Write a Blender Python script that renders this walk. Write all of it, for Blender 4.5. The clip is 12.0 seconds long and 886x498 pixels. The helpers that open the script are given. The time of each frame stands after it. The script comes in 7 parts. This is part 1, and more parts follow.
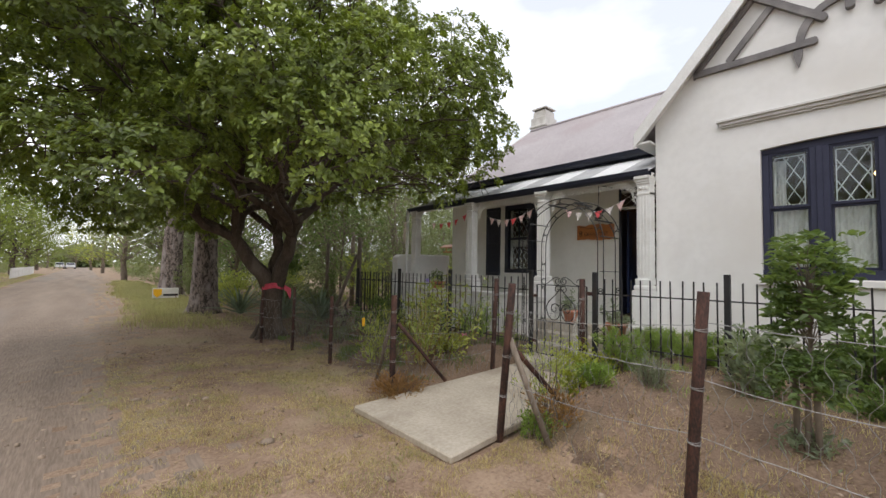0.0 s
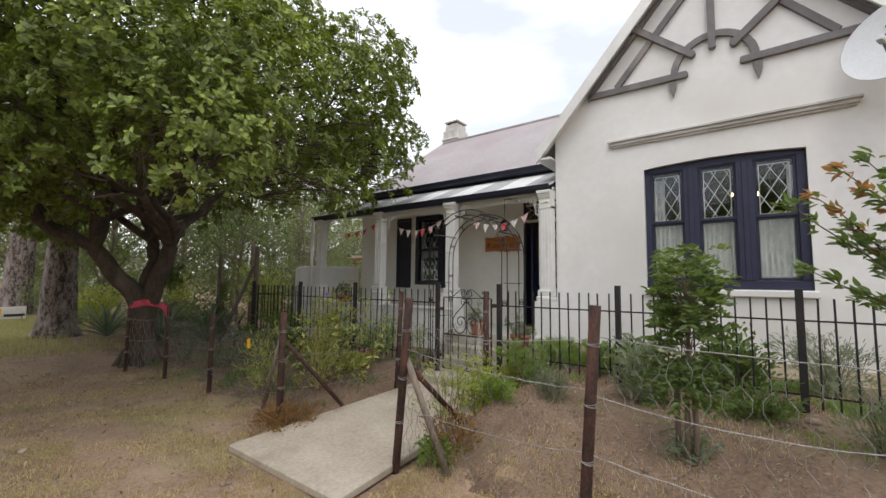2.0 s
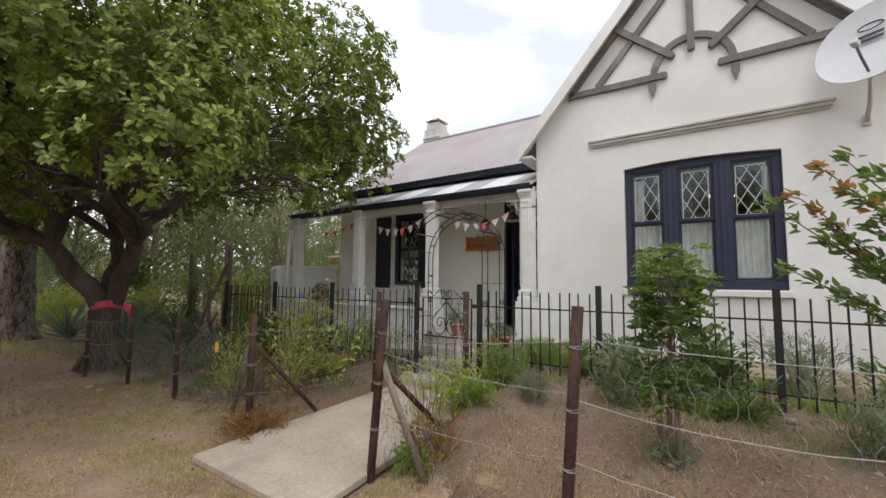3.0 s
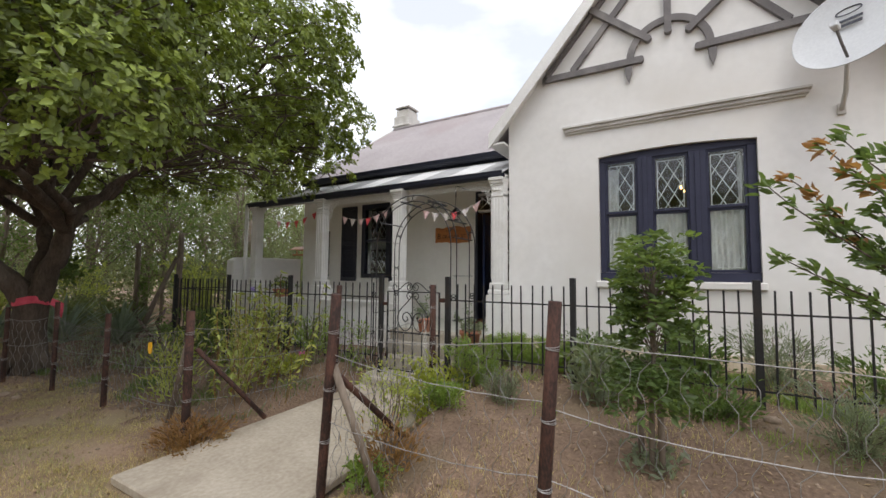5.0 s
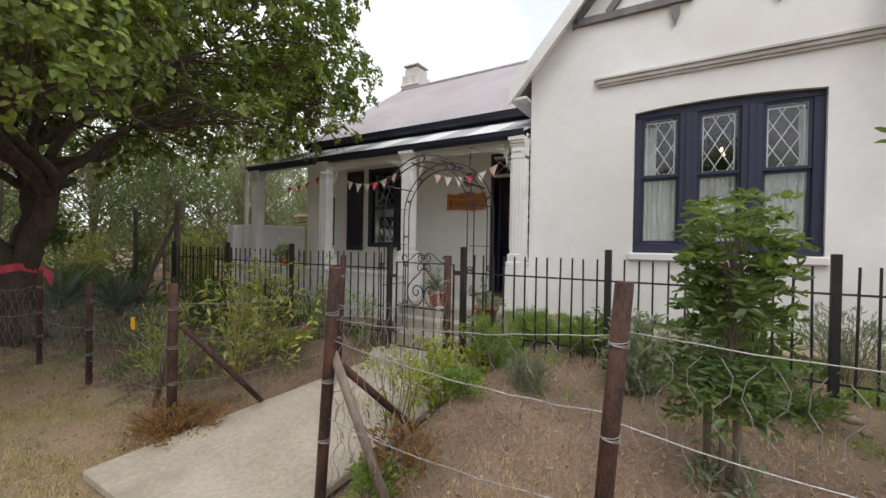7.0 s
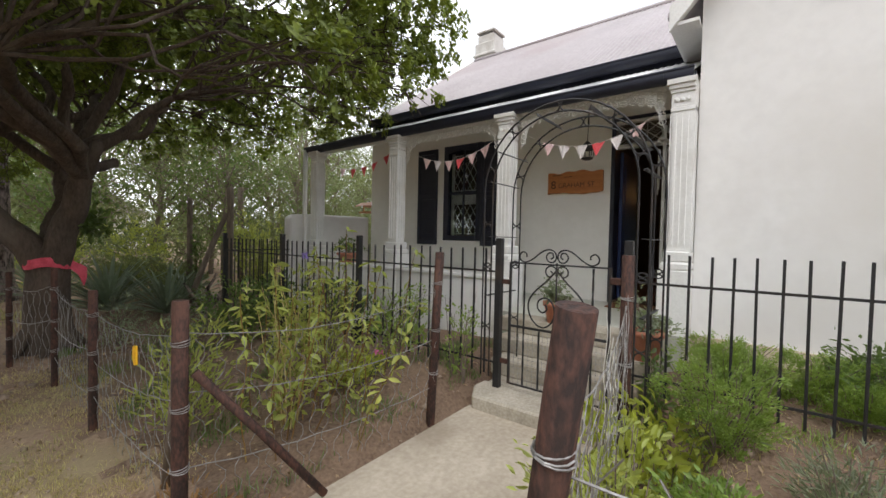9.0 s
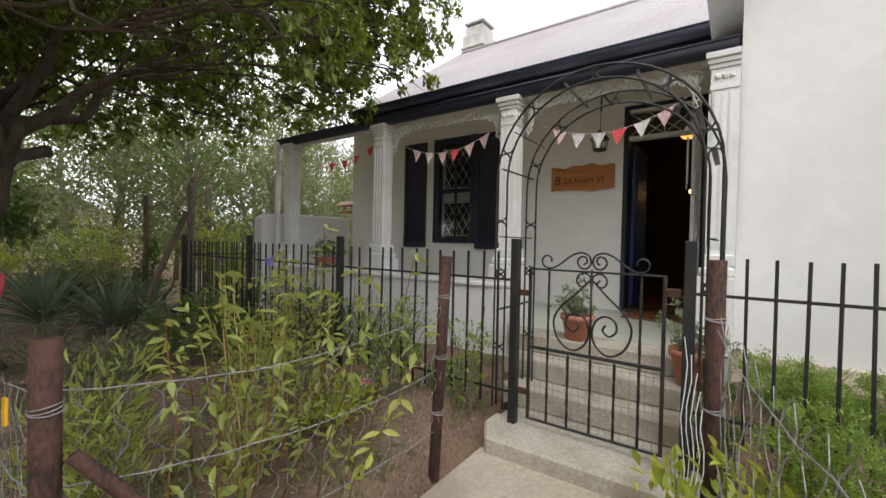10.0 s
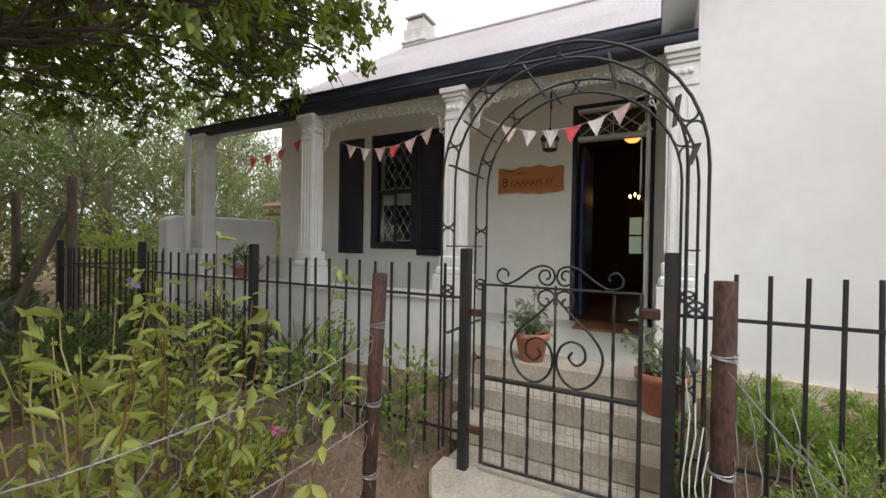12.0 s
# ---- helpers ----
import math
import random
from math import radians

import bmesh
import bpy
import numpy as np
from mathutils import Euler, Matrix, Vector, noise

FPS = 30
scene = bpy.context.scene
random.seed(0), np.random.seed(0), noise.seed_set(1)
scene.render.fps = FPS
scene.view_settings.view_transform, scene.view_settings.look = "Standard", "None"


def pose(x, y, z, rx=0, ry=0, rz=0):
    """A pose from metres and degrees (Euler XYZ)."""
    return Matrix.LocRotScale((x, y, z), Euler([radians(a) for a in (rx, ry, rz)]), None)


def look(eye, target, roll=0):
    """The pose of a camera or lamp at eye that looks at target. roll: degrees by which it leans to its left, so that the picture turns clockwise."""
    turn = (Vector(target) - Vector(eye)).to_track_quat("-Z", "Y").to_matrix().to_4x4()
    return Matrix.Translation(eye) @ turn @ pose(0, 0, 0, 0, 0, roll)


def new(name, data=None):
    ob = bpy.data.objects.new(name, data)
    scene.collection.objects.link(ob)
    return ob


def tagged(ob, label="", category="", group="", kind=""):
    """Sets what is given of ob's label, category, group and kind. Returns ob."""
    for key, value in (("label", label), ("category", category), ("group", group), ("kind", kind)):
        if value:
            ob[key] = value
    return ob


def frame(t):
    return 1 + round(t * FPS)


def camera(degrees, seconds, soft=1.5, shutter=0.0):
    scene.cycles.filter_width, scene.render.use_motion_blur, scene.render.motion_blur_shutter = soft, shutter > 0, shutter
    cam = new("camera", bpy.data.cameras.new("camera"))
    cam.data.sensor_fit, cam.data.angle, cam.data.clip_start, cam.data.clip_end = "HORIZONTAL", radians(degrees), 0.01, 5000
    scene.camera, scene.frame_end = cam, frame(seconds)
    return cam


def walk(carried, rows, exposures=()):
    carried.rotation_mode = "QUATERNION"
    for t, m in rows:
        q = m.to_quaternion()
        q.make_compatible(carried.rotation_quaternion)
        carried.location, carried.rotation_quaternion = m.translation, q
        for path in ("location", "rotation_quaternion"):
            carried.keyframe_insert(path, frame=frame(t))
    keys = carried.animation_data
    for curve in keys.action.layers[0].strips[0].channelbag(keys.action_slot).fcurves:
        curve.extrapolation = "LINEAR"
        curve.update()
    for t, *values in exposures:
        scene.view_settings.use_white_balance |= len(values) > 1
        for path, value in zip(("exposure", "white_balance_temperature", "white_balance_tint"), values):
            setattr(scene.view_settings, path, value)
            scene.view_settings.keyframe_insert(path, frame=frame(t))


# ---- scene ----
cam = camera(95.1, 12.0)
PATH = [
    (0, (0.023, 0.055, 1.48), (1.343, 1.553, 1.582), 1.1),
    (0.5, (0.091, 0.042, 1.49), (1.481, 1.475, 1.619), 1.0),
    (1, (0.158, 0.054, 1.49), (1.624, 1.407, 1.636), 0.9),
    (1.5, (0.262, 0.083, 1.492), (1.801, 1.35, 1.653), 0.7),
    (2, (0.354, 0.122, 1.507), (1.947, 1.321, 1.669), 0.6),
    (2.5, (0.416, 0.154, 1.507), (2.035, 1.316, 1.669), 0.6),
    (3, (0.473, 0.178, 1.507), (2.119, 1.302, 1.67), 0.6),
    (5, (0.821, 0.317, 1.499), (2.542, 1.328, 1.63), 0.5),
    (5.5, (0.926, 0.367, 1.507), (2.65, 1.377, 1.602), 0.5),
    (6, (1.025, 0.444, 1.504), (2.749, 1.456, 1.56), 0.7),
    (6.5, (1.122, 0.538, 1.495), (2.841, 1.56, 1.513), 0.9),
    (7, (1.227, 0.658, 1.5), (2.934, 1.7, 1.481), 1.0),
    (7.5, (1.446, 0.924, 1.501), (3.104, 2.042, 1.437), 1.1),
    (7.7, (1.566, 1.074, 1.511), (3.2, 2.226, 1.438), 1.0),
    (9.3, (2.271, 2.248, 1.463), (3.83, 3.5, 1.414), 1.3),
    (9.5, (2.357, 2.378, 1.458), (3.923, 3.622, 1.418), 1.4),
    (10, (2.583, 2.586, 1.451), (4.204, 3.757, 1.417), 1.2),
    (10.5, (2.809, 2.735, 1.468), (4.506, 3.793, 1.442), 1.1),
    (11, (2.887, 2.777, 1.485), (4.61, 3.792, 1.462), 1.0),
    (11.5, (2.945, 2.808, 1.498), (4.691, 3.782, 1.478), 1.0),
    (12, (3.012, 2.845, 1.499), (4.782, 3.775, 1.482), 1.0),
]
walk(cam, [(t, look(eye, target, roll)) for t, eye, target, roll in PATH], exposures=[(0, 0.32), (6.5, 0.36), (9.5, 0.66), (12, 0.72)])

# ---- light ----
SUN_EL, SUN_ROT = radians(52), radians(250)
world = bpy.data.worlds.new("overcast_sky")
scene.world = world
world.use_nodes = True
wt = world.node_tree
bgn = wt.nodes["Background"]
sky = wt.nodes.new("ShaderNodeTexSky")
sky.sky_type = "NISHITA"
sky.sun_disc = False
sky.sun_elevation, sky.sun_rotation = SUN_EL, SUN_ROT
sky.air_density, sky.dust_density = 1.0, 2.0
wco = wt.nodes.new("ShaderNodeTexCoord")
wmp = wt.nodes.new("ShaderNodeMapping")
wmp.inputs["Scale"].default_value = (0.7, 0.7, 1.8)
wno = wt.nodes.new("ShaderNodeTexNoise")
wno.inputs["Scale"].default_value, wno.inputs["Detail"].default_value = 2.2, 6.0
wrp = wt.nodes.new("ShaderNodeValToRGB")
wrp.color_ramp.elements[0].position, wrp.color_ramp.elements[0].color = 0.40, (0.50, 0.50, 0.50, 1)
wrp.color_ramp.elements[1].position, wrp.color_ramp.elements[1].color = 0.58, (1, 1, 1, 1)
wmx = wt.nodes.new("ShaderNodeMix")
wmx.data_type = "RGBA"
wmx.inputs[7].default_value = (10.85, 10.95, 11.55, 1)
wt.links.new(wco.outputs["Generated"], wmp.inputs["Vector"])
wt.links.new(wmp.outputs[0], wno.inputs["Vector"])
wt.links.new(wno.outputs["Fac"], wrp.inputs[0])
wt.links.new(wrp.outputs[0], wmx.inputs[0])
wt.links.new(sky.outputs[0], wmx.inputs[6])
wt.links.new(wmx.outputs[2], bgn.inputs[0])
bgn.inputs[1].default_value = 0.117
sun_data = bpy.data.lights.new("sun", "SUN")
sun_data.energy, sun_data.angle, sun_data.color = 0.72, radians(20), (1.0, 0.97, 0.93)
sun = new("sun", sun_data)
sun.matrix_world = look((-6, -3, 12), (0, 0, 0))


# ---- materials ----
def mat(name, c1, c2, rough=0.8, scale=6.0, fine=60.0, bump=0.15, metal=0.0, c3=None, spread=0.0, dist=0.01, stretch=(1, 1, 1), lo=0.35, hi=0.65):
    """Two colours mixed by a coarse and a fine noise, a third in patches, with fine relief."""
    m = bpy.data.materials.new(name)
    m.use_nodes = True
    t = m.node_tree
    b = t.nodes["Principled BSDF"]
    b.inputs["Roughness"].default_value, b.inputs["Metallic"].default_value = rough, metal
    co = t.nodes.new("ShaderNodeTexCoord")
    mp = t.nodes.new("ShaderNodeMapping")
    mp.inputs["Scale"].default_value = stretch
    t.links.new(co.outputs["Object"], mp.inputs["Vector"])
    n1, n2 = t.nodes.new("ShaderNodeTexNoise"), t.nodes.new("ShaderNodeTexNoise")
    for n, sc in ((n1, scale), (n2, fine)):
        n.inputs["Scale"].default_value, n.inputs["Detail"].default_value = sc, 5.0
        t.links.new(mp.outputs[0], n.inputs["Vector"])
    add = t.nodes.new("ShaderNodeMath")
    add.operation = "MULTIPLY_ADD"
    add.inputs[1].default_value, add.inputs[2].default_value = 0.5, 0.0
    t.links.new(n2.outputs["Fac"], add.inputs[0])
    half = t.nodes.new("ShaderNodeMath")
    half.operation = "MULTIPLY_ADD"
    half.inputs[1].default_value = 0.5
    t.links.new(n1.outputs["Fac"], half.inputs[0])
    t.links.new(add.outputs[0], half.inputs[2])
    rp = t.nodes.new("ShaderNodeValToRGB")
    rp.color_ramp.elements[0].position, rp.color_ramp.elements[0].color = lo, (*c1, 1)
    rp.color_ramp.elements[1].position, rp.color_ramp.elements[1].color = hi, (*c2, 1)
    t.links.new(half.outputs[0], rp.inputs[0])
    col = rp.outputs[0]
    if c3:
        n3 = t.nodes.new("ShaderNodeTexNoise")
        n3.inputs["Scale"].default_value, n3.inputs["Detail"].default_value = scale * 0.37, 8.0
        t.links.new(mp.outputs[0], n3.inputs["Vector"])
        r3 = t.nodes.new("ShaderNodeValToRGB")
        r3.color_ramp.elements[0].position, r3.color_ramp.elements[1].position = 0.52, 0.68
        t.links.new(n3.outputs["Fac"], r3.inputs[0])
        mx = t.nodes.new("ShaderNodeMix")
        mx.data_type = "RGBA"
        mx.inputs[7].default_value = (*c3, 1)
        t.links.new(r3.outputs[0], mx.inputs[0])
        t.links.new(col, mx.inputs[6])
        col = mx.outputs[2]
    if spread:
        ge = t.nodes.new("ShaderNodeNewGeometry")
        oi = t.nodes.new("ShaderNodeObjectInfo")
        sm = t.nodes.new("ShaderNodeMath")
        sm.operation = "ADD"
        t.links.new(ge.outputs["Random Per Island"], sm.inputs[0])
        t.links.new(oi.outputs["Random"], sm.inputs[1])
        fr = t.nodes.new("ShaderNodeMath")
        fr.operation = "FRACT"
        t.links.new(sm.outputs[0], fr.inputs[0])
        mr = t.nodes.new("ShaderNodeMapRange")
        mr.inputs[3].default_value, mr.inputs[4].default_value = 1 - spread, 1 + spread
        t.links.new(fr.outputs[0], mr.inputs[0])
        hs = t.nodes.new("ShaderNodeHueSaturation")
        t.links.new(mr.outputs[0], hs.inputs["Value"])
        t.links.new(col, hs.inputs["Color"])
        col = hs.outputs[0]
    t.links.new(col, b.inputs["Base Color"])
    if bump:
        bp = t.nodes.new("ShaderNodeBump")
        bp.inputs["Strength"].default_value, bp.inputs["Distance"].default_value = bump, dist
        t.links.new(half.outputs[0], bp.inputs["Height"])
        t.links.new(bp.outputs[0], b.inputs["Normal"])
    return m


def leaf_mat(name, c1, c2, c3=None, through_light=0.35, spread=0.45):
    m = mat(name, c1, c2, 0.5, 1.2, 9.0, 0.0, c3=c3, spread=spread)
    t = m.node_tree
    b = t.nodes["Principled BSDF"]
    tr = t.nodes.new("ShaderNodeBsdfTranslucent")
    tr.inputs["Color"].default_value = (min(1, c2[0] * 1.9), min(1, c2[1] * 1.9), c2[2] * 1.1, 1)
    mx = t.nodes.new("ShaderNodeMixShader")
    mx.inputs[0].default_value = through_light
    t.links.new(b.outputs[0], mx.inputs[1])
    t.links.new(tr.outputs[0], mx.inputs[2])
    t.links.new(mx.outputs[0], t.nodes["Material Output"].inputs[0])
    return m


def glass_mat(name, tint=(0.9, 0.95, 0.95)):
    m = bpy.data.materials.new(name)
    m.use_nodes = True
    b = m.node_tree.nodes["Principled BSDF"]
    b.inputs["Base Color"].default_value = (*tint, 1)
    b.inputs["Roughness"].default_value, b.inputs["Transmission Weight"].default_value, b.inputs["IOR"].default_value = 0.02, 1.0, 1.45
    return m


def glow_mat(name, colour, strength):
    m = bpy.data.materials.new(name)
    m.use_nodes = True
    b = m.node_tree.nodes["Principled BSDF"]
    b.inputs["Emission Color"].default_value, b.inputs["Emission Strength"].default_value = (*colour, 1), strength
    return m


WHITE = mat("white_limewash", (0.715, 0.70, 0.675), (0.785, 0.77, 0.745), 0.85, 1.3, 9, 0.16, c3=(0.68, 0.655, 0.615), dist=0.03, lo=0.3, hi=0.6)
CREAM = mat("cream_plaster", (0.79, 0.765, 0.71), (0.85, 0.825, 0.775), 0.85, 1.6, 10, 0.15, c3=(0.75, 0.72, 0.655), dist=0.03)
TRIMW = mat("white_gloss_paint", (0.70, 0.69, 0.66), (0.82, 0.81, 0.78), 0.5, 4, 50, 0.12, c3=(0.6, 0.58, 0.53))
PLINTH = mat("stained_plinth", (0.50, 0.41, 0.28), (0.66, 0.58, 0.44), 0.9, 4, 40, 0.4, c3=(0.36, 0.27, 0.17))
NAVY = mat("navy_paint", (0.014, 0.016, 0.040), (0.024, 0.026, 0.058), 0.6, 5, 60, 0.12)
NAVYD = mat("dark_navy_paint", (0.010, 0.012, 0.024), (0.018, 0.021, 0.038), 0.45, 5, 60, 0.1)
BLUE = mat("blue_door_paint", (0.02, 0.035, 0.10), (0.03, 0.05, 0.14), 0.45, 5, 60, 0.1)
GREYT = mat("grey_painted_timber", (0.13, 0.12, 0.12), (0.20, 0.185, 0.18), 0.7, 5, 60, 0.25, c3=(0.27, 0.25, 0.24))
ROOF = mat("faded_red_sheet", (0.33, 0.29, 0.288), (0.42, 0.378, 0.376), 0.5, 0.9, 12, 0.1, metal=0.15, c3=(0.33, 0.265, 0.255))
SHEETW = mat("white_painted_sheet", (0.66, 0.66, 0.65), (0.80, 0.80, 0.79), 0.4, 3, 30, 0.08)
SHEETG = mat("grey_painted_sheet", (0.34, 0.34, 0.345), (0.46, 0.46, 0.46), 0.45, 3, 30, 0.08)
IRON = mat("black_iron", (0.012, 0.012, 0.013), (0.030, 0.029, 0.030), 0.5, 8, 90, 0.25, metal=0.2, c3=(0.05, 0.035, 0.028))
RUST = mat("rusted_steel_tube", (0.022, 0.011, 0.008), (0.085, 0.036, 0.024), 0.8, 14, 90, 0.6, metal=0.1, c3=(0.125, 0.055, 0.034), stretch=(1, 1, 0.4), lo=0.42, hi=0.6)
WIRE = mat("galvanised_wire", (0.22, 0.21, 0.20), (0.44, 0.43, 0.42), 0.45, 20, 90, 0.0, metal=0.6)
CONC = mat("worn_concrete", (0.315, 0.262, 0.196), (0.50, 0.438, 0.352), 0.85, 2.2, 30, 0.35, c3=(0.235, 0.185, 0.132), lo=0.3, hi=0.66)
STEPC = mat("stained_step_concrete", (0.30, 0.265, 0.205), (0.52, 0.47, 0.39), 0.85, 4, 50, 0.35, c3=(0.22, 0.175, 0.12))
FLOORV = mat("polished_verandah_floor", (0.38, 0.385, 0.33), (0.48, 0.48, 0.42), 0.35, 3, 40, 0.1)
WOOD = mat("varnished_plank", (0.34, 0.115, 0.03), (0.52, 0.20, 0.06), 0.4, 3, 30, 0.15, stretch=(1, 0.35, 6))
LETTER = mat("burnt_lettering", (0.035, 0.012, 0.006), (0.06, 0.02, 0.01), 0.6, 20, 80, 0.0)
DARKWOOD = mat("dark_stained_wood", (0.035, 0.018, 0.01), (0.075, 0.04, 0.022), 0.4, 3, 30, 0.1, stretch=(1, 1, 0.2))
BROWNWOOD = mat("brown_cabinet_wood", (0.12, 0.045, 0.02), (0.2, 0.085, 0.035), 0.4, 3, 30, 0.1, stretch=(1, 1, 0.2))
GREYWOOD = mat("weathered_pole", (0.13, 0.10, 0.075), (0.25, 0.20, 0.155), 0.9, 4, 40, 0.5, c3=(0.08, 0.06, 0.045), stretch=(1, 1, 0.2))
BARK = mat("brown_bark", (0.045, 0.032, 0.024), (0.115, 0.085, 0.064), 0.95, 7, 45, 0.9, c3=(0.15, 0.122, 0.098), dist=0.04, stretch=(1, 1, 0.35))
PINEBARK = mat("plated_grey_bark", (0.050, 0.038, 0.031), (0.27, 0.215, 0.185), 0.95, 13, 34, 1.0, c3=(0.33, 0.28, 0.26), dist=0.10, lo=0.43, hi=0.56, stretch=(1, 1, 0.4))
TERRA = mat("terracotta", (0.45, 0.165, 0.095), (0.57, 0.24, 0.15), 0.8, 8, 60, 0.2, c3=(0.52, 0.30, 0.22))
SOIL = mat("potting_soil", (0.03, 0.02, 0.014), (0.06, 0.042, 0.03), 0.95, 30, 90, 0.5)
LACE = mat("white_cast_lace", (0.66, 0.65, 0.61), (0.8, 0.79, 0.75), 0.6, 6, 60, 0.1)
CURTAIN = mat("white_lace_curtain", (0.60, 0.585, 0.55), (0.78, 0.765, 0.73), 0.9, 8, 80, 0.1)
DISH = mat("pale_grey_dish", (0.56, 0.57, 0.58), (0.66, 0.67, 0.68), 0.45, 2, 40, 0.05)
# plaster coloured very dark: the shade of the unlit rooms is in the colour
ROOMSHADE = mat("shade_toned_room_plaster", (0.075, 0.055, 0.042), (0.11, 0.082, 0.062), 0.9, 2, 30, 0.1)
REDFLOOR = mat("red_oxide_floor", (0.16, 0.05, 0.03), (0.22, 0.075, 0.045), 0.35, 3, 30, 0.05)
RIBBON = mat("pink_ribbon", (0.52, 0.05, 0.085), (0.70, 0.10, 0.15), 0.7, 9, 60, 0.2)
YELLOW = mat("yellow_plastic", (0.80, 0.42, 0.01), (0.9, 0.52, 0.03), 0.5, 9, 60, 0.05)
PINKCLOTH = mat("pink_print_cloth", (0.66, 0.42, 0.42), (0.78, 0.60, 0.58), 0.9, 40, 160, 0.1)
REDCLOTH = mat("red_cloth", (0.58, 0.05, 0.06), (0.70, 0.12, 0.13), 0.9, 30, 120, 0.1)
PALECLOTH = mat("pale_print_cloth", (0.62, 0.55, 0.54), (0.82, 0.78, 0.75), 0.9, 60, 200, 0.1)
GLASS = glass_mat("window_glass")
SHADEGLOW = glow_mat("amber_shade", (1.0, 0.36, 0.07), 1.3)
LAMPGLOW = glow_mat("warm_bulb", (1.0, 0.55, 0.2), 9.0)
LEAF_OAK = leaf_mat("broad_tree_leaves", (0.066, 0.100, 0.014), (0.240, 0.298, 0.050), c3=(0.085, 0.115, 0.024), through_light=0.16, spread=0.6)
LEAF_BG = leaf_mat("far_tree_leaves", (0.085, 0.108, 0.052), (0.185, 0.215, 0.108), c3=(0.21, 0.205, 0.125), spread=0.5)
LEAF_LIME = leaf_mat("lime_leaves", (0.19, 0.24, 0.035), (0.37, 0.40, 0.07), c3=(0.46, 0.41, 0.07))
LEAF_DEEP = leaf_mat("deep_green_leaves", (0.055, 0.090, 0.028), (0.13, 0.19, 0.06), c3=(0.17, 0.21, 0.07))
LEAF_GREY = leaf_mat("grey_green_leaves", (0.13, 0.16, 0.115), (0.23, 0.265, 0.19))
LEAF_FERN = leaf_mat("fresh_green_leaves", (0.105, 0.175, 0.034), (0.235, 0.32, 0.08), c3=(0.30, 0.33, 0.085))
LEAF_WEED = leaf_mat("dull_weed_leaves", (0.19, 0.225, 0.055), (0.36, 0.40, 0.115), c3=(0.42, 0.38, 0.08))
LEAF_SAP = leaf_mat("young_tree_leaves", (0.080, 0.125, 0.034), (0.175, 0.240, 0.070))
LEAF_RED = leaf_mat("bronze_leaves", (0.19, 0.085, 0.04), (0.32, 0.17, 0.07))
LEAF_DRY = leaf_mat("rusty_foliage", (0.17, 0.085, 0.035), (0.29, 0.17, 0.065), c3=(0.2, 0.2, 0.05))
AGAVE = leaf_mat("blue_green_blades", (0.15, 0.195, 0.15), (0.29, 0.345, 0.27), through_light=0.15)
GRASS = leaf_mat("dry_grass", (0.28, 0.225, 0.11), (0.50, 0.42, 0.235), c3=(0.235, 0.26, 0.085))
VERGE = leaf_mat("verge_grass", (0.175, 0.185, 0.085), (0.33, 0.315, 0.165), c3=(0.41, 0.345, 0.20))
LITTER = leaf_mat("fallen_leaves", (0.20, 0.135, 0.08), (0.36, 0.26, 0.155), through_light=0.1)
EARTH = mat("trodden_earth", (0.195, 0.122, 0.077), (0.365, 0.258, 0.175), 0.97, 1.6, 34, 0.9, c3=(0.31, 0.245, 0.14), dist=0.04, lo=0.38, hi=0.62)
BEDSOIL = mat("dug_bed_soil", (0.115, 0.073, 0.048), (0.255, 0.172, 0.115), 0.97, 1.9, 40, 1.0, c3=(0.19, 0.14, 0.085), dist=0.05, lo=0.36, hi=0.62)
ROADM = mat("dusty_road", (0.165, 0.120, 0.088), (0.325, 0.250, 0.190), 0.95, 0.8, 34, 0.7, c3=(0.215, 0.185, 0.155), dist=0.03, stretch=(1.6, 0.16, 1))


# ---- mesh helpers ----
def part(name, bm, material, parent=None, label=""):
    me = bpy.data.meshes.new(name)
    bm.to_mesh(me)
    bm.free()
    me.materials.append(material)
    ob = new(name, me)
    if parent:
        ob.parent = parent
    if label:
        ob["label"] = label
    return ob


def thing(name, label, category, group="", at=(0, 0, 0), kind=""):
    ob = new(name)
    ob.location = at
    ob.empty_display_size = 0.1
    return tagged(ob, label, category, group, kind)


def box(bm, lo, hi, m=None):
    vs = [bm.verts.new((x, y, z)) for z in (lo[2], hi[2]) for y in (lo[1], hi[1]) for x in (lo[0], hi[0])]
    if m:
        for v in vs:
            v.co = m @ v.co
    for f in ((0, 2, 3, 1), (4, 5, 7, 6), (0, 1, 5, 4), (2, 6, 7, 3), (0, 4, 6, 2), (1, 3, 7, 5)):
        bm.faces.new([vs[i] for i in f])
    return bm


def bevelled(bm, w=0.006):
    bmesh.ops.recalc_face_normals(bm, faces=bm.faces)
    bmesh.ops.bevel(bm, geom=list(bm.edges), offset=w, segments=1, affect="EDGES", profile=0.5)
    return bm


def bbox(lo, hi, w=0.006, m=None):
    return bevelled(box(bmesh.new(), lo, hi, m), w)


def prism(bm, pts, axis, lo, hi):
    """A flat outline given in the two other axes, drawn out along axis from lo to hi."""
    def put(p, d):
        return (d, p[0], p[1]) if axis == "x" else (p[0], d, p[1]) if axis == "y" else (p[0], p[1], d)
    a = [bm.verts.new(put(p, lo)) for p in pts]
    b = [bm.verts.new(put(p, hi)) for p in pts]
    fs = [bm.faces.new(a), bm.faces.new(b[::-1])]
    n = len(pts)
    for i in range(n):
        fs.append(bm.faces.new((a[i], b[i], b[(i + 1) % n], a[(i + 1) % n])))
    bmesh.ops.recalc_face_normals(bm, faces=fs)
    return bm


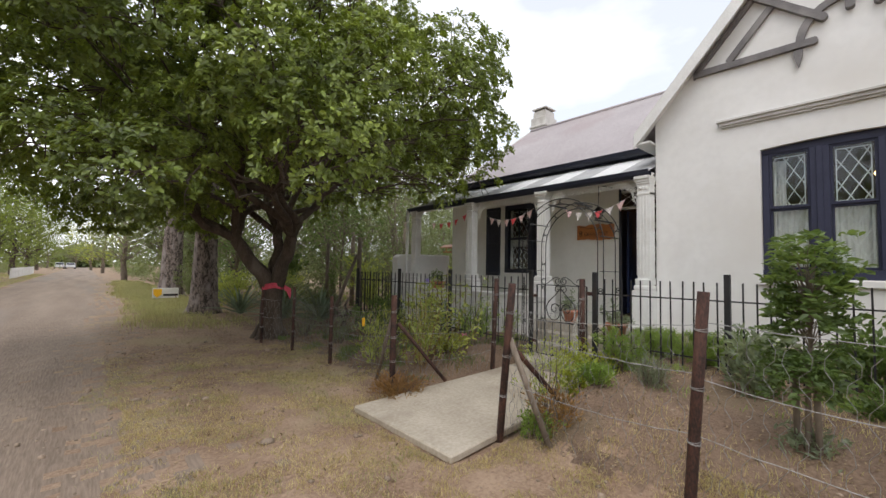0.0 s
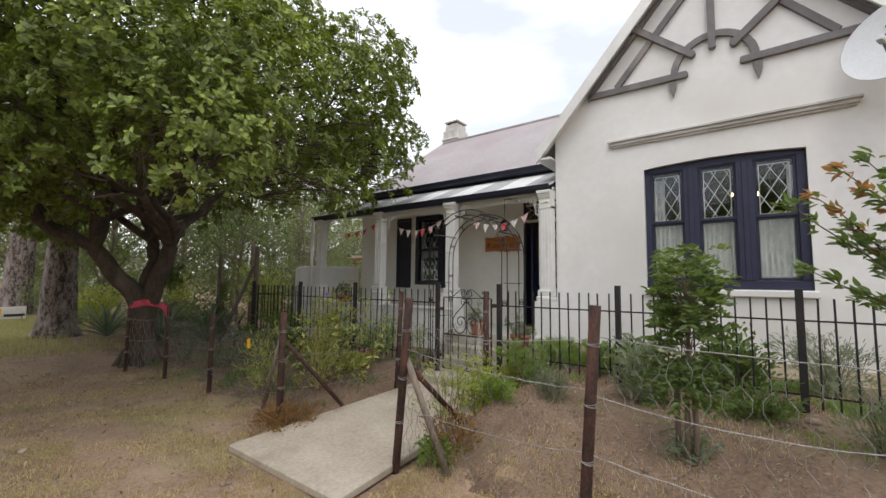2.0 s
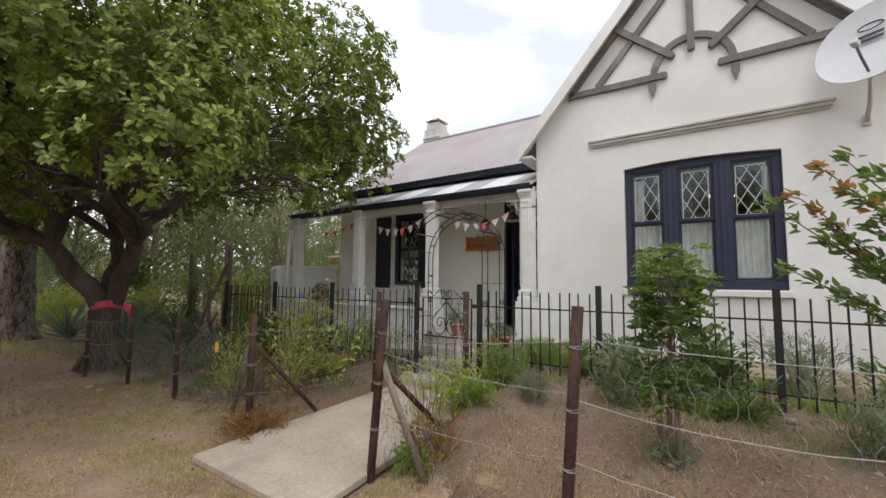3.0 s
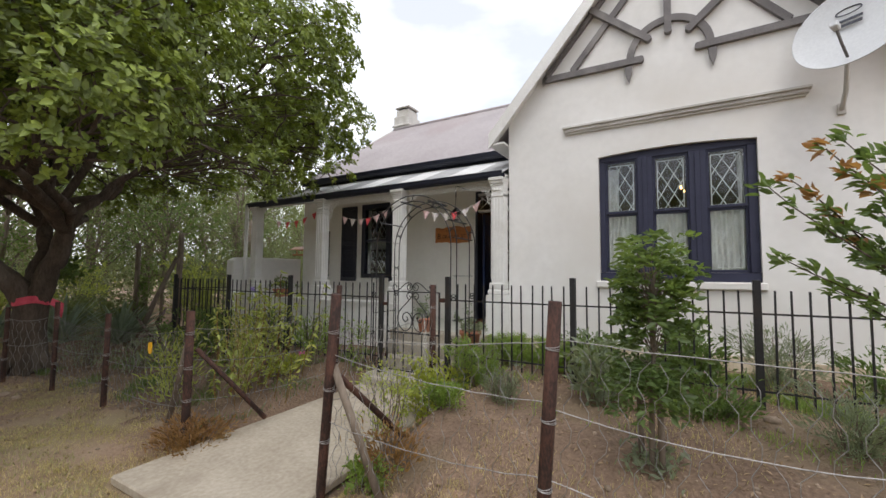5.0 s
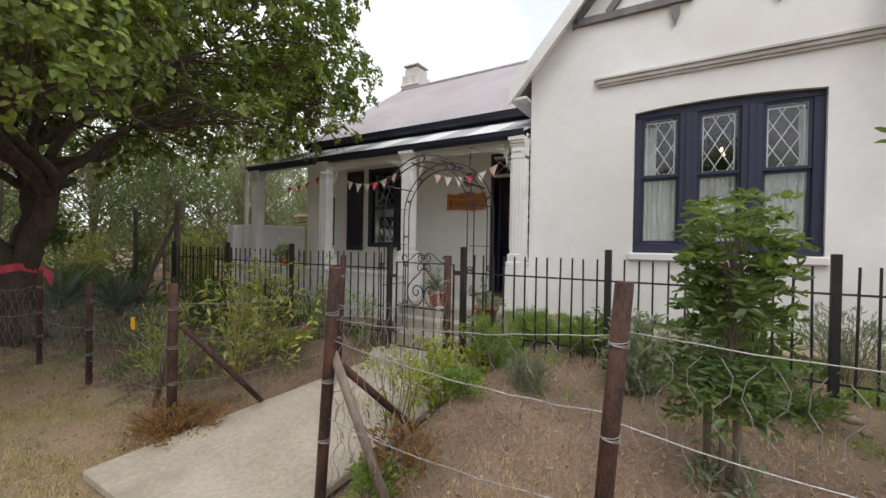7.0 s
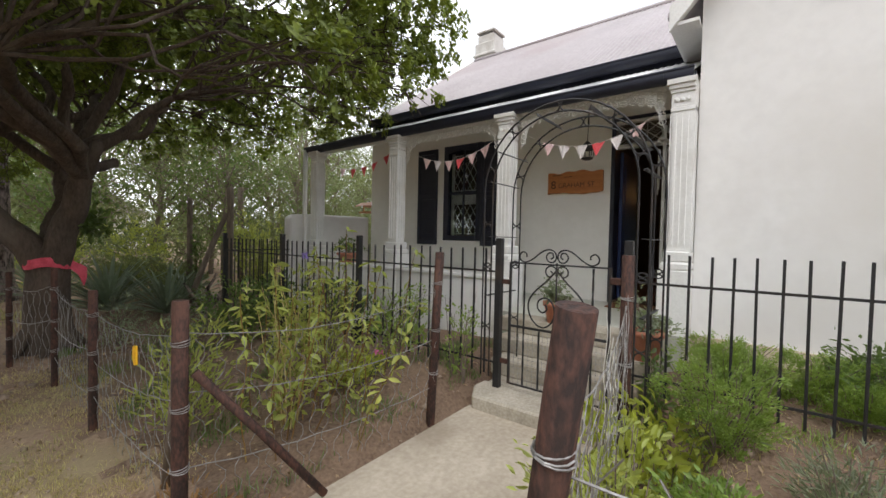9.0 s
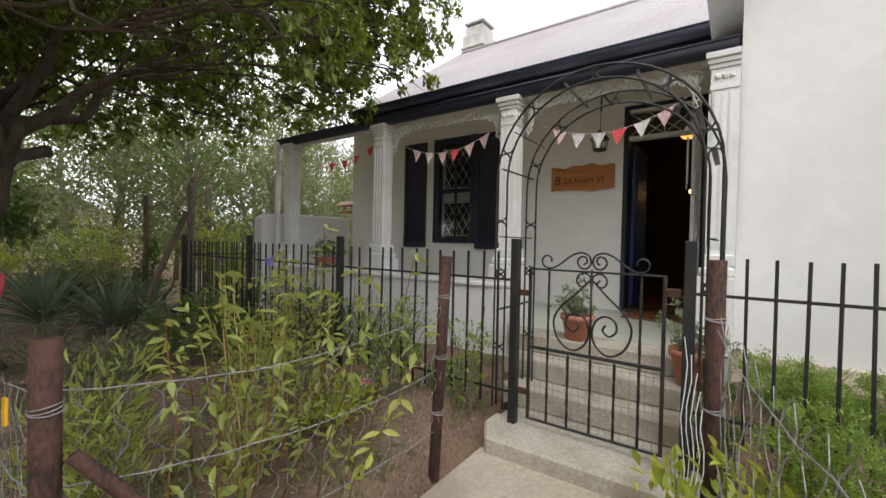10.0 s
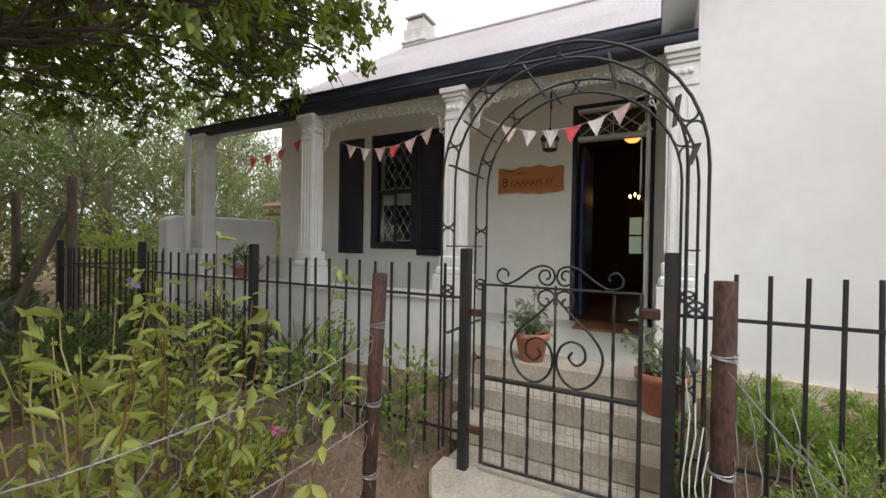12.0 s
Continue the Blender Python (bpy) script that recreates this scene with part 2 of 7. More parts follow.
def tube(bm, pts, r, n=6, r2=None, cap=True):
    """A round bar along a line of points, from radius r to r2."""
    pts = [Vector(p) for p in pts]
    r2 = r if r2 is None else r2
    rings = []
    up = Vector((0.13, 0.21, 0.97))
    for i, p in enumerate(pts):
        d = (pts[min(i + 1, len(pts) - 1)] - pts[max(i - 1, 0)]).normalized()
        u = d.cross(up)
        if u.length < 0.1:
            u = d.cross(Vector((1, 0.1, 0)))
        u.normalize()
        v = d.cross(u)
        q = r + (r2 - r) * i / max(1, len(pts) - 1)
        rings.append([bm.verts.new(p + q * (math.cos(k * math.tau / n) * u + math.sin(k * math.tau / n) * v)) for k in range(n)])
    for a, b in zip(rings, rings[1:]):
        for k in range(n):
            f = bm.faces.new((a[k], a[(k + 1) % n], b[(k + 1) % n], b[k]))
            f.smooth = n > 5
    if cap:
        bm.faces.new(rings[0][::-1])
        bm.faces.new(rings[-1])
    return bm


def turned(bm, profile, n=24, at=(0, 0, 0)):
    """A turned body from (radius, height) pairs."""
    rings = [[bm.verts.new((at[0] + r * math.cos(k * math.tau / n), at[1] + r * math.sin(k * math.tau / n), at[2] + z)) for k in range(n)] for r, z in profile]
    for a, b in zip(rings, rings[1:]):
        for k in range(n):
            f = bm.faces.new((a[k], a[(k + 1) % n], b[(k + 1) % n], b[k]))
            f.smooth = True
    bm.faces.new(rings[0][::-1])
    bm.faces.new(rings[-1])
    return bm


def arc(cx, cz, r, a0, a1, n):
    return [(cx + r * math.cos(radians(a0 + (a1 - a0) * i / n)), cz + r * math.sin(radians(a0 + (a1 - a0) * i / n))) for i in range(n + 1)]


def raw(name, verts, faces, material, parent=None, label=""):
    me = bpy.data.meshes.new(name)
    verts = np.asarray(verts, np.float32).reshape(-1, 3)
    faces = np.asarray(faces, np.int32)
    k = faces.shape[1]
    me.vertices.add(len(verts))
    me.vertices.foreach_set("co", verts.ravel())
    me.loops.add(faces.size)
    me.loops.foreach_set("vertex_index", faces.ravel())
    me.polygons.add(len(faces))
    me.polygons.foreach_set("loop_start", np.arange(len(faces), dtype=np.int32) * k)
    me.update(calc_edges=True)
    me.materials.append(material)
    ob = new(name, me)
    if parent:
        ob.parent = parent
    if label:
        ob["label"] = label
    return ob


RNG = np.random.default_rng(7)


def leaf_arrays(centres, size, up=0.4, width=0.5, ways=None, droop=0.0, face=None):
    """Folded leaves, two triangles each side of the midrib, at the centres."""
    n = len(centres)
    c = np.asarray(centres, float)
    d = RNG.normal(size=(n, 3)) if ways is None else np.asarray(ways, float) + RNG.normal(size=(n, 3)) * 0.35
    d[:, 2] -= droop
    d /= np.linalg.norm(d, axis=1, keepdims=True) + 1e-9
    nr = RNG.normal(size=(n, 3))
    nr[:, 2] += up * 3
    if face is not None:
        nr = nr * 0.35 + np.asarray(face, float) * 1.6
    s = np.cross(d, nr)
    s /= np.linalg.norm(s, axis=1, keepdims=True) + 1e-9
    nn = np.cross(s, d)
    ln = size * RNG.uniform(0.6, 1.3, (n, 1))
    w = ln * width * 0.5
    a = c
    tip = c + d * ln - nn * ln * 0.12
    l1 = c + d * ln * 0.38 + s * w + nn * w * 0.4
    r1 = c + d * ln * 0.38 - s * w + nn * w * 0.4
    l2 = c + d * ln * 0.72 + s * w * 0.72 + nn * w * 0.2
    r2 = c + d * ln * 0.72 - s * w * 0.72 + nn * w * 0.2
    v = np.stack([a, r1, r2, tip, l2, l1], 1).reshape(-1, 3)
    i = np.arange(n)[:, None] * 6
    f = np.concatenate([i + np.array([[0, 1, 2, 3]]), i + np.array([[0, 3, 4, 5]])], 0)
    return v, f


def leaves(name, centres, size, material, parent=None, label="", **kw):
    v, f = leaf_arrays(centres, size, **kw)
    return raw(name, v, f, material, parent, label)


def clump(points, each, radius, flat=0.8):
    """Points scattered round each of the given points."""
    p = np.repeat(np.asarray(points, float), each, axis=0)
    o = RNG.normal(size=p.shape) * radius * 0.55
    o[:, 2] *= flat
    return p + o


def smooth(a, b, x):
    t = min(1.0, max(0.0, (x - a) / (b - a)))
    return t * t * (3 - 2 * t)


def ground_z(x, y):
    """The height of the ground: level at the street, rising into the yard."""
    right = 0.36 * smooth(2.5, 4.0, x) + 0.08 * smooth(4.0, 6.6, x)
    left = (0.20 * smooth(2.7, 5.2, x) + 0.06 * smooth(2.3, 3.1, x)) * (1 - 0.8 * smooth(5.0, 8.0, y))
    k = smooth(2.2, 3.0, y)
    z = right * (1 - k) + left * k
    path = smooth(2.15, 2.5, y) * (1 - smooth(3.9, 4.25, y)) * smooth(2.0, 2.3, x) * (1 - smooth(5.4, 5.8, x))
    z = z * (1 - path) + path * (-0.06 + 0.032 * (x - 2.25))
    near = smooth(-30, -8, y) * (1 - smooth(18, 40, y)) * smooth(-20, -6, x)
    z += near * (0.035 * noise.noise((x * 0.7, y * 0.7, 0)) + 0.022 * noise.noise((x * 2.3, y * 2.3, 5)) + 0.010 * noise.noise((x * 7, y * 7, 9)))
    z -= 0.05 * smooth(0.9, -0.3, x) * smooth(-7, -4.5, x) if x < 0.9 else 0
    return z


def road_edge(y):
    return 0.15 + 0.03 * max(0, y) * (1 if y < 40 else 40 / y) + 0.5 * noise.noise((0.3, y * 0.35, 2)) + 0.2 * noise.noise((0.9, y * 1.4, 2))


# ---- ground and road ----
def steps(*runs):
    out = []
    for a, b, n in runs:
        out += [a + (b - a) * i / n for i in range(n)]
    return out + [runs[-1][1]]


def build_ground():
    xs = steps((-900, -60, 5), (-60, -8, 14), (-8, -3, 16), (-3, 7.4, 105), (7.4, 20, 14), (20, 900, 8))
    ys = steps((-900, -30, 5), (-30, -5, 12), (-5, 14, 180), (14, 60, 60), (60, 1500, 16))
    nx, ny = len(xs), len(ys)
    verts = [(x, y, ground_z(x, y)) for y in ys for x in xs]
    earth, road, bed = [], [], []
    dith = random.Random(3)
    for j in range(ny - 1):
        for i in range(nx - 1):
            cx, cy = (xs[i] + xs[i + 1]) / 2, (ys[j] + ys[j + 1]) / 2
            f = (j * nx + i, j * nx + i + 1, (j + 1) * nx + i + 1, (j + 1) * nx + i)
            if -3.4 - 0.3 * noise.noise((4, cy * 0.3, 1)) < cx < road_edge(cy) + dith.gauss(0, 0.40):
                road.append(f)
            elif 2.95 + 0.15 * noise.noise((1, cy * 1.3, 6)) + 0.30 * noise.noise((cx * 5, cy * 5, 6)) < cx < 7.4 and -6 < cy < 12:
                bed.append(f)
            else:
                earth.append(f)
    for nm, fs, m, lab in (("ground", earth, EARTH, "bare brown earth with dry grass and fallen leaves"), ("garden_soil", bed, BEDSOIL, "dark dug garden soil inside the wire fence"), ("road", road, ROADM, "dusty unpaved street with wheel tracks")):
        used = sorted({i for f in fs for i in f})
        at = {v: k for k, v in enumerate(used)}
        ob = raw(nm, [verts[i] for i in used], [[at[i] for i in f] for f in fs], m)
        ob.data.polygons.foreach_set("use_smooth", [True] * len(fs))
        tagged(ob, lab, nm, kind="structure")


build_ground()


# ---- the house ----
WX, WALL_T = 6.68, 0.34
YC, HALF = 0.385, 2.2          # the gable's middle and half width
SX, FLOOR_Z = 7.85, 0.66       # the verandah's back wall and floor
SLOPE = 1.16


def gable_z(y):
    return 6.42 - SLOPE * abs(y - YC)


def arch_head(y0, y1, z, rise, n=10):
    mid, w = (y0 + y1) / 2, (y1 - y0) / 2
    return [(mid + w * (1 - 2 * i / n), z + rise * (1 - (1 - 2 * i / n) ** 2)) for i in range(n + 1)]


def build_gable_wall():
    wy0, wy1, wz0, wz1 = -0.49, 1.27, 1.45, 3.15
    y0, y1 = YC - HALF, YC + HALF
    bm = bmesh.new()
    prism(bm, [(y0, 0.2), (wy0, 0.2), (wy0, wz1), (wy0, gable_z(wy0)), (y0, gable_z(y0))], "x", WX, WX + WALL_T)
    prism(bm, [(wy1, 0.2), (y1, 0.2), (y1, gable_z(y1)), (wy1, gable_z(wy1)), (wy1, wz1)], "x", WX, WX + WALL_T)
    prism(bm, [(wy0, 0.2), (wy1, 0.2), (wy1, wz0), (wy0, wz0)], "x", WX, WX + WALL_T)
    prism(bm, arch_head(wy0, wy1, wz1, 0.045) + [(wy0, gable_z(wy0)), (YC, gable_z(YC)), (wy1, gable_z(wy1))], "x", WX, WX + WALL_T)
    wall = part("wall_gable", bm, WHITE)
    tagged(wall, "whitewashed gable wall of uneven plaster", "wall", kind="structure")
    # side walls of the gable wing
    bm = bmesh.new()
    box(bm, (WX + WALL_T, y1 - 0.3, 0.2), (14, y1, 3.74))
    tagged(part("wall_wing_north", bm, WHITE), "whitewashed side wall of the gabled wing", "wall", kind="structure")
    bm = bmesh.new()
    box(bm, (WX + WALL_T, y0, 0.2), (14, y0 + 0.3, 3.74))
    tagged(part("wall_wing_south", bm, WHITE), "whitewashed far side wall of the gabled wing", "wall", kind="structure")
    bm = bmesh.new()
    prism(bm, [(y0 - 0.004, 0.2), (y1 + 0.006, 0.2), (y1 + 0.006, 0.60), (y1 - 1, 0.585), (YC, 0.60), (y0 + 0.5, 0.58), (y0 - 0.004, 0.6)], "x", WX - 0.035, WX - 0.002)
    tagged(part("plinth", bm, PLINTH), "yellow-stained cement plinth at the wall's foot", "plinth", kind="structure")
    # moulded string course
    c = thing("string_course", "grey-white moulded cement cornice over the window", "cornice", kind="structure")
    for dz0, dz1, d in ((0, 0.03, 0.035), (0.03, 0.075, 0.06), (0.075, 0.105, 0.085)):
        part("moulding", bbox((WX - d, -0.985 + (0.085 - d), 3.535 + dz0), (WX, 1.745 - (0.085 - d), 3.535 + dz1), 0.004), GREYC, c)
    # sill band
    part_ob = part("window_sill", bbox((WX - 0.05, -0.53, 1.36), (WX + 0.09, 1.31, 1.445), 0.01), WHITE)
    tagged(part_ob, "white plastered sill under the wide window", "sill", kind="structure")


GREYC = mat("grey_white_cement", (0.50, 0.48, 0.45), (0.62, 0.60, 0.56), 0.8, 4, 50, 0.2, c3=(0.42, 0.40, 0.36))
build_gable_wall()


def bar2(bm, a, b, w, x0, x1):
    """A flat board on the gable from a to b (y, z), w wide, between the planes x0 and x1, with blunt rounded ends."""
    d = Vector((b[0] - a[0], b[1] - a[1]))
    ang = math.atan2(d.y, d.x)
    L = d.length
    r = w / 2
    out = [(0, -r), (L, -r)] + [(L + r * 0.7 * math.cos(t), r * math.sin(t)) for t in (-0.9, -0.4, 0.4, 0.9)] + [(L, r), (0, r)]
    pts = [(a[0] + p[0] * math.cos(ang) - p[1] * math.sin(ang), a[1] + p[0] * math.sin(ang) + p[1] * math.cos(ang)) for p in out]
    prism(bm, pts, "x", x0, x1)
    return bm


def build_gable_timber():
    g = thing("gable_timberwork", "grey painted decorative timber fretwork on the white gable", "timberwork", at=(WX, YC, 4.4))
    m = Matrix.Translation((-WX, -YC, -4.4))

    def add(name, bm, label=""):
        bmesh.ops.transform(bm, matrix=m, verts=bm.verts)
        return part(name, bm, GREYT, g, label)
    X0, X1 = WX - 0.06, WX + 0.002
    for s in (1, -1):
        f = lambda y: YC + s * (y - YC)
        add("beam", bar2(bmesh.new(), (f(2.00), 4.415), (f(0.70), 4.395), 0.085, X0, X1))
        add("strut", bar2(bmesh.new(), (f(1.36), 5.30), (f(0.61), 4.64), 0.085, X0 - 0.02, X1))
        add("strut", bar2(bmesh.new(), (f(1.60), 4.46), (f(0.62), 5.62), 0.08, X0 + 0.01, X1))
        bm = bmesh.new()
        prism(bm, [(f(0.86) - 0.045, 4.33), (f(0.86) + 0.045, 4.33), (f(0.86) + 0.04, 4.235), (f(0.86), 4.11), (f(0.86) - 0.04, 4.235)], "x", X0 + 0.005, X1)
        add("finial", bm, "pointed grey pendant")
        bm = bmesh.new()
        prism(bm, [(f(2.03), gable_z(2.03) - 0.08), (f(2.03), gable_z(2.03) - 0.165), (YC, gable_z(YC) - 0.165), (YC, gable_z(YC) - 0.08)], "x", X0, X1)
        add("rafter_board", bm)
    add("king_post", bar2(bmesh.new(), (YC, 5.9), (YC, 4.68), 0.085, X0 - 0.02, X1))
    outer, inner = arc(YC, 4.40, 0.50, 0, 180, 16), arc(YC, 4.40, 0.415, 180, 0, 16)
    bm = bmesh.new()
    for i in range(16):
        prism(bm, [outer[i], outer[i + 1], inner[15 - i], inner[16 - i]], "x", X0 + 0.012, X1)
    bmesh.ops.remove_doubles(bm, verts=bm.verts, dist=0.0005)
    add("arch", bm, "grey curved timber arch")


build_gable_timber()


def build_roofs():
    # gabled wing
    bm = bmesh.new()
    for s in (1, -1):
        a, b = YC + s * (HALF + 0.26), YC
        za, zb = gable_z(a) + 0.02, gable_z(b) + 0.02
        prism(bm, [(a, za), (b, zb), (b, zb + 0.05), (a, za + 0.05)], "x", WX - 0.20, 16)
    tagged(part("roof_wing", bm, ROOF), "faded red sheet roof of the gabled wing", "roof", kind="structure")
    bg = thing("bargeboard", "white painted bargeboards along the gable's edge", "bargeboard", kind="structure")
    for s in (1, -1):
        a = YC + s * (HALF + 0.24)
        za, zb = gable_z(a), gable_z(YC)
        bm = bmesh.new()
        prism(bm, [(a, za + 0.09), (a, za - 0.14), (YC, zb - 0.14), (YC, zb + 0.09)], "x", WX - 0.235, WX - 0.203)
        part("board", bm, TRIMW, bg)
        bm = bmesh.new()
        prism(bm, [(a, za - 0.01), (a, za - 0.03), (YC, zb - 0.03), (YC, zb - 0.01)], "x", WX - 0.2, WX + 0.01)
        part("soffit", bm, TRIMW, bg)
    bm = bmesh.new()
    box(bm, (WX - 0.2, YC + HALF + 0.003, gable_z(YC + HALF + 0.26) - 0.06), (15, YC + HALF + 0.25, gable_z(YC + HALF + 0.26) - 0.03))
    tagged(part("eave_soffit", bm, TRIMW), "white boarded eave under the wing's roof", "eave", kind="structure")
    # main roof: corrugated sheet as one wave surface
    x0, z0, x1, z1 = 7.66, 3.80, 11.2, 6.22
    y0, y1 = YC + HALF + 0.26, 8.32
    pitch = 0.076
    ny = int((y1 - y0) / pitch * 6)
    L = math.hypot(x1 - x0, z1 - z0)
    nrm = (-(z1 - z0) / L, (x1 - x0) / L)
    verts, faces = [], []
    for r in range(9):
        t = r / 8
        for k in range(ny + 1):
            y = y0 + (y1 - y0) * k / ny
            h = 0.010 * math.cos(y * math.tau / pitch) + (0.006 if r % 3 == 0 else 0)
            verts.append((x0 + (x1 - x0) * t + nrm[0] * h, y, z0 + (z1 - z0) * t + nrm[1] * h))
    for r in range(8):
        for k in range(ny):
            a = r * (ny + 1) + k
            faces.append((a, a + 1, a + ny + 2, a + ny + 1))
    ob = raw("roof_main", verts, faces, ROOF)
    tagged(ob, "faded red corrugated iron roof", "roof", kind="structure")
    bm = bmesh.new()
    prism(bm, [(x1, z1 - 0.02), (15.0, z0 - 0.3), (15.0, z0 - 0.34), (x1, z1 - 0.06)], "y", y0, y1)
    prism(bm, [(x0, z0 - 0.03), (x1, z1 - 0.04), (x1, z1 - 0.07), (x0, z0 - 0.06)], "y", y0, y1)
    tagged(part("roof_back", bm, ROOF), "far slope and boarding of the main roof", "roof", kind="structure")
    bm = tube(bmesh.new(), [(x1, y0, z1 + 0.01), (x1, y1, z1 + 0.01)], 0.05, 10)
    tagged(part("ridge_cap", bm, ROOF), "rolled ridge capping", "ridge", kind="structure")
    bm = bmesh.new()
    prism(bm, [(x0, z0 + 0.035), (x1, z1 + 0.035), (x1, z1 - 0.12), (x0, z0 - 0.12)], "y", y1, y1 + 0.03)
    tagged(part("verge_board", bm, TRIMW), "white verge board at the roof's end", "verge", kind="structure")
    # verandah roof: painted stripes of corrugated sheet
    x0, z0, x1, z1 = 6.50, 3.085, 7.72, 3.62
    ya, yb = YC + HALF + 0.02, 8.78
    w = 0.535
    vr = thing("verandah_roof", "corrugated verandah roof painted in white and grey stripes", "roof", kind="structure")
    L = math.hypot(x1 - x0, z1 - z0)
    nrm = (-(z1 - z0) / L, (x1 - x0) / L)
    y, k = ya, 0
    while y < yb - 0.01:
        ye = min(y + w, yb)
        n = max(6, int((ye - y) / pitch * 6))
        verts = []
        for t in (0, 1):
            for i in range(n + 1):
                yy = y + (ye - y) * i / n
                for up in (0.0, -0.004):
                    h = 0.010 * math.cos(yy * math.tau / pitch) + up
                    verts.append((x0 + (x1 - x0) * t + nrm[0] * h, yy, z0 + (z1 - z0) * t + nrm[1] * h))
        faces = []
        for i in range(n):
            a, b = 2 * i, 2 * (n + 1) + 2 * i
            faces += [(a, a + 2, b + 2, b), (a + 1, b + 1, b + 3, a + 3), (a, a + 1, a + 3, a + 2)]
        raw("sheet", verts, faces, SHEETG if k % 2 == 0 else SHEETW, vr, "grey painted strip" if k % 2 == 0 else "white painted strip")
        y, k = ye, k + 1
    # boarded ceiling, beam and gutters
    bm = bmesh.new()
    prism(bm, [(6.62, 3.03), (7.84, 3.50), (7.84, 3.47), (6.62, 3.00)], "y", ya, 8.6)
    tagged(part("verandah_ceiling", bm, CREAM), "cream boarded verandah ceiling", "ceiling", kind="structure")
    bm = bbox((6.58, ya, 2.995), (6.72, 8.72, 3.07), 0.006)
    tagged(part("verandah_beam", bm, TRIMW), "white painted beam on the columns", "beam", kind="structure")
    for nm, gx, gz, r, e, lab in (("gutter_lower", 6.50, 3.045, 0.066, 8.82, "dark blue round gutter along the verandah"), ("gutter_upper", 7.62, 3.73, 0.075, 8.34, "dark blue round gutter under the main roof")):
        g = thing(nm, lab, "gutter", kind="structure")
        bm = bmesh.new()
        prof = [(gx + r * math.cos(a), gz + r * math.sin(a)) for a in [math.pi + math.pi * i / 10 for i in range(11)]]
        prof = [(gx - r, gz + 0.035)] + prof + [(gx + r, gz + 0.035)]
        inner = [(gx + (p[0] - gx) * 0.9, gz + 0.004 + (p[1] - gz) * 0.9) for p in prof[::-1]]
        prism(bm, prof + inner, "y", ya, e)
        part("trough", bm, NAVYD, g)
        part("lip", tube(bmesh.new(), [(gx - r, ya, gz + 0.04), (gx - r, e, gz + 0.04)], 0.012, 8), NAVYD, g)
        bm = bmesh.new()
        prism(bm, prof, "y", e, e + 0.006)
        part("end_cap", bm, NAVYD, g)
        yy = ya + 0.25
        while yy < e:
            pr2 = [(gx + (p[0] - gx) * 1.06, gz + (p[1] - gz) * 1.06) for p in prof]
            part("bracket", prism(bmesh.new(), pr2 + inner, "y", yy, yy + 0.03), NAVYD, g)
            yy += 1.85
    bm = prism(bmesh.new(), [(7.70, 3.62), (7.73, 3.62), (7.73, 3.80), (7.70, 3.80)], "y", ya, 8.3)
    tagged(part("fascia", bm, NAVYD), "dark fascia behind the upper gutter", "fascia", kind="structure")


build_roofs()


def wall_with_holes(name, x0, x1, ya, yb, z0, z1, holes, material, label):
    """A wall along y; holes (y0, y1, z0, z1), from low to high y, go right through."""
    ys = sorted({ya, yb} | {v for q in holes for v in q[:2]})
    zs = sorted({z0, z1} | {v for q in holes for v in q[2:]})
    solid = lambda i, j: 0 <= i < len(ys) - 1 and 0 <= j < len(zs) - 1 and not any(a <= ys[i] < b and c <= zs[j] < d for a, b, c, d in holes)
    bm = bmesh.new()
    vs = {(i, j, k): bm.verts.new(((x0, x1)[k], ys[i], zs[j])) for i in range(len(ys)) for j in range(len(zs)) for k in (0, 1)}
    for i in range(len(ys) - 1):
        for j in range(len(zs) - 1):
            if not solid(i, j):
                continue
            for k in (0, 1):
                bm.faces.new([vs[p] for p in ((i, j, k), (i + 1, j, k), (i + 1, j + 1, k), (i, j + 1, k))])
            for di, dj, a, b in ((-1, 0, (i, j), (i, j + 1)), (1, 0, (i + 1, j), (i + 1, j + 1)), (0, -1, (i, j), (i + 1, j)), (0, 1, (i, j + 1), (i + 1, j + 1))):
                if not solid(i + di, j + dj):
                    bm.faces.new([vs[p] for p in ((*a, 0), (*b, 0), (*b, 1), (*a, 1))])
    bmesh.ops.delete(bm, geom=[v for v in bm.verts if not v.link_faces], context="VERTS")
    bmesh.ops.recalc_face_normals(bm, faces=bm.faces)
    return tagged(part(name, bm, material), label, "wall", kind="structure")


DOOR = (2.87, 3.72, FLOOR_Z, 3.13)
WIN2 = (5.80, 6.60, 1.44, 3.10)
NARROW = (7.62, 8.0, 1.46, 2.55)
wall_with_holes("wall_verandah", SX, SX + 0.32, YC + HALF, 8.54, 0.2, 3.8, [DOOR, WIN2, NARROW], CREAM, "cream plastered wall under the verandah")


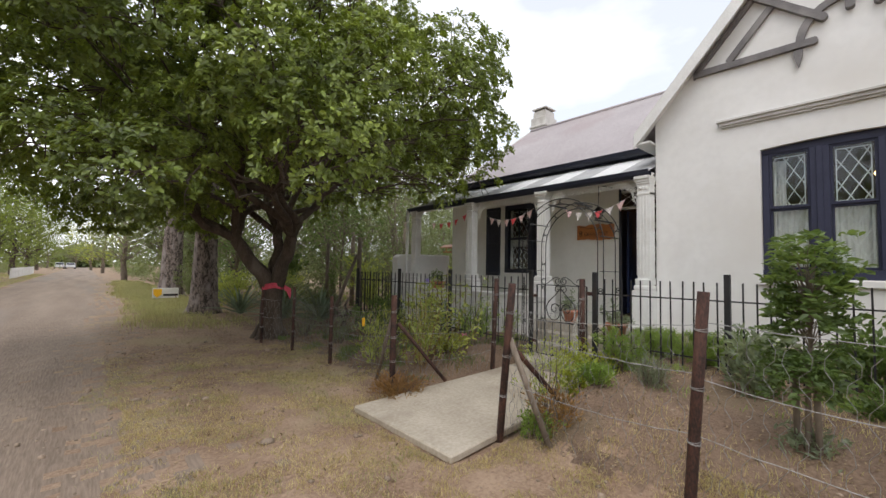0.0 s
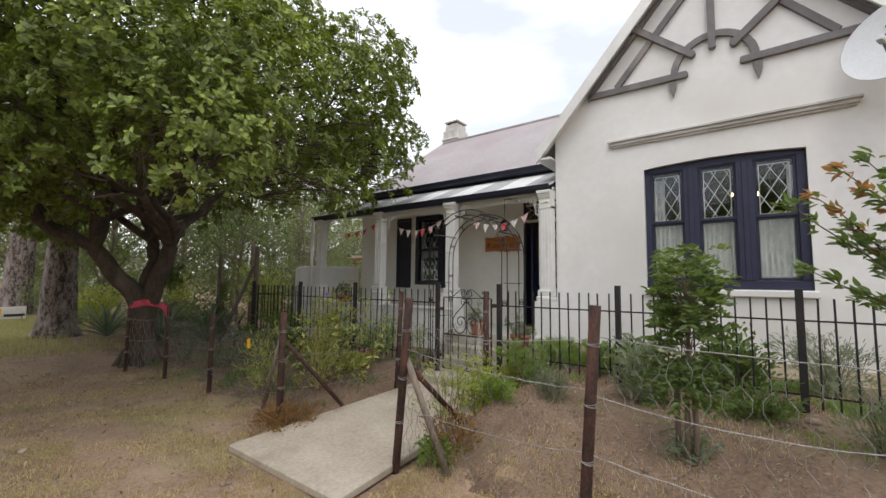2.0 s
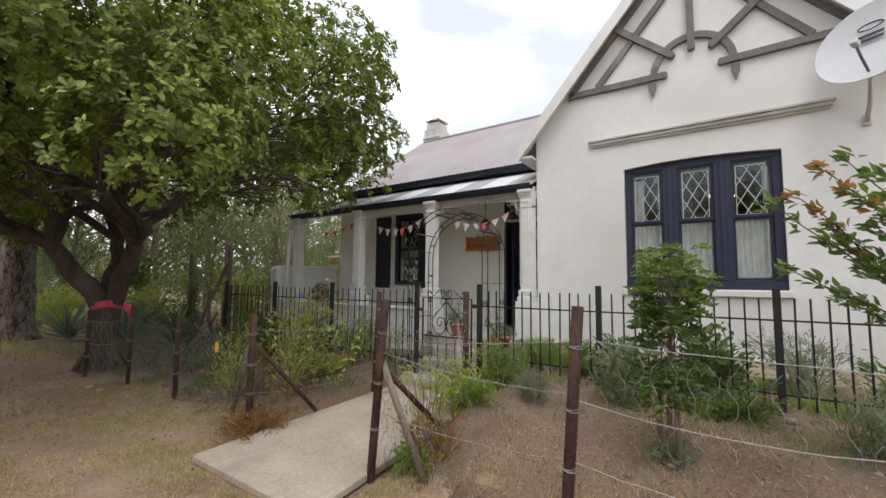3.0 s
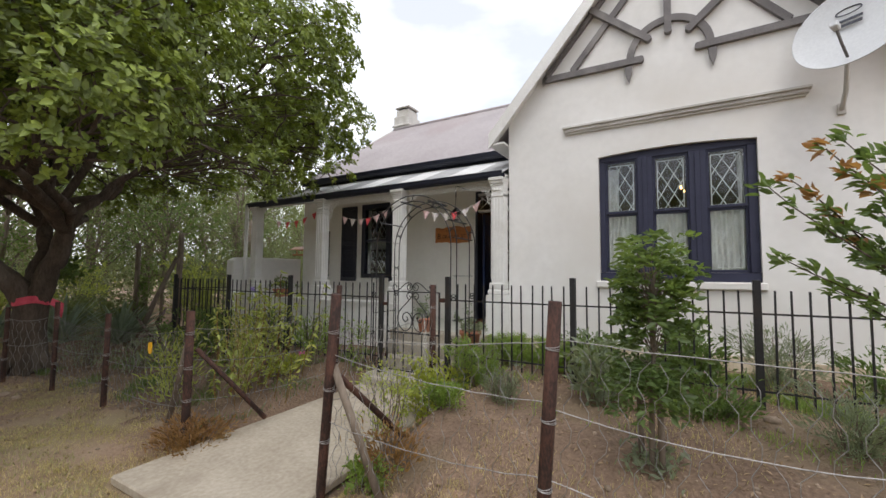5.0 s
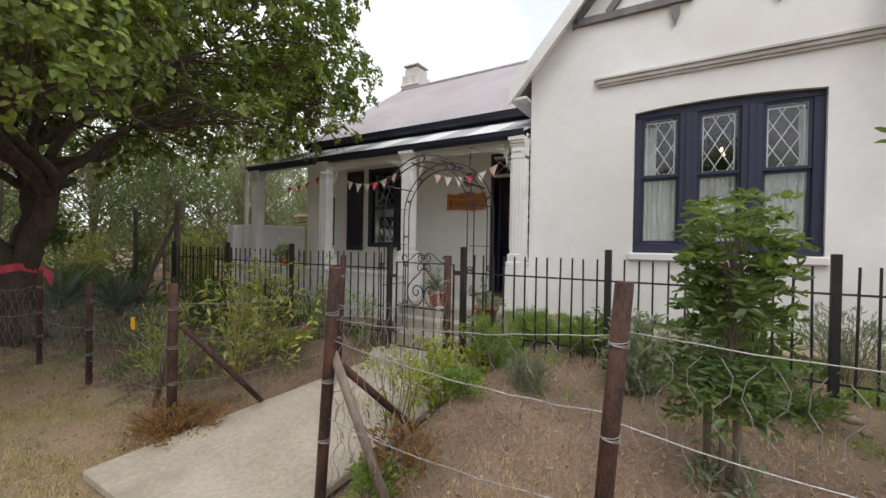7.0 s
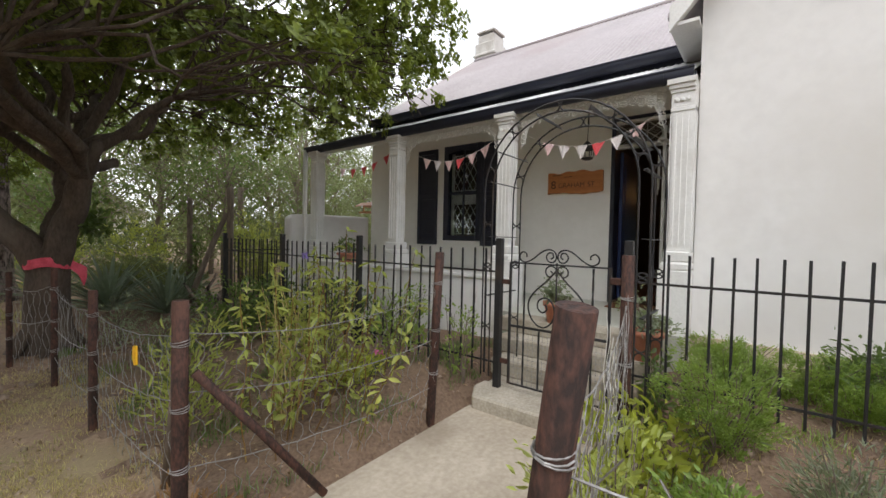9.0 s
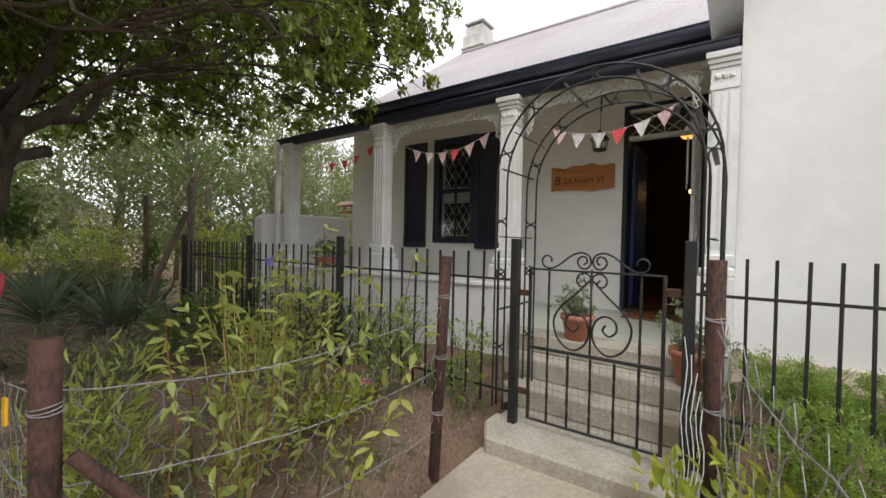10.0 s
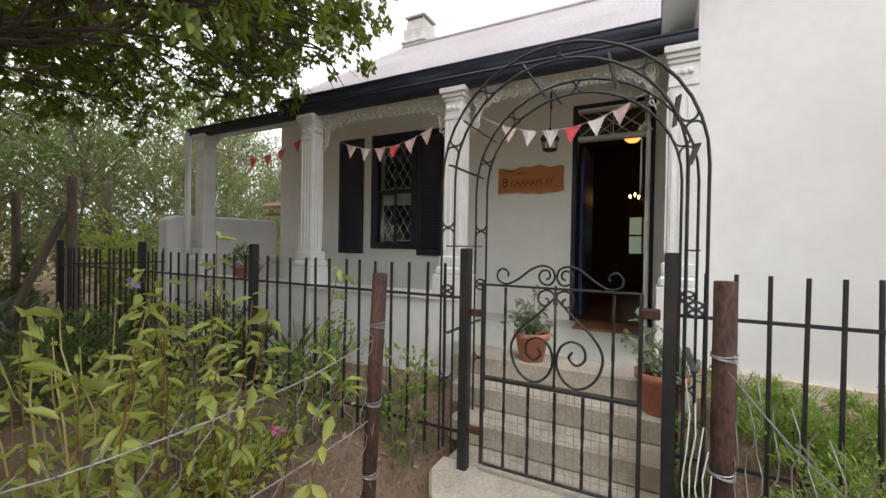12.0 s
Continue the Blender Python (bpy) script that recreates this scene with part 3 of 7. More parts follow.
def build_base():
    bm = bmesh.new()
    box(bm, (6.42, 4.40, 0.1), (7.85, 9.1, FLOOR_Z))
    box(bm, (6.2, 2.585, 0.1), (7.85, 4.40, FLOOR_Z))
    tagged(part("verandah_floor", bm, FLOORV), "grey-green polished cement verandah floor", "floor", kind="structure")
    bm = bmesh.new()
    box(bm, (6.40, 4.42, 0.1), (6.68, 9.2, 0.985))
    tagged(part("wall_parapet", bm, WHITE), "white dwarf wall between the verandah columns", "wall", kind="structure")
    tagged(part("parapet_cap", bbox((6.37, 4.42, 0.985), (6.71, 9.0, 1.03), 0.008), TRIMW), "white coping on the dwarf wall", "coping", kind="structure")
    bm = bmesh.new()
    prism(bm, [(6.30, 0.1), (8.2, 0.1), (8.2, 1.90), (6.8, 1.89), (6.42, 1.87), (6.30, 1.80)], "y", 9.02, 9.26)
    tagged(part("wall_end", bevelled(bm, 0.02), WHITE), "white low end wall with rounded top", "wall", kind="structure")
    st = thing("entrance_steps", "stained concrete steps up to the verandah", "steps", kind="structure")
    for k, (x, z) in enumerate(((5.22, 0.21), (5.42, 0.36), (5.66, 0.51), (5.90, 0.66))):
        bm = bmesh.new()
        zb = 0.02 if k == 0 else z - 0.15
        box(bm, (x, 2.78 - 0.02 * k, zb), (6.2, 3.95 + 0.1 * k, z))
        part("step", bevelled(bm, 0.012), STEPC, st)
    bm = bmesh.new()
    prism(bm, [(4.86, 2.72), (5.218, 2.70), (5.218, 3.98), (5.05, 3.98), (4.84, 3.86)], "z", 0.0, 0.215)
    part("threshold", bevelled(bm, 0.015), STEPC, st, "cracked concrete threshold")


build_base()


def build_slab():
    bm = bmesh.new()
    lo = [(2.24, 2.43), (4.9, 2.62), (4.9, 3.92), (2.24, 3.95)]
    prism(bm, lo, "z", -0.07, 0.0)
    for v in bm.verts:
        v.co.z += 0.02 + (v.co.x - 2.25) * 0.034
    tagged(part("path_slab", bevelled(bm, 0.012), CONC), "worn pale concrete slab path to the gate", "path", kind="structure")


build_slab()


# ---- house: columns, windows, door ----
def build_column(name, y, half=False):
    """A square fluted column with a moulded cap and a stepped pedestal."""
    col = thing(name, "white square fluted verandah column with moulded cap", "column", "verandah columns", at=(6.55, y, FLOOR_Z))

    def blk(nm, w, z0, z1, bev=0.005, label=""):
        w *= 0.8
        a = -0.135 if half else -w
        return part(nm, bbox((-w, a, z0), (w, w * 0.72 if half else w, z1), bev), TRIMW, col, label)
    z = lambda h: h - FLOOR_Z
    low = z(0.35)
    blk("pedestal", 0.205, low, z(1.22))
    blk("pedestal_moulding", 0.18, z(1.22), z(1.30), 0.02)
    blk("pedestal_moulding", 0.150, z(1.30), z(1.40), 0.012)
    blk("shaft", 0.105, z(1.40), z(2.74), 0.003)
    bm = bmesh.new()
    for k in range(4):
        o = -0.074 + k * 0.0493
        for s in (-1, 1):
            if not half or s == 1:
                box(bm, (o - 0.010, s * (0.0605 if half else 0.084) - 0.009, z(1.46)), (o + 0.010, s * (0.0605 if half else 0.084) + 0.009, z(2.68)))
            if not half or o < 0.05:
                box(bm, (s * 0.084 - 0.009, o - 0.010, z(1.46)), (s * 0.084 + 0.009, o + 0.010, z(2.68)))
    part("fluting", bm, TRIMW, col)
    blk("necking", 0.118, z(2.70), z(2.74))
    blk("frieze", 0.110, z(2.74), z(2.87))
    bm = bmesh.new()
    for k in (-0.06, 0.0, 0.06):
        bmesh.ops.create_icosphere(bm, subdivisions=1, radius=0.026, matrix=Matrix.Translation((-0.088, k * 0.8 - (0.03 if half else 0), z(2.805))))
        if not half:
            bmesh.ops.create_icosphere(bm, subdivisions=1, radius=0.026, matrix=Matrix.Translation((k * 0.8, -0.088, z(2.805))))
    part("leaf_ornament", bm, TRIMW, col)
    blk("cap_moulding", 0.125, z(2.87), z(2.905))
    blk("cap_moulding", 0.145, z(2.905), z(2.945))
    blk("cap", 0.168, z(2.945), z(2.995))
    return col


build_column("column", 2.722, True)
for yc in (4.57, 6.48, 8.54):
    build_column("column", yc)
pipe = thing("downpipe", "white round downpipe beside the end column", "pipe", at=(6.45, 8.80, 0.25))
part("pipe", tube(bmesh.new(), [(0, 0, 0), (0, 0, 2.80)], 0.04, 12), TRIMW, pipe)
for zz in (0.7, 1.6, 2.5):
    part("clip", tube(bmesh.new(), [(0, 0, zz), (0, 0, zz + 0.03)], 0.047, 12), TRIMW, pipe)


def build_lace(y0, y1):
    """Cast brackets and a scalloped fringe under the beam."""
    lace = thing("lace_fringe", "white cast-iron lace fringe between columns", "lacework", "verandah lacework", at=(6.60, (y0 + y1) / 2, 2.99))
    w = (y1 - y0) / 2
    bm = bmesh.new()
    n = int(2 * w / 0.085)
    for i in range(n):
        c = -w + (i + 0.5) * 2 * w / n
        edge = abs(c) / w
        drop = 0.05 + 0.20 * max(0, edge - 0.62) / 0.38
        r = w / n * 0.95
        for a, b, rr in ((0.0, r * 1.3, 0.006), (-r * 1.1, r * 0.75, 0.005)):
            pts = [(0, c + b * math.cos(t * math.tau / 10), -0.03 + a - drop * 0.35 + b * math.sin(t * math.tau / 10)) for t in range(11)]
            tube(bm, pts, rr, 4, cap=False)
        tube(bm, [(0, c, 0), (0, c, -drop)], 0.006, 4)
        bmesh.ops.create_icosphere(bm, subdivisions=1, radius=0.012, matrix=Matrix.Translation((0, c, -drop)))
    part("fringe", bm, LACE, lace)
    for s in (-1, 1):
        bm = bmesh.new()
        for ring in range(9):
            t = ring / 8 * math.pi / 2
            cy, cz = s * (w - 0.02 - 0.30 * (1 - math.cos(t)) * 0.8), -0.30 * (1 - math.sin(t)) - 0.03
            r = 0.032
            tube(bm, [(0, cy + r * math.cos(k * math.tau / 8), cz + r * math.sin(k * math.tau / 8)) for k in range(9)], 0.006, 4, cap=False)
        for k in range(5):
            f = k / 4
            tube(bm, [(0, s * w, -0.38 * (1 - f) - 0.02), (0, s * (w - 0.12 * f - 0.06), -0.2 * (1 - f) - 0.03), (0, s * (w - 0.34 * f), -0.01)], 0.006, 4)
        part("bracket", bm, LACE, lace, "pierced corner bracket")
    return lace


build_lace(2.86, 4.41)
build_lace(4.74, 6.33)


def lattice(bm, x, y0, y1, z0, z1, cols=2.0, height=0.26, r=0.006):
    """Crossed slanting bars inside a rectangle, with its side bars."""
    w = (y1 - y0) / cols
    k = height / w
    for s in (1, -1):
        c = -12
        while c < 14:
            pts = []
            yy0 = c * w + y0
            seg = []
            for i in range(60):
                t = i / 59
                y = y0 + (y1 - y0) * t
                z = z0 + s * (y - yy0) * k + (0 if s > 0 else (z1 - z0))
                if z0 <= z <= z1:
                    seg.append((x, y, z))
            if len(seg) > 2:
                tube(bm, [seg[0], seg[-1]], r, 4)
            c += 1
    for y in (y0, y1):
        tube(bm, [(x, y, z0), (x, y, z1)], r * 1.2, 4)
    for z in (z0, z1):
        tube(bm, [(x, y0, z), (x, y1, z)], r * 1.2, 4)


def cloth(name, x, y0, y1, z0, z1, material, parent, folds=7, depth=0.018, label=""):
    nx = folds * 8
    verts, faces = [], []
    for j in range(9):
        for i in range(nx + 1):
            t = i / nx
            verts.append((x + depth * math.sin(t * folds * math.tau + 0.5 * math.sin(j)) * (0.5 + 0.5 * math.sin(7 * t + 1) ** 2), y0 + (y1 - y0) * t + 0.004 * math.sin(j * 1.3 + i), z0 + (z1 - z0) * j / 8))
    for j in range(8):
        for i in range(nx):
            a = j * (nx + 1) + i
            faces.append((a, a + 1, a + nx + 2, a + nx + 1))
    ob = raw(name, verts, faces, material, parent, label)
    ob.data.polygons.foreach_set("use_smooth", [True] * len(faces))
    return ob


def build_wide_window():
    w = thing("window_1", "wide navy-painted triple sash window with diamond bars", "window", kind="structure", at=(6.78, 0.385, 1.45))
    m = Matrix.Translation((-6.78, -0.385, -1.45))

    def add(nm, bm, material, label="", parent=w):
        bmesh.ops.transform(bm, matrix=m, verts=bm.verts)
        return part(nm, bm, material, parent, label)
    X0, X1 = 6.745, 6.84
    panes = ((0.792, 1.192), (0.205, 0.608), (-0.392, 0.015))
    top = 3.095
    add("head", prism(bmesh.new(), arch_head(-0.488, 1.268, 3.149, 0.044) + [(-0.488, top), (1.268, top)], "x", X0, X1), NAVY)
    add("bottom_rail", box(bmesh.new(), (X0 - 0.03, -0.488, 1.447), (X1, 1.268, 1.56)), NAVY)
    edges = [1.268] + [e for p in panes for e in (p[1], p[0])] + [-0.488]
    for i in range(0, 8, 2):
        a, b = edges[i], edges[i + 1]
        add("mullion" if 0 < i < 6 else "jamb", bbox((X0 - (0.02 if 0 < i < 6 else 0), b, 1.562), (X1, a, top - 0.002), 0.006), NAVY)
        if 0 < i < 6:
            add("bead", bbox((X0 - 0.035, (a + b) / 2 - 0.03, 1.562), (X0 - 0.021, (a + b) / 2 + 0.03, top - 0.002), 0.003), NAVY)
    for y0, y1 in panes:
        for z0, z1, dx in ((2.36, top, 0.0), (1.562, 2.36, 0.025)):
            sash = bmesh.new()
            xx = X0 + 0.02 + dx
            box(sash, (xx, y0 + 0.001, z0 + 0.001), (xx + 0.035, y0 + 0.028, z1 - 0.001))
            box(sash, (xx, y1 - 0.028, z0 + 0.001), (xx + 0.035, y1 - 0.001, z1 - 0.001))
            box(sash, (xx, y0 + 0.028, z0 + 0.001), (xx + 0.035, y1 - 0.028, z0 + 0.035))
            box(sash, (xx, y0 + 0.028, z1 - 0.03), (xx + 0.035, y1 - 0.028, z1 - 0.001))
            s_ob = add("sash", sash, NAVY)
            g = add("pane", box(bmesh.new(), (xx + 0.015, y0 + 0.02, z0 + 0.02), (xx + 0.019, y1 - 0.02, z1 - 0.02)), GLASS, "clear glass", s_ob)
            g.visible_shadow = False
        bm = bmesh.new()
        lattice(bm, 6.83, y0 + 0.055, y1 - 0.05, 2.40, top - 0.06)
        lattice(bm, 6.83, y0 + 0.055, y1 - 0.05, 1.62, 2.33)
        add("burglar_bars", bm, TRIMW, "white diamond burglar bars")
    c = thing("net_curtain", "white gathered net curtains on a low rail", "curtain", at=(6.9, 0.385, 1.6))
    for y0, y1 in panes:
        cloth("panel", 0.0, y0 - 0.445, y1 - 0.325, -0.05, 0.74, CURTAIN, c, 9)
    cloth("side_drape", 0.05, 0.66, 0.80, -0.05, 1.42, CURTAIN, c, 3, 0.03)
    cloth("side_drape", 0.05, -0.80, -0.70, -0.05, 1.42, CURTAIN, c, 3, 0.03)
    part("rail", tube(bmesh.new(), [(0, -0.88, 0.745), (0, 0.88, 0.745)], 0.008, 8), DARKWOOD, c)


build_wide_window()


def build_sash_window():
    y0, y1, z0, z1 = WIN2
    w = thing("window_2", "dark navy sash window with diamond bars under the verandah", "window", kind="structure", at=(SX, y0, z0))
    W, H = y1 - y0, z1 - z0
    X0 = -0.02
    part("jamb", bbox((X0, 0.001, 0.0), (0.1, 0.10, H)), NAVYD, w)
    part("jamb", bbox((X0, W - 0.10, 0.0), (0.1, W - 0.001, H)), NAVYD, w)
    part("sill", bbox((X0 - 0.02, 0.1, 0.0), (0.1, W - 0.1, 0.09)), NAVYD, w)
    part("head", prism(bmesh.new(), [(0.1, H - 0.005), (0.1, H - 0.13), (W / 2, H - 0.09), (W - 0.1, H - 0.13), (W - 0.1, H - 0.005)], "x", X0, 0.1), NAVYD, w)
    part("meeting_rail", bbox((0.02, 0.1, H * 0.5 - 0.025), (0.08, W - 0.1, H * 0.5 + 0.025)), NAVYD, w)
    part("glazing_bar", bbox((0.03, W / 2 - 0.014, 0.09), (0.07, W / 2 + 0.014, H - 0.1), 0.004), NAVYD, w)
    for a, b in ((0.1, W / 2 - 0.014), (W / 2 + 0.014, W - 0.1)):
        for c, d in ((0.09, H * 0.5 - 0.025), (H * 0.5 + 0.025, H - 0.11)):
            g = part("pane", box(bmesh.new(), (0.045, a, c), (0.049, b, d)), GLASS, w, "clear glass")
            g.visible_shadow = False
    bm = bmesh.new()
    lattice(bm, 0.12, 0.13, W - 0.13, 0.12, H * 0.5 - 0.14, 4.0, 0.22)
    lattice(bm, 0.12, 0.13, W - 0.13, H * 0.5 + 0.05, H - 0.16, 4.0, 0.22)
    part("burglar_bars", bm, TRIMW, w, "white diamond burglar bars")
    part("blind", box(bmesh.new(), (0.16, 0.1, H * 0.5 - 0.19), (0.165, W - 0.1, H * 0.5 - 0.02)), CURTAIN, w, "pale half-drawn blind")
    for a, b in ((y0 - 0.42, y0 - 0.015), (y1 + 0.14, y1 + 0.60)):
        s = thing("window_shutter", "dark navy louvred wooden shutter fixed open on the wall", "shutter", "window shutters", at=(SX - 0.045, a, 1.36))
        sw, sh = b - a, 1.72
        part("backing", box(bmesh.new(), (0.030, 0.051, 0.081), (0.038, sw - 0.051, sh - 0.081)), NAVYD, s)
        for lo, hi in (((0, 0, 0), (0.04, 0.05, sh)), ((0, sw - 0.05, 0), (0.04, sw, sh)), ((0, 0.051, 0), (0.04, sw - 0.051, 0.08)), ((0, 0.051, sh - 0.08), (0.04, sw - 0.051, sh)), ((0, 0.051, sh / 2 - 0.04), (0.04, sw - 0.051, sh / 2 + 0.04))):
            part("stile" if hi[2] == sh and lo[2] == 0 else "rail", bbox(lo, hi, 0.004), NAVYD, s)
        zz = 0.095
        while zz < sh - 0.1:
            if abs(zz - sh / 2) > 0.06:
                part("slat", box(bmesh.new(), (-0.018, 0.052, -0.003), (0.018, sw - 0.052, 0.003), pose(0.02, 0, zz, 0, 74, 0)), NAVYD, s)
            zz += 0.042


build_sash_window()
nw = thing("window_3", "narrow dark window near the verandah's end", "window", kind="structure", at=(SX + 0.05, NARROW[0], NARROW[2]))
for lo, hi in (((0, 0, 0), (0.05, 0.05, 1.09)), ((0, 0.33, 0), (0.05, 0.38, 1.09)), ((0, 0.05, 0), (0.05, 0.33, 0.05)), ((0, 0.05, 1.04), (0.05, 0.33, 1.09))):
    part("frame", bbox(lo, hi, 0.004), NAVYD, nw)
gp = part("pane", box(bmesh.new(), (0.02, 0.05, 0.05), (0.024, 0.33, 1.04)), GLASS, nw, "clear glass")


def build_door():
    y0, y1, z0, z1 = DOOR
    d = thing("door_1", "open dark blue front door in a white frame", "door", kind="structure", at=(SX, y0, z0))
    W, H = y1 - y0, z1 - z0
    for a, b in ((0.001, 0.055), (W - 0.055, W - 0.001)):
        part("jamb", bbox((-0.015, a, 0), (0.20, b, H)), NAVYD, d)
    part("head", bbox((-0.015, 0.056, H - 0.05), (0.2, W - 0.056, H - 0.002)), NAVYD, d)
    part("architrave", bbox((-0.02, 0.058, H - 0.085), (0.08, W - 0.058, H - 0.052)), TRIMW, d)
    part("transom", bbox((-0.012, 0.056, 2.06), (0.1, W - 0.056, 2.105)), TRIMW, d, "white transom bar")
    g = part("fanlight_pane", box(bmesh.new(), (0.05, 0.056, 2.105), (0.054, W - 0.056, H - 0.085)), GLASS, d, "clear fanlight")
    g.visible_shadow = False
    bm = bmesh.new()
    for a, b in (((0.06, 2.11), (0.42, H - 0.09)), ((0.06, H - 0.09), (0.42, 2.11)), ((0.42, 2.11), (0.79, H - 0.09)), ((0.42, H - 0.09), (0.79, 2.11)), ((0.42, 2.11), (0.42, H - 0.09)), ((0.24, 2.11), (0.60, H - 0.09)), ((0.6, 2.11), (0.24, H - 0.09))):
        tube(bm, [(0.03, a[0], a[1]), (0.03, b[0], b[1])], 0.005, 4)
    part("fanlight_bars", bm, TRIMW, d, "white crossed bars")
    part("threshold", bbox((-0.03, 0.056, 0.001), (0.25, W - 0.056, 0.03)), DARKWOOD, d)
    leaf = part("leaf", bbox((0.2, W - 0.105, 0.035), (0.98, W - 0.06, 2.05)), BLUE, d, "blue panelled door leaf swung inwards")
    for z in (0.25, 1.15):
        part("panel", bbox((0.3, W - 0.112, z), (0.88, W - 0.106, z + 0.75), 0.003), BLUE, leaf)
    mt = part("doormat", bbox((SX - 0.5, 2.98, FLOOR_Z), (SX - 0.06, 3.6, FLOOR_Z + 0.02)), BROWNWOOD)
    tagged(mt, "brown coir doormat on the verandah floor", "doormat")
    # security gate folded out square to the wall
    sg = thing("security_gate", "pale grey metal security gate folded open", "gate", at=(7.80, 2.925, FLOOR_Z + 0.02))
    for x in (0.0, -0.40, -0.80):
        part("upright", bbox((x - 0.015, -0.015, 0), (x + 0.015, 0.015, 2.05), 0.003), GREYC, sg)
    for z in (0.03, 0.7, 1.25, 2.02):
        for k in (0, 1):
            part("rail", bbox((-0.385 - 0.4 * k, -0.01, z), (-0.015 - 0.4 * k, 0.01, z + 0.025), 0.003), GREYC, sg)
    for z0 in (0.1, 0.75, 1.35):
        for xx in (-0.2, -0.6):
            for s in (1, -1):
                part("scroll", tube(bmesh.new(), [(xx + s * 0.07 * math.sin(k / 12 * math.pi * 2) - s * 0.02, 0, z0 + 0.5 * k / 12) for k in range(13)], 0.007, 4), GREYC, sg)
    ch = thing("wind_chime", "hanging metal wind chime with bells", "wind chime", at=(7.0, 2.95, 2.6))
    part("hanger", tube(bmesh.new(), [(0, 0, 0), (0, 0, 0.45)], 0.004, 4), GREYC, ch)
    for k in range(4):
        a = k * math.tau / 4
        part("bell", turned(bmesh.new(), [(0.03, 0), (0.026, 0.015), (0.017, 0.035), (0.008, 0.05)], 10, (0.03 * math.cos(a), 0.035 * math.sin(a), -0.03 - 0.03 * (k % 2))), GREYC, ch)
        part("chime_tube", tube(bmesh.new(), [(0.03 * math.cos(a + 0.7), 0.035 * math.sin(a + 0.7), -0.12), (0.03 * math.cos(a + 0.7), 0.035 * math.sin(a + 0.7), -0.55 - 0.06 * k)], 0.006, 6), GREYC, ch)


build_door()


# ---- rooms behind the openings ----
def build_rooms():
    def room(nm, lo, hi, open_front=True):
        bm = bmesh.new()
        t = 0.05
        box(bm, (hi[0], lo[1], lo[2]), (hi[0] + t, hi[1], hi[2]))
        box(bm, (lo[0], lo[1] - t, lo[2]), (hi[0], lo[1], hi[2]))
        box(bm, (lo[0], hi[1], lo[2]), (hi[0], hi[1] + t, hi[2]))
        tagged(part("wall_" + nm, bm, ROOMSHADE), "plastered room walls, coloured dark to stand for indoor shade", "wall", kind="structure")
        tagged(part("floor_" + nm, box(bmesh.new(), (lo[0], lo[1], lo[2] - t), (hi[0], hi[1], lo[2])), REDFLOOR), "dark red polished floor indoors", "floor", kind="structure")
        tagged(part("ceiling_" + nm, box(bmesh.new(), (lo[0], lo[1], hi[2]), (hi[0], hi[1], hi[2] + t)), ROOMSHADE), "indoor ceiling, coloured dark to stand for shade", "ceiling", kind="structure")
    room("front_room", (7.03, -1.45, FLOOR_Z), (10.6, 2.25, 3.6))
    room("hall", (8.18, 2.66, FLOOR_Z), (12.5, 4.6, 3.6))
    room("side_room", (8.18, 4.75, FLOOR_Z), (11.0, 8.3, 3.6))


build_rooms()


def build_chandelier(at, arms, label):
    c = thing("chandelier", label, "chandelier", at=at)
    part("stem", tube(bmesh.new(), [(0, 0, 0), (0, 0, 3.6 - at[2])], 0.012, 6), DARKWOOD, c)
    part("hub", turned(bmesh.new(), [(0.02, -0.06), (0.05, -0.03), (0.045, 0.02), (0.015, 0.05)], 12), DARKWOOD, c)
    for k in range(arms):
        a = k * math.tau / arms + 0.4
        ca, sa = math.cos(a), math.sin(a)
        arm = part("arm", tube(bmesh.new(), [(0.04 * ca, 0.04 * sa, 0), (0.12 * ca, 0.12 * sa, -0.05), (0.2 * ca, 0.2 * sa, -0.02), (0.22 * ca, 0.22 * sa, 0.05)], 0.008, 6), DARKWOOD, c)
        part("bulb", turned(bmesh.new(), [(0.006, 0), (0.017, 0.02), (0.014, 0.045), (0.003, 0.065)], 10, (0.22 * ca, 0.22 * sa, 0.05)), LAMPGLOW, arm, "lit warm bulb")
    return c


build_chandelier((8.9, 0.15, 2.95), 3, "dark chandelier with lit warm bulbs in the front room")
build_chandelier((10.9, 3.05, 2.35), 6, "lit chandelier with warm candle bulbs in the hall")
hl = thing("hall_lamp", "amber glass ceiling lamp lit in the doorway", "lamp", at=(9.0, 3.15, 2.95))
part("stem", tube(bmesh.new(), [(0, 0, 0.1), (0, 0, 0.64)], 0.008, 6), DARKWOOD, hl)
part("shade", turned(bmesh.new(), [(0.03, 0.1), (0.09, 0.06), (0.10, 0.02), (0.06, -0.02)], 16), SHADEGLOW, hl, "glowing amber glass shade")
cb = thing("sideboard", "brown wooden sideboard inside the hall", "cabinet", at=(9.0, 3.9, FLOOR_Z))
part("body", bbox((0, 0, 0.08), (1.0, 0.6, 0.85), 0.01), BROWNWOOD, cb)
part("top", bbox((-0.03, -0.03, 0.851), (1.03, 0.6, 0.885), 0.006), BROWNWOOD, cb)
for k in (0, 1):
    dr = part("door", bbox((0.06 + 0.46 * k, -0.018, 0.12), (0.48 + 0.46 * k, -0.002, 0.8), 0.004), BROWNWOOD, cb)
    part("knob", turned(bmesh.new(), [(0.012, 0), (0.016, 0.01), (0.008, 0.02)], 10, (0.42 + 0.1 * k, -0.03, 0.5)), DARKWOOD, dr)
for lx in (0.02, 0.92):
    for ly in (0.02, 0.52):
        part("leg", bbox((lx, ly, 0), (lx + 0.06, ly + 0.06, 0.079), 0.004), BROWNWOOD, cb)
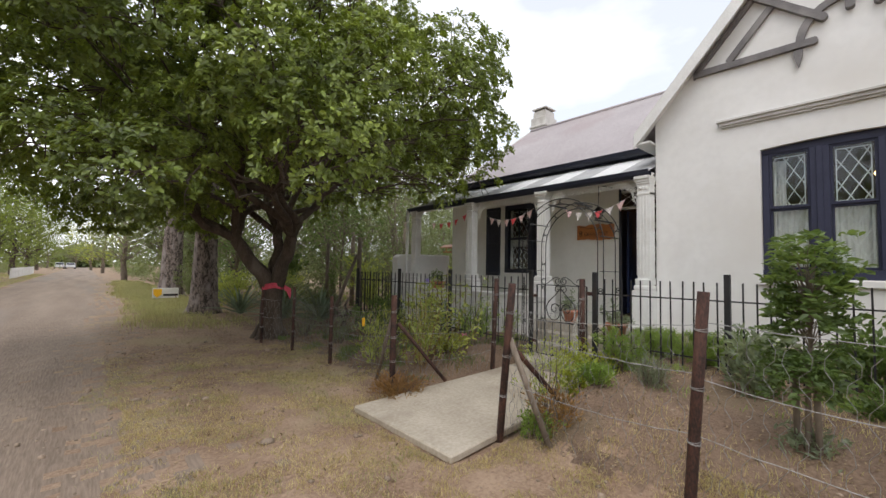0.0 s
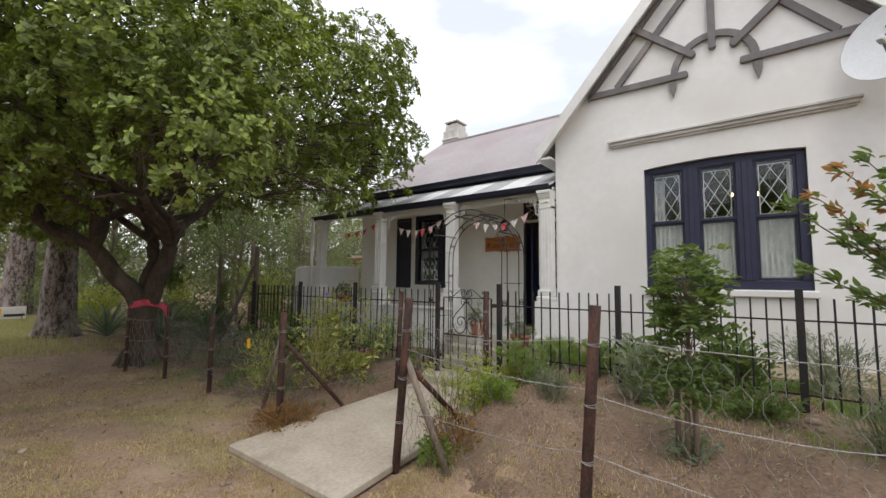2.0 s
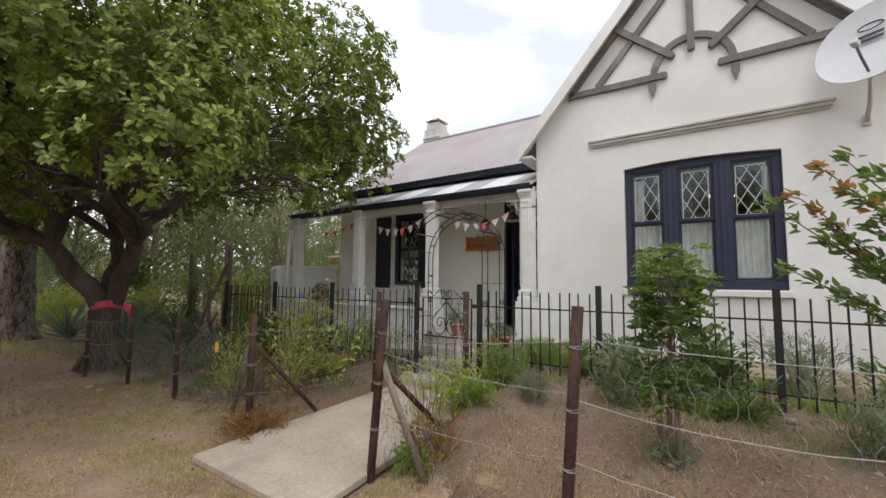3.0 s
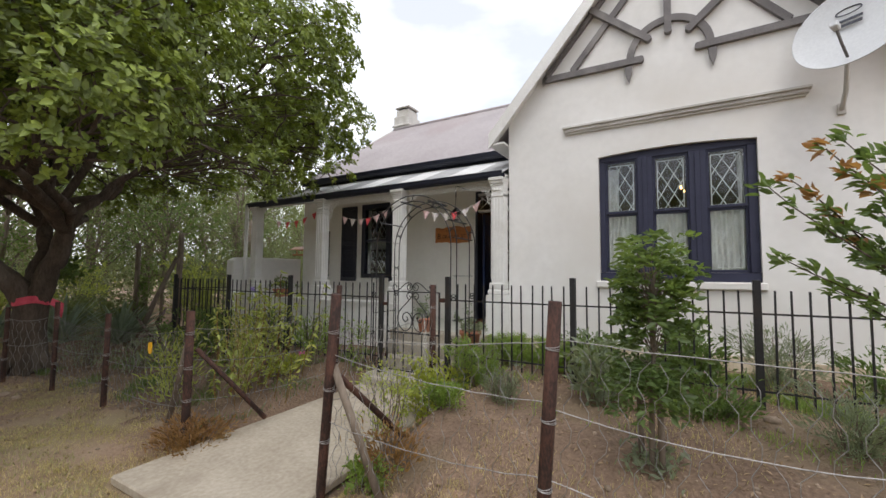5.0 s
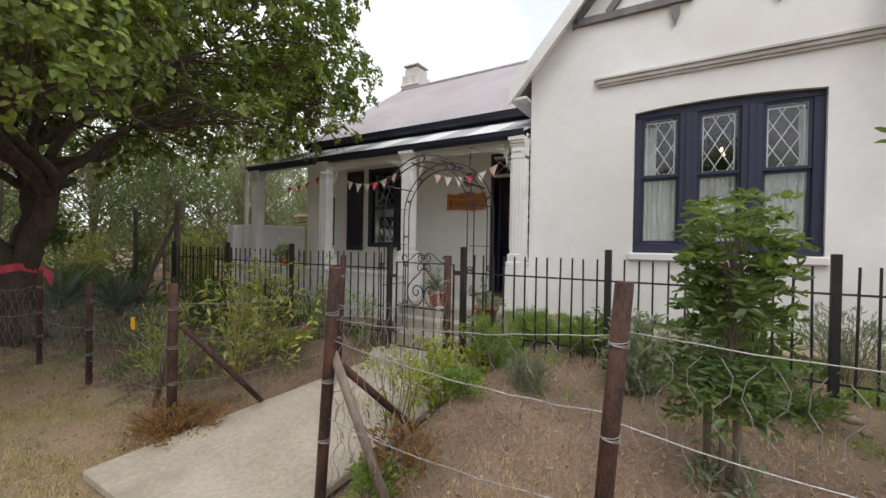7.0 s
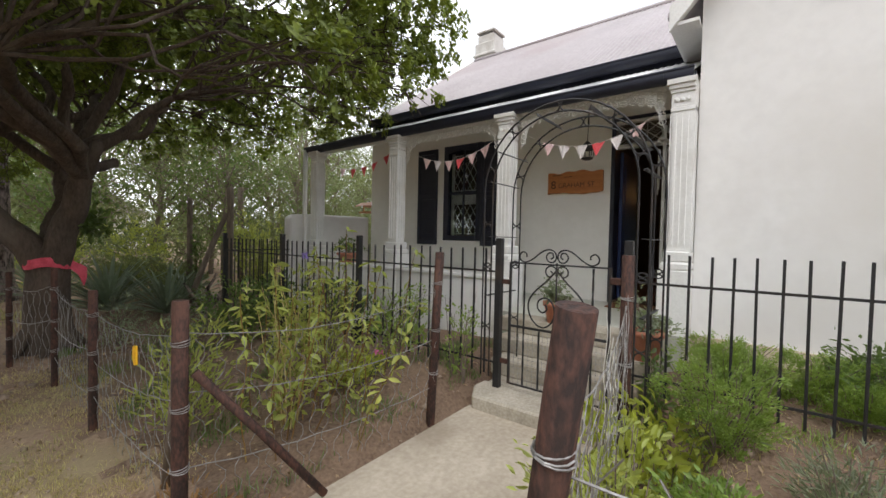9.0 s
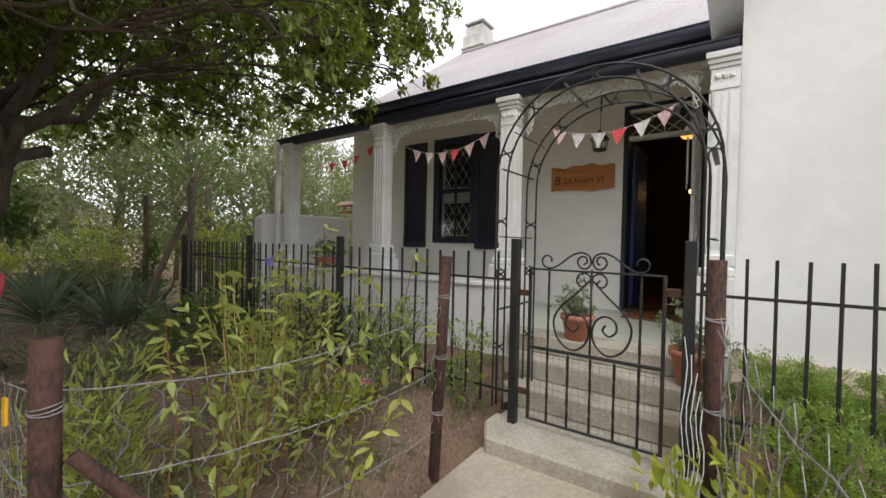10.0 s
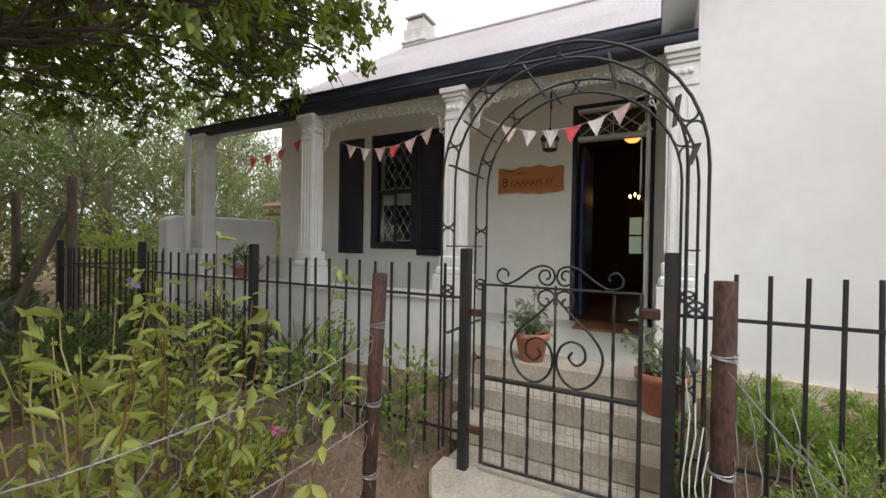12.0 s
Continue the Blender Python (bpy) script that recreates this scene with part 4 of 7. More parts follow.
gw = thing("window_4", "far hall window whose glowing panes stand in for garden daylight", "window", kind="structure", at=(12.46, 2.80, 1.35))
part("frame", bbox((0, 0, 0), (0.03, 0.60, 0.86), 0.005), DARKWOOD, gw)
# panes emit their own glow in place of daylight; the wall behind is closed
GLOWPANE = glow_mat("glowing_daylight_pane", (0.55, 0.7, 0.5), 0.16)
for j in range(2):
    for k in range(2):
        part("pane", box(bmesh.new(), (-0.012, 0.05 + 0.27 * k, 0.05 + 0.40 * j), (-0.004, 0.28 + 0.27 * k, 0.41 + 0.40 * j)), GLOWPANE, gw, "glowing pane standing in for daylight")


# ---- chimney, dish, sign, lantern, bunting ----
# darker copy of the limewash: the chimney's shading is put into its colour
SHADEWASH = mat("shade_toned_limewash", (0.50, 0.475, 0.435), (0.66, 0.635, 0.595), 0.9, 5, 40, 0.3, c3=(0.40, 0.36, 0.31))


def build_chimney():
    c = thing("chimney", "white plastered chimney stack on the ridge", "chimney", at=(11.55, 8.05, 5.7))
    part("shaft", bbox((-0.33, -0.30, 0), (0.33, 0.30, 0.98), 0.02), SHADEWASH, c)
    part("band", bbox((-0.37, -0.34, 0.62), (0.37, 0.34, 0.70), 0.02), SHADEWASH, c)
    part("neck", bbox((-0.27, -0.25, 0.981), (0.27, 0.25, 1.20), 0.02), SHADEWASH, c)
    # solid dark grey block between neck and cap
    part("flue", bbox((-0.22, -0.20, 1.201), (0.22, 0.20, 1.26), 0.01), GREYT, c, "dark grey flue block")
    part("cap", bbox((-0.30, -0.28, 1.261), (0.30, 0.28, 1.31), 0.01), SHADEWASH, c)


build_chimney()


def build_dish():
    d = thing("satellite_dish", "pale grey round satellite dish on the gable wall", "satellite dish", at=(6.52, -1.22, 3.42))
    rim, n, rings = 0.47, 40, 8
    axis = Vector((-0.80, 0.52, 0.30)).normalized()
    rot = axis.to_track_quat("Z", "Y").to_matrix().to_4x4()
    cen = Matrix.Translation((-0.28, -0.02, 0.58)) @ rot
    bm = bmesh.new()
    prof = [(max(0.002, rim * i / rings), 0.09 * (i / rings) ** 2) for i in range(rings + 1)] + [(rim + 0.008, 0.095), (rim + 0.004, 0.08)] + [(max(0.002, rim * i / rings), 0.09 * (i / rings) ** 2 - 0.012) for i in range(rings, -1, -1)]
    turned(bm, prof, n)
    bmesh.ops.transform(bm, matrix=cen, verts=bm.verts)
    part("reflector", bm, DISH, d)
    lnb = cen @ Vector((0, -0.24, 0.38))
    part("feed_arm", tube(bmesh.new(), [cen @ Vector((0, -0.40, 0.09)), cen @ Vector((0, -0.33, 0.24)), lnb], 0.012, 6), GREYT, d)
    part("receiver", bevelled(box(bmesh.new(), (-0.03, -0.03, -0.04), (0.03, 0.03, 0.05), Matrix.Translation(lnb) @ rot), 0.01), DISH, d)
    part("bracket_arm", tube(bmesh.new(), [(0.14, 0, -0.10), (-0.02, 0, 0.05), (-0.16, 0.0, 0.5)], 0.022, 8), GREYC, d)
    part("wall_plate", bbox((0.13, -0.035, -0.15), (0.155, 0.035, -0.03), 0.005), GREYC, d)
    bm = bmesh.new()
    for k in range(2):
        box(bm, (-0.16, 0.10 - 0.06 * k, 0.028), (0.06, 0.13 - 0.06 * k, 0.032), cen)
    tube(bm, [cen @ Vector((-0.05 + 0.10 * math.cos(t * math.tau / 16), 0.22 + 0.04 * math.sin(t * math.tau / 16), 0.034)) for t in range(17)], 0.006, 4, cap=False)
    part("printed_mark", bm, NAVYD, d, "dark printed bars and ring")


build_dish()


def lettering(name, body, size, m, material, parent, label=""):
    cu = bpy.data.curves.new(name, "FONT")
    cu.body, cu.size, cu.extrude = body, size, 0.0015
    tmp = bpy.data.objects.new(name, cu)
    me = bpy.data.meshes.new_from_object(tmp)
    bpy.data.objects.remove(tmp)
    me.transform(m)
    me.materials.clear()
    me.materials.append(material)
    ob = new(name, me)
    ob.parent = parent
    if label:
        ob["label"] = label
    return ob


def build_sign():
    s = thing("house_sign", "orange varnished wood plank with burnt house number lettering", "sign", at=(SX - 0.045, 4.60, 2.155))
    bm = bmesh.new()
    n = 24
    top = [(-0.79 * i / n, 0.305 + 0.010 * math.sin(i * 0.9) - 0.012 * math.sin(i * 0.35)) for i in range(n + 1)]
    bot = [(-0.79 * i / n, 0.005 * math.sin(i * 1.1) + 0.012 * math.sin(i * 0.3)) for i in range(n, -1, -1)]
    prism(bm, top + bot, "x", 0, 0.04)
    part("plank", bm, WOOD, s)
    face = Matrix(((0, 0, -1, -0.002), (-1, 0, 0, 0), (0, 1, 0, 0), (0, 0, 0, 1)))
    lettering("number", "8", 0.165, face @ Matrix.Translation((0.045, 0.075, 0)), LETTER, s, "burnt number")
    lettering("lettering", "GRAHAM", 0.092, face @ Matrix.Translation((0.16, 0.085, 0)), LETTER, s, "burnt lettering")
    lettering("lettering", "ST", 0.092, face @ Matrix.Translation((0.585, 0.085, 0)), LETTER, s, "burnt lettering")
    part("small_script", box(bmesh.new(), (-0.003, -0.20, 0.262), (-0.001, -0.07, 0.272)), LETTER, s, "small unreadable line")
    part("small_script", box(bmesh.new(), (-0.003, -0.36, 0.232), (-0.001, -0.24, 0.240)), LETTER, s)


build_sign()


def build_lantern():
    l = thing("hanging_lantern", "black metal lantern hung from a hook on the verandah", "lantern", at=(7.25, 3.84, 2.52))
    part("hook", tube(bmesh.new(), [(0.02, 0, 0.42), (0.02, 0.0, 0.62), (0.6, 0.02, 0.66)], 0.012, 6), IRON, l)
    part("chain", tube(bmesh.new(), [(0, 0, 0.20), (0.02, 0, 0.44)], 0.005, 6), IRON, l)
    part("hood", turned(bmesh.new(), [(0.105, 0.10), (0.09, 0.125), (0.05, 0.17), (0.02, 0.20), (0.008, 0.215)], 6), IRON, l)
    for k in range(6):
        a = k * math.tau / 6
        part("bar", tube(bmesh.new(), [(0.07 * math.cos(a), 0.07 * math.sin(a), 0), (0.085 * math.cos(a), 0.085 * math.sin(a), 0.10)], 0.006, 4), IRON, l)
    part("base", turned(bmesh.new(), [(0.03, -0.03), (0.075, -0.015), (0.075, 0.0)], 6), IRON, l)


build_lantern()


def build_bunting(y0, z0, y1, z1, sag, cols, spread):
    b = thing("bunting", "cloth bunting of pink, red and pale flags strung between columns", "bunting", "bunting strings", at=(6.62, y0, z0))
    at = lambda t: Vector((0, (y1 - y0) * t, (z1 - z0) * t - 4 * sag * t * (1 - t)))
    part("string", tube(bmesh.new(), [at(i / 16) for i in range(17)], 0.003, 4), PALECLOTH, b)
    n = len(cols)
    for i, c in enumerate(cols):
        t = spread[0] + (spread[1] - spread[0]) * (i + 0.5) / n
        hw = 0.072 / abs(y1 - y0)
        a, d = at(t - hw), at(t + hw)
        tip = (a + d) / 2 + Vector((-0.02 + 0.02 * (i % 3), 0.015 * (i % 2), -0.15))
        bm = bmesh.new()
        N = 5
        rows = []
        for r in range(N + 1):
            f = r / N
            l, rr = a.lerp(tip, f), d.lerp(tip, f)
            rows.append([bm.verts.new(l.lerp(rr, q / 4) + Vector((0.008 * math.sin(q * 1.6 + i + r * 0.5) * (1 - f * 0.5), 0, 0))) for q in range(5)])
        for r in range(N):
            for q in range(4):
                bm.faces.new((rows[r][q], rows[r][q + 1], rows[r + 1][q + 1], rows[r + 1][q]))
        bmesh.ops.remove_doubles(bm, verts=bm.verts, dist=0.0004)
        part("flag", bm, {"r": REDCLOTH, "p": PINKCLOTH, "w": PALECLOTH}[c], b, {"r": "red flag", "p": "pink flag", "w": "pale printed flag"}[c])


build_bunting(4.42, 2.78, 2.86, 2.80, 0.26, "pwwrwp", (0.16, 0.90))
build_bunting(6.30, 2.78, 4.72, 2.80, 0.24, "pwprpp", (0.16, 0.92))
build_bunting(8.40, 2.80, 6.62, 2.84, 0.20, "prrrr", (0.2, 0.98))


def build_feeder():
    f = thing("bird_feeder", "orange wooden bird feeder hanging over the end wall", "bird feeder", at=(8.0, 8.80, 1.98))
    part("tray", bbox((-0.10, -0.20, 0), (0.10, 0.20, 0.035), 0.006), WOOD, f)
    for y in (-0.16, 0.16):
        part("upright", bbox((-0.012, y - 0.012, 0.036), (0.012, y + 0.012, 0.16), 0.003), WOOD, f)
    for sx in (-1, 1):
        bm = bmesh.new()
        prism(bm, [(0, 0.22), (sx * 0.16, 0.14), (sx * 0.16, 0.155), (0, 0.235)], "y", -0.25, 0.25)
        part("roof_board", bm, WOOD, f)
    part("hanger", tube(bmesh.new(), [(0, 0, 0.23), (0, 0, 1.12)], 0.004, 5), WIRE, f)


build_feeder()


# ---- pots ----
def build_pot(at, r, h, lab):
    p = thing("flower_pot", lab, "flower pot", "potted plants", at=at)
    part("pot", turned(bmesh.new(), [(r * 0.68, 0), (r * 0.95, h * 0.8), (r * 1.06, h * 0.8), (r * 1.08, h), (r * 0.98, h), (r * 0.93, h * 0.88), (0.01, h * 0.87)], 24), TERRA, p)
    part("soil", turned(bmesh.new(), [(r * 0.9, h * 0.875), (0.01, h * 0.90)], 20), SOIL, p)
    pts = [(RNG.normal() * r * 0.6, RNG.normal() * r * 0.6, h + abs(RNG.normal()) * r * 0.8 + 0.02) for _ in range(26)]
    bm = bmesh.new()
    for q in pts:
        tube(bm, [(q[0] * 0.2, q[1] * 0.2, h * 0.86), q], 0.003, 3)
    tagged(part("stem", bm, GREYWOOD, p), kind="stuff")
    leaves("foliage", clump(pts, 14, r * 0.35), 0.045, LEAF_GREY if r < 0.15 else LEAF_DEEP, p)
    return p


build_pot((5.99, 3.65, FLOOR_Z), 0.125, 0.21, "small terracotta pot with a grey-green plant on the top step")
build_pot((5.80, 2.80, 0.51), 0.14, 0.25, "terracotta pot with a grey-green plant on the steps")
build_pot((6.55, 7.62, 1.03), 0.19, 0.16, "wide terracotta bowl with a green plant on the dwarf wall")


# ---- iron fence, gate and arch ----
FX = 5.14


def fence_run(name, a, b, zb, posts, label, gap=0.128, first=0.07):
    """Railings from a to b (x, y) over ground at height zb, with square posts at the given distances."""
    f = thing(name, label, "fence", "iron railings", at=(a[0], a[1], 0))
    d = Vector((b[0] - a[0], b[1] - a[1], 0))
    L = d.length
    d /= L
    ang = math.atan2(d.y, d.x)
    turn = Matrix.Rotation(ang, 4, "Z")
    for z in (1.20, zb + 0.16):
        part("rail", box(bmesh.new(), (0, -0.005, z - 0.008), (L, 0.005, z + 0.008), turn), IRON, f)
    pk = bbox((-0.0075, -0.0075, 0), (0.0075, 0.0075, 1.0), 0.002)
    me = bpy.data.meshes.new("picket")
    pk.to_mesh(me)
    pk.free()
    me.materials.append(IRON)
    s = first
    while s < L - 0.03:
        if all(abs(s - p) > 0.05 for p in posts):
            o = new("picket", me)
            o.parent = f
            h = 1.395 + 0.012 * noise.noise((s * 3, a[1], 0))
            o.matrix_local = Matrix.Translation((d.x * s, d.y * s, zb + 0.05)) @ pose(0, 0, 0, 1.2 * noise.noise((s * 5, 1, 2)), 1.2 * noise.noise((s * 5, 3, 4)), math.degrees(ang)) @ Matrix.Diagonal((1, 1, h - zb - 0.05, 1))
        s += gap
    for p in posts:
        z0 = ground_z(a[0] + d.x * p, a[1] + d.y * p) - 0.08
        part("post", bbox((d.x * p - 0.028, d.y * p - 0.028, z0), (d.x * p + 0.028, d.y * p + 0.028, 1.485), 0.004), IRON, f, "square black post")
    return f


fence_run("railing", (FX, 2.78), (FX, -3.2), 0.40, [0.0, 1.49, 3.01, 4.55], "black iron railings in front of the gabled wing", 0.115, 0.132)
fence_run("railing", (FX, 3.81), (FX, 9.06), 0.26, [0.0, 1.83, 3.46, 5.25], "black iron railings before the verandah garden", 0.129, 0.13)
fence_run("railing", (FX + 0.03, 9.06), (6.5, 9.06), 0.26, [1.36], "short return of black iron railings")


def flow(pts, n=5):
    """A smooth line through the given points."""
    q = [pts[0]] + list(pts) + [pts[-1]]
    out = []
    for a, b, c, d in zip(q, q[1:], q[2:], q[3:]):
        for k in range(n):
            t = k / n
            out.append(tuple(0.5 * (2 * b[i] + (c[i] - a[i]) * t + (2 * a[i] - 5 * b[i] + 4 * c[i] - d[i]) * t * t + (3 * b[i] - a[i] - 3 * c[i] + d[i]) * t ** 3) for i in (0, 1)))
    return out + [pts[-1]]


def build_gate():
    g = thing("garden_gate", "black wrought-iron garden gate with scrolls and wire mesh", "gate", at=(FX, 3.30, 0))
    Y = lambda y: y - 3.30
    bars = {"stile": [(3.70, 0.27, 1.29), (2.90, 0.27, 1.29)]}
    for y, z0, z1 in bars["stile"]:
        part("stile", bbox((-0.010, Y(y) - 0.010, z0), (0.010, Y(y) + 0.010, z1), 0.003), IRON, g)
    for z, w in ((0.275, 0.007), (0.76, 0.010), (1.285, 0.006)):
        part("rail", bbox((-0.009, Y(2.911), z - w), (0.009, Y(3.689), z + w), 0.003), IRON, g)
    for k, y in enumerate((3.57, 3.435, 3.295, 3.155, 3.02)):
        top = 1.275 if k in (0, 4) else 0.745
        bm = bmesh.new()
        n = int((top - 0.286) / 0.03)
        rings = []
        for i in range(n + 1):
            z = 0.286 + (top - 0.286) * i / n
            tw = 0.35 * i if (0.25 < i / n < 0.75 or k in (0, 4)) else 0
            rings.append([bm.verts.new((0.0085 * math.cos(tw + q * math.pi / 2), Y(y) + 0.0085 * math.sin(tw + q * math.pi / 2), z)) for q in range(4)])
        for a, b in zip(rings, rings[1:]):
            for q in range(4):
                bm.faces.new((a[q], a[(q + 1) % 4], b[(q + 1) % 4], b[q]))
        part("twisted_bar", bm, IRON, g)
    part("centre_bar", tube(bmesh.new(), [(0, 0, 0.77), (0, 0, 1.30)], 0.007, 6), IRON, g)
    for s in (1, -1):
        heart = flow([(0.006, 1.235), (0.09, 1.145), (0.185, 1.055), (0.233, 0.965), (0.215, 0.865), (0.160, 0.800), (0.095, 0.785), (0.035, 0.830), (0.010, 0.905), (0.030, 0.985), (0.085, 1.020), (0.142, 0.995), (0.150, 0.935), (0.108, 0.902), (0.072, 0.935), (0.090, 0.968)])
        part("heart_scroll", tube(bmesh.new(), [(0, s * y, z) for y, z in heart], 0.007, 6), IRON, g)
        crest = flow([(0.050, 1.330), (0.030, 1.345), (0.038, 1.375), (0.070, 1.375), (0.088, 1.345), (0.070, 1.310), (0.030, 1.305), (0.006, 1.340), (0.020, 1.385), (0.070, 1.402), (0.130, 1.380), (0.200, 1.325), (0.262, 1.296), (0.310, 1.312), (0.318, 1.352), (0.290, 1.378), (0.258, 1.362), (0.258, 1.336)])
        part("crest_scroll", tube(bmesh.new(), [(0, s * y, z) for y, z in crest], 0.006, 6), IRON, g)
        low = flow([(0.052, 1.235), (0.036, 1.222), (0.040, 1.198), (0.068, 1.194), (0.090, 1.220), (0.082, 1.258), (0.045, 1.275), (0.008, 1.255), (0.006, 1.20)])
        part("scroll", tube(bmesh.new(), [(0, s * y, z) for y, z in low], 0.006, 6), IRON, g)
    bm = bmesh.new()
    z = 0.285
    while z < 0.755:
        tube(bm, [(0.014, Y(2.905), z), (0.014, Y(3.695), z)], 0.0020, 3, cap=False)
        z += 0.042
    y = 2.905
    while y < 3.695:
        tube(bm, [(0.014, Y(y), 0.28), (0.014, Y(y), 0.755)], 0.0020, 3, cap=False)
        y += 0.042
    part("wire_mesh", bm, WIRE, g, "pale square wire mesh")
    for z in (0.45, 1.12):
        part("hinge", bbox((-0.012, Y(3.70), z - 0.02), (0.012, Y(3.78), z + 0.02), 0.004), RUST, g, "rusty hinge")
    part("latch", bbox((-0.02, Y(2.82), 1.17), (0.02, Y(2.90), 1.22), 0.006), RUST, g, "rusty latch")


build_gate()


def build_arch():
    ar = thing("rose_arch", "black iron garden arch with scroll ornaments over the gate", "garden arch", at=(FX, 3.30, 0.2))
    Z = lambda z: z - 0.2

    def hoop(r, spring):
        pts = [(r, 0.1)] + [(r, Z(spring) * i / 6) for i in range(1, 6)]
        pts += [(r * math.cos(radians(a)), Z(spring) + r * math.sin(radians(a))) for a in range(0, 181, 9)]
        pts += [(-r, Z(spring) * i / 6) for i in range(5, 0, -1)] + [(-r, 0.1)]
        return pts
    for x in (-0.03, 0.47):
        for r in (0.655, 0.575):
            part("hoop", tube(bmesh.new(), [(x, p[0], p[1]) for p in hoop(r, 1.88)], 0.0075, 6), IRON, ar)
        for a in (-75, -42, -18, 18, 50, 90, 130, 162, 222, 255):
            bm = bmesh.new()
            if 0 <= a <= 180:
                c = Vector((x, 0.615 * math.cos(radians(a)), Z(1.88) + 0.615 * math.sin(radians(a))))
                t = Vector((0, -math.sin(radians(a)), math.cos(radians(a))))
                nrm = Vector((0, math.cos(radians(a)), math.sin(radians(a))))
            else:
                s = 1 if a < 0 else -1
                c = Vector((x, s * 0.615, Z(1.88) - (abs(a) if a < 0 else a - 180) / 75 * 1.15))
                t, nrm = Vector((0, 0, 1)), Vector((0, s, 0))
            for s in (1, -1):
                tube(bm, [c + t * s * (0.048 - 0.045 * math.sin(math.pi * k / 8)) + nrm * 0.04 * math.cos(math.pi * k / 8) for k in range(9)], 0.006, 5)
            if a in (-42, 222):
                tube(bm, [c + t * 0.035 * math.sin(k * math.tau / 14) + nrm * 0.035 * math.cos(k * math.tau / 14) for k in range(15)], 0.006, 5, cap=False)
            part("ornament", bm, IRON, ar)
    for a in (-58, -25, 8, 32, 72, 112, 150, 172, 205, 240):
        if 0 <= a <= 180:
            y, z = 0.615 * math.cos(radians(a)), Z(1.88) + 0.615 * math.sin(radians(a))
            q = a
        else:
            y, z, q = (0.615 if a < 0 else -0.615), Z(1.88) - (abs(a) if a < 0 else a - 180) / 75 * 1.15, 0
        part("rung", bbox((-0.03, -0.004, -0.014), (0.47, 0.004, 0.014), 0.002, Matrix.Translation((0, y, z)) @ Matrix.Rotation(radians(q + 90), 4, "X")), IRON, ar)


build_arch()


# ---- rusty post and wire fence ----
def rusty_post(x, y, top, lean=(0, 0), r=0.035, lab="rusty steel tube fence post", z0=None):
    z = ground_z(x, y) if z0 is None else z0
    p = thing("fence_post", lab, "fence post", "rusty fence posts", at=(x, y, z))
    h = top - z
    hx, hy = lean
    bm = bmesh.new()
    tube(bm, [(0 - hx * 0.1, -hy * 0.1, -0.15), (0, 0, 0), (hx * 0.5, hy * 0.5, h * 0.5), (hx, hy, h)], r, 14)
    part("tube", bm, RUST, p)
    for q in (0.30, 0.55, 0.82):
        bm = bmesh.new()
        for k in range(3):
            zz = h * q + 0.008 * k
            c = (hx * q, hy * q)
            tube(bm, [(c[0] + (r + 0.003) * math.cos(a * math.tau / 12), c[1] + (r + 0.003) * math.sin(a * math.tau / 12), zz + 0.006 * math.sin(a * math.tau / 12 + k)) for a in range(13)], 0.0022, 4, cap=False)
        part("wire_tie", bm, WIRE, p, "twisted wire tie")
    return Vector((x, y, z)), Vector((x + hx, y + hy, top))


PX = 2.87
P_S = rusty_post(PX, -1.0, 1.36)
P_A = rusty_post(PX, 0.955, 1.375, (0, -0.09), 0.034)
P_B = rusty_post(2.87, 2.475, 1.372, (-0.103, -0.21), 0.033, "leaning rusty steel post beside the slab path")
P_C = rusty_post(2.85, 4.14, 1.160, (0, 0), 0.036, "rusty steel strainer post with a pale top")
P_D = rusty_post(2.84, 5.76, 1.05, (0, 0), 0.028, "thin rusty steel fence post")
P_E = rusty_post(2.83, 7.20, 1.12, (0, 0), 0.026, "thin rusty steel fence post")
P_F = rusty_post(2.62, 8.22, 1.02, (0, 0), 0.026, "thin rusty steel fence post")
P_G = rusty_post(4.48, 3.99, 1.37, (0, -0.06), 0.033, "rusty steel post beside the gate")
P_H = rusty_post(4.58, 2.645, 1.40, (0, 0), 0.034, "rusty steel post beside the gate")


def brace(a, b, r, material, lab):
    o = thing("brace_pole", lab, "pole", "fence braces", at=b)
    a, b = Vector(a), Vector(b)
    mid = (a - b) * 0.5 + Vector((0.008, 0.01, 0))
    part("pole", tube(bmesh.new(), [(b - b) - (a - b) * 0.04, mid, a - b], r, 10), material, o)


brace((2.84, 2.36, 0.86), (3.50, 2.26, 0.24), 0.024, RUST, "rusty steel brace leaning on the fence post")
brace((2.82, 2.33, 0.90), (2.93, 2.00, 0.06), 0.026, GREYWOOD, "weathered wooden brace leaning on the fence post")
brace((2.90, 4.11, 0.82), (3.40, 3.83, 0.14), 0.022, RUST, "rusty steel brace leaning on the strainer post")
brace((2.86, 4.20, 0.85), (2.94, 4.62, 0.06), 0.024, GREYWOOD, "thin wooden brace leaning on the strainer post")


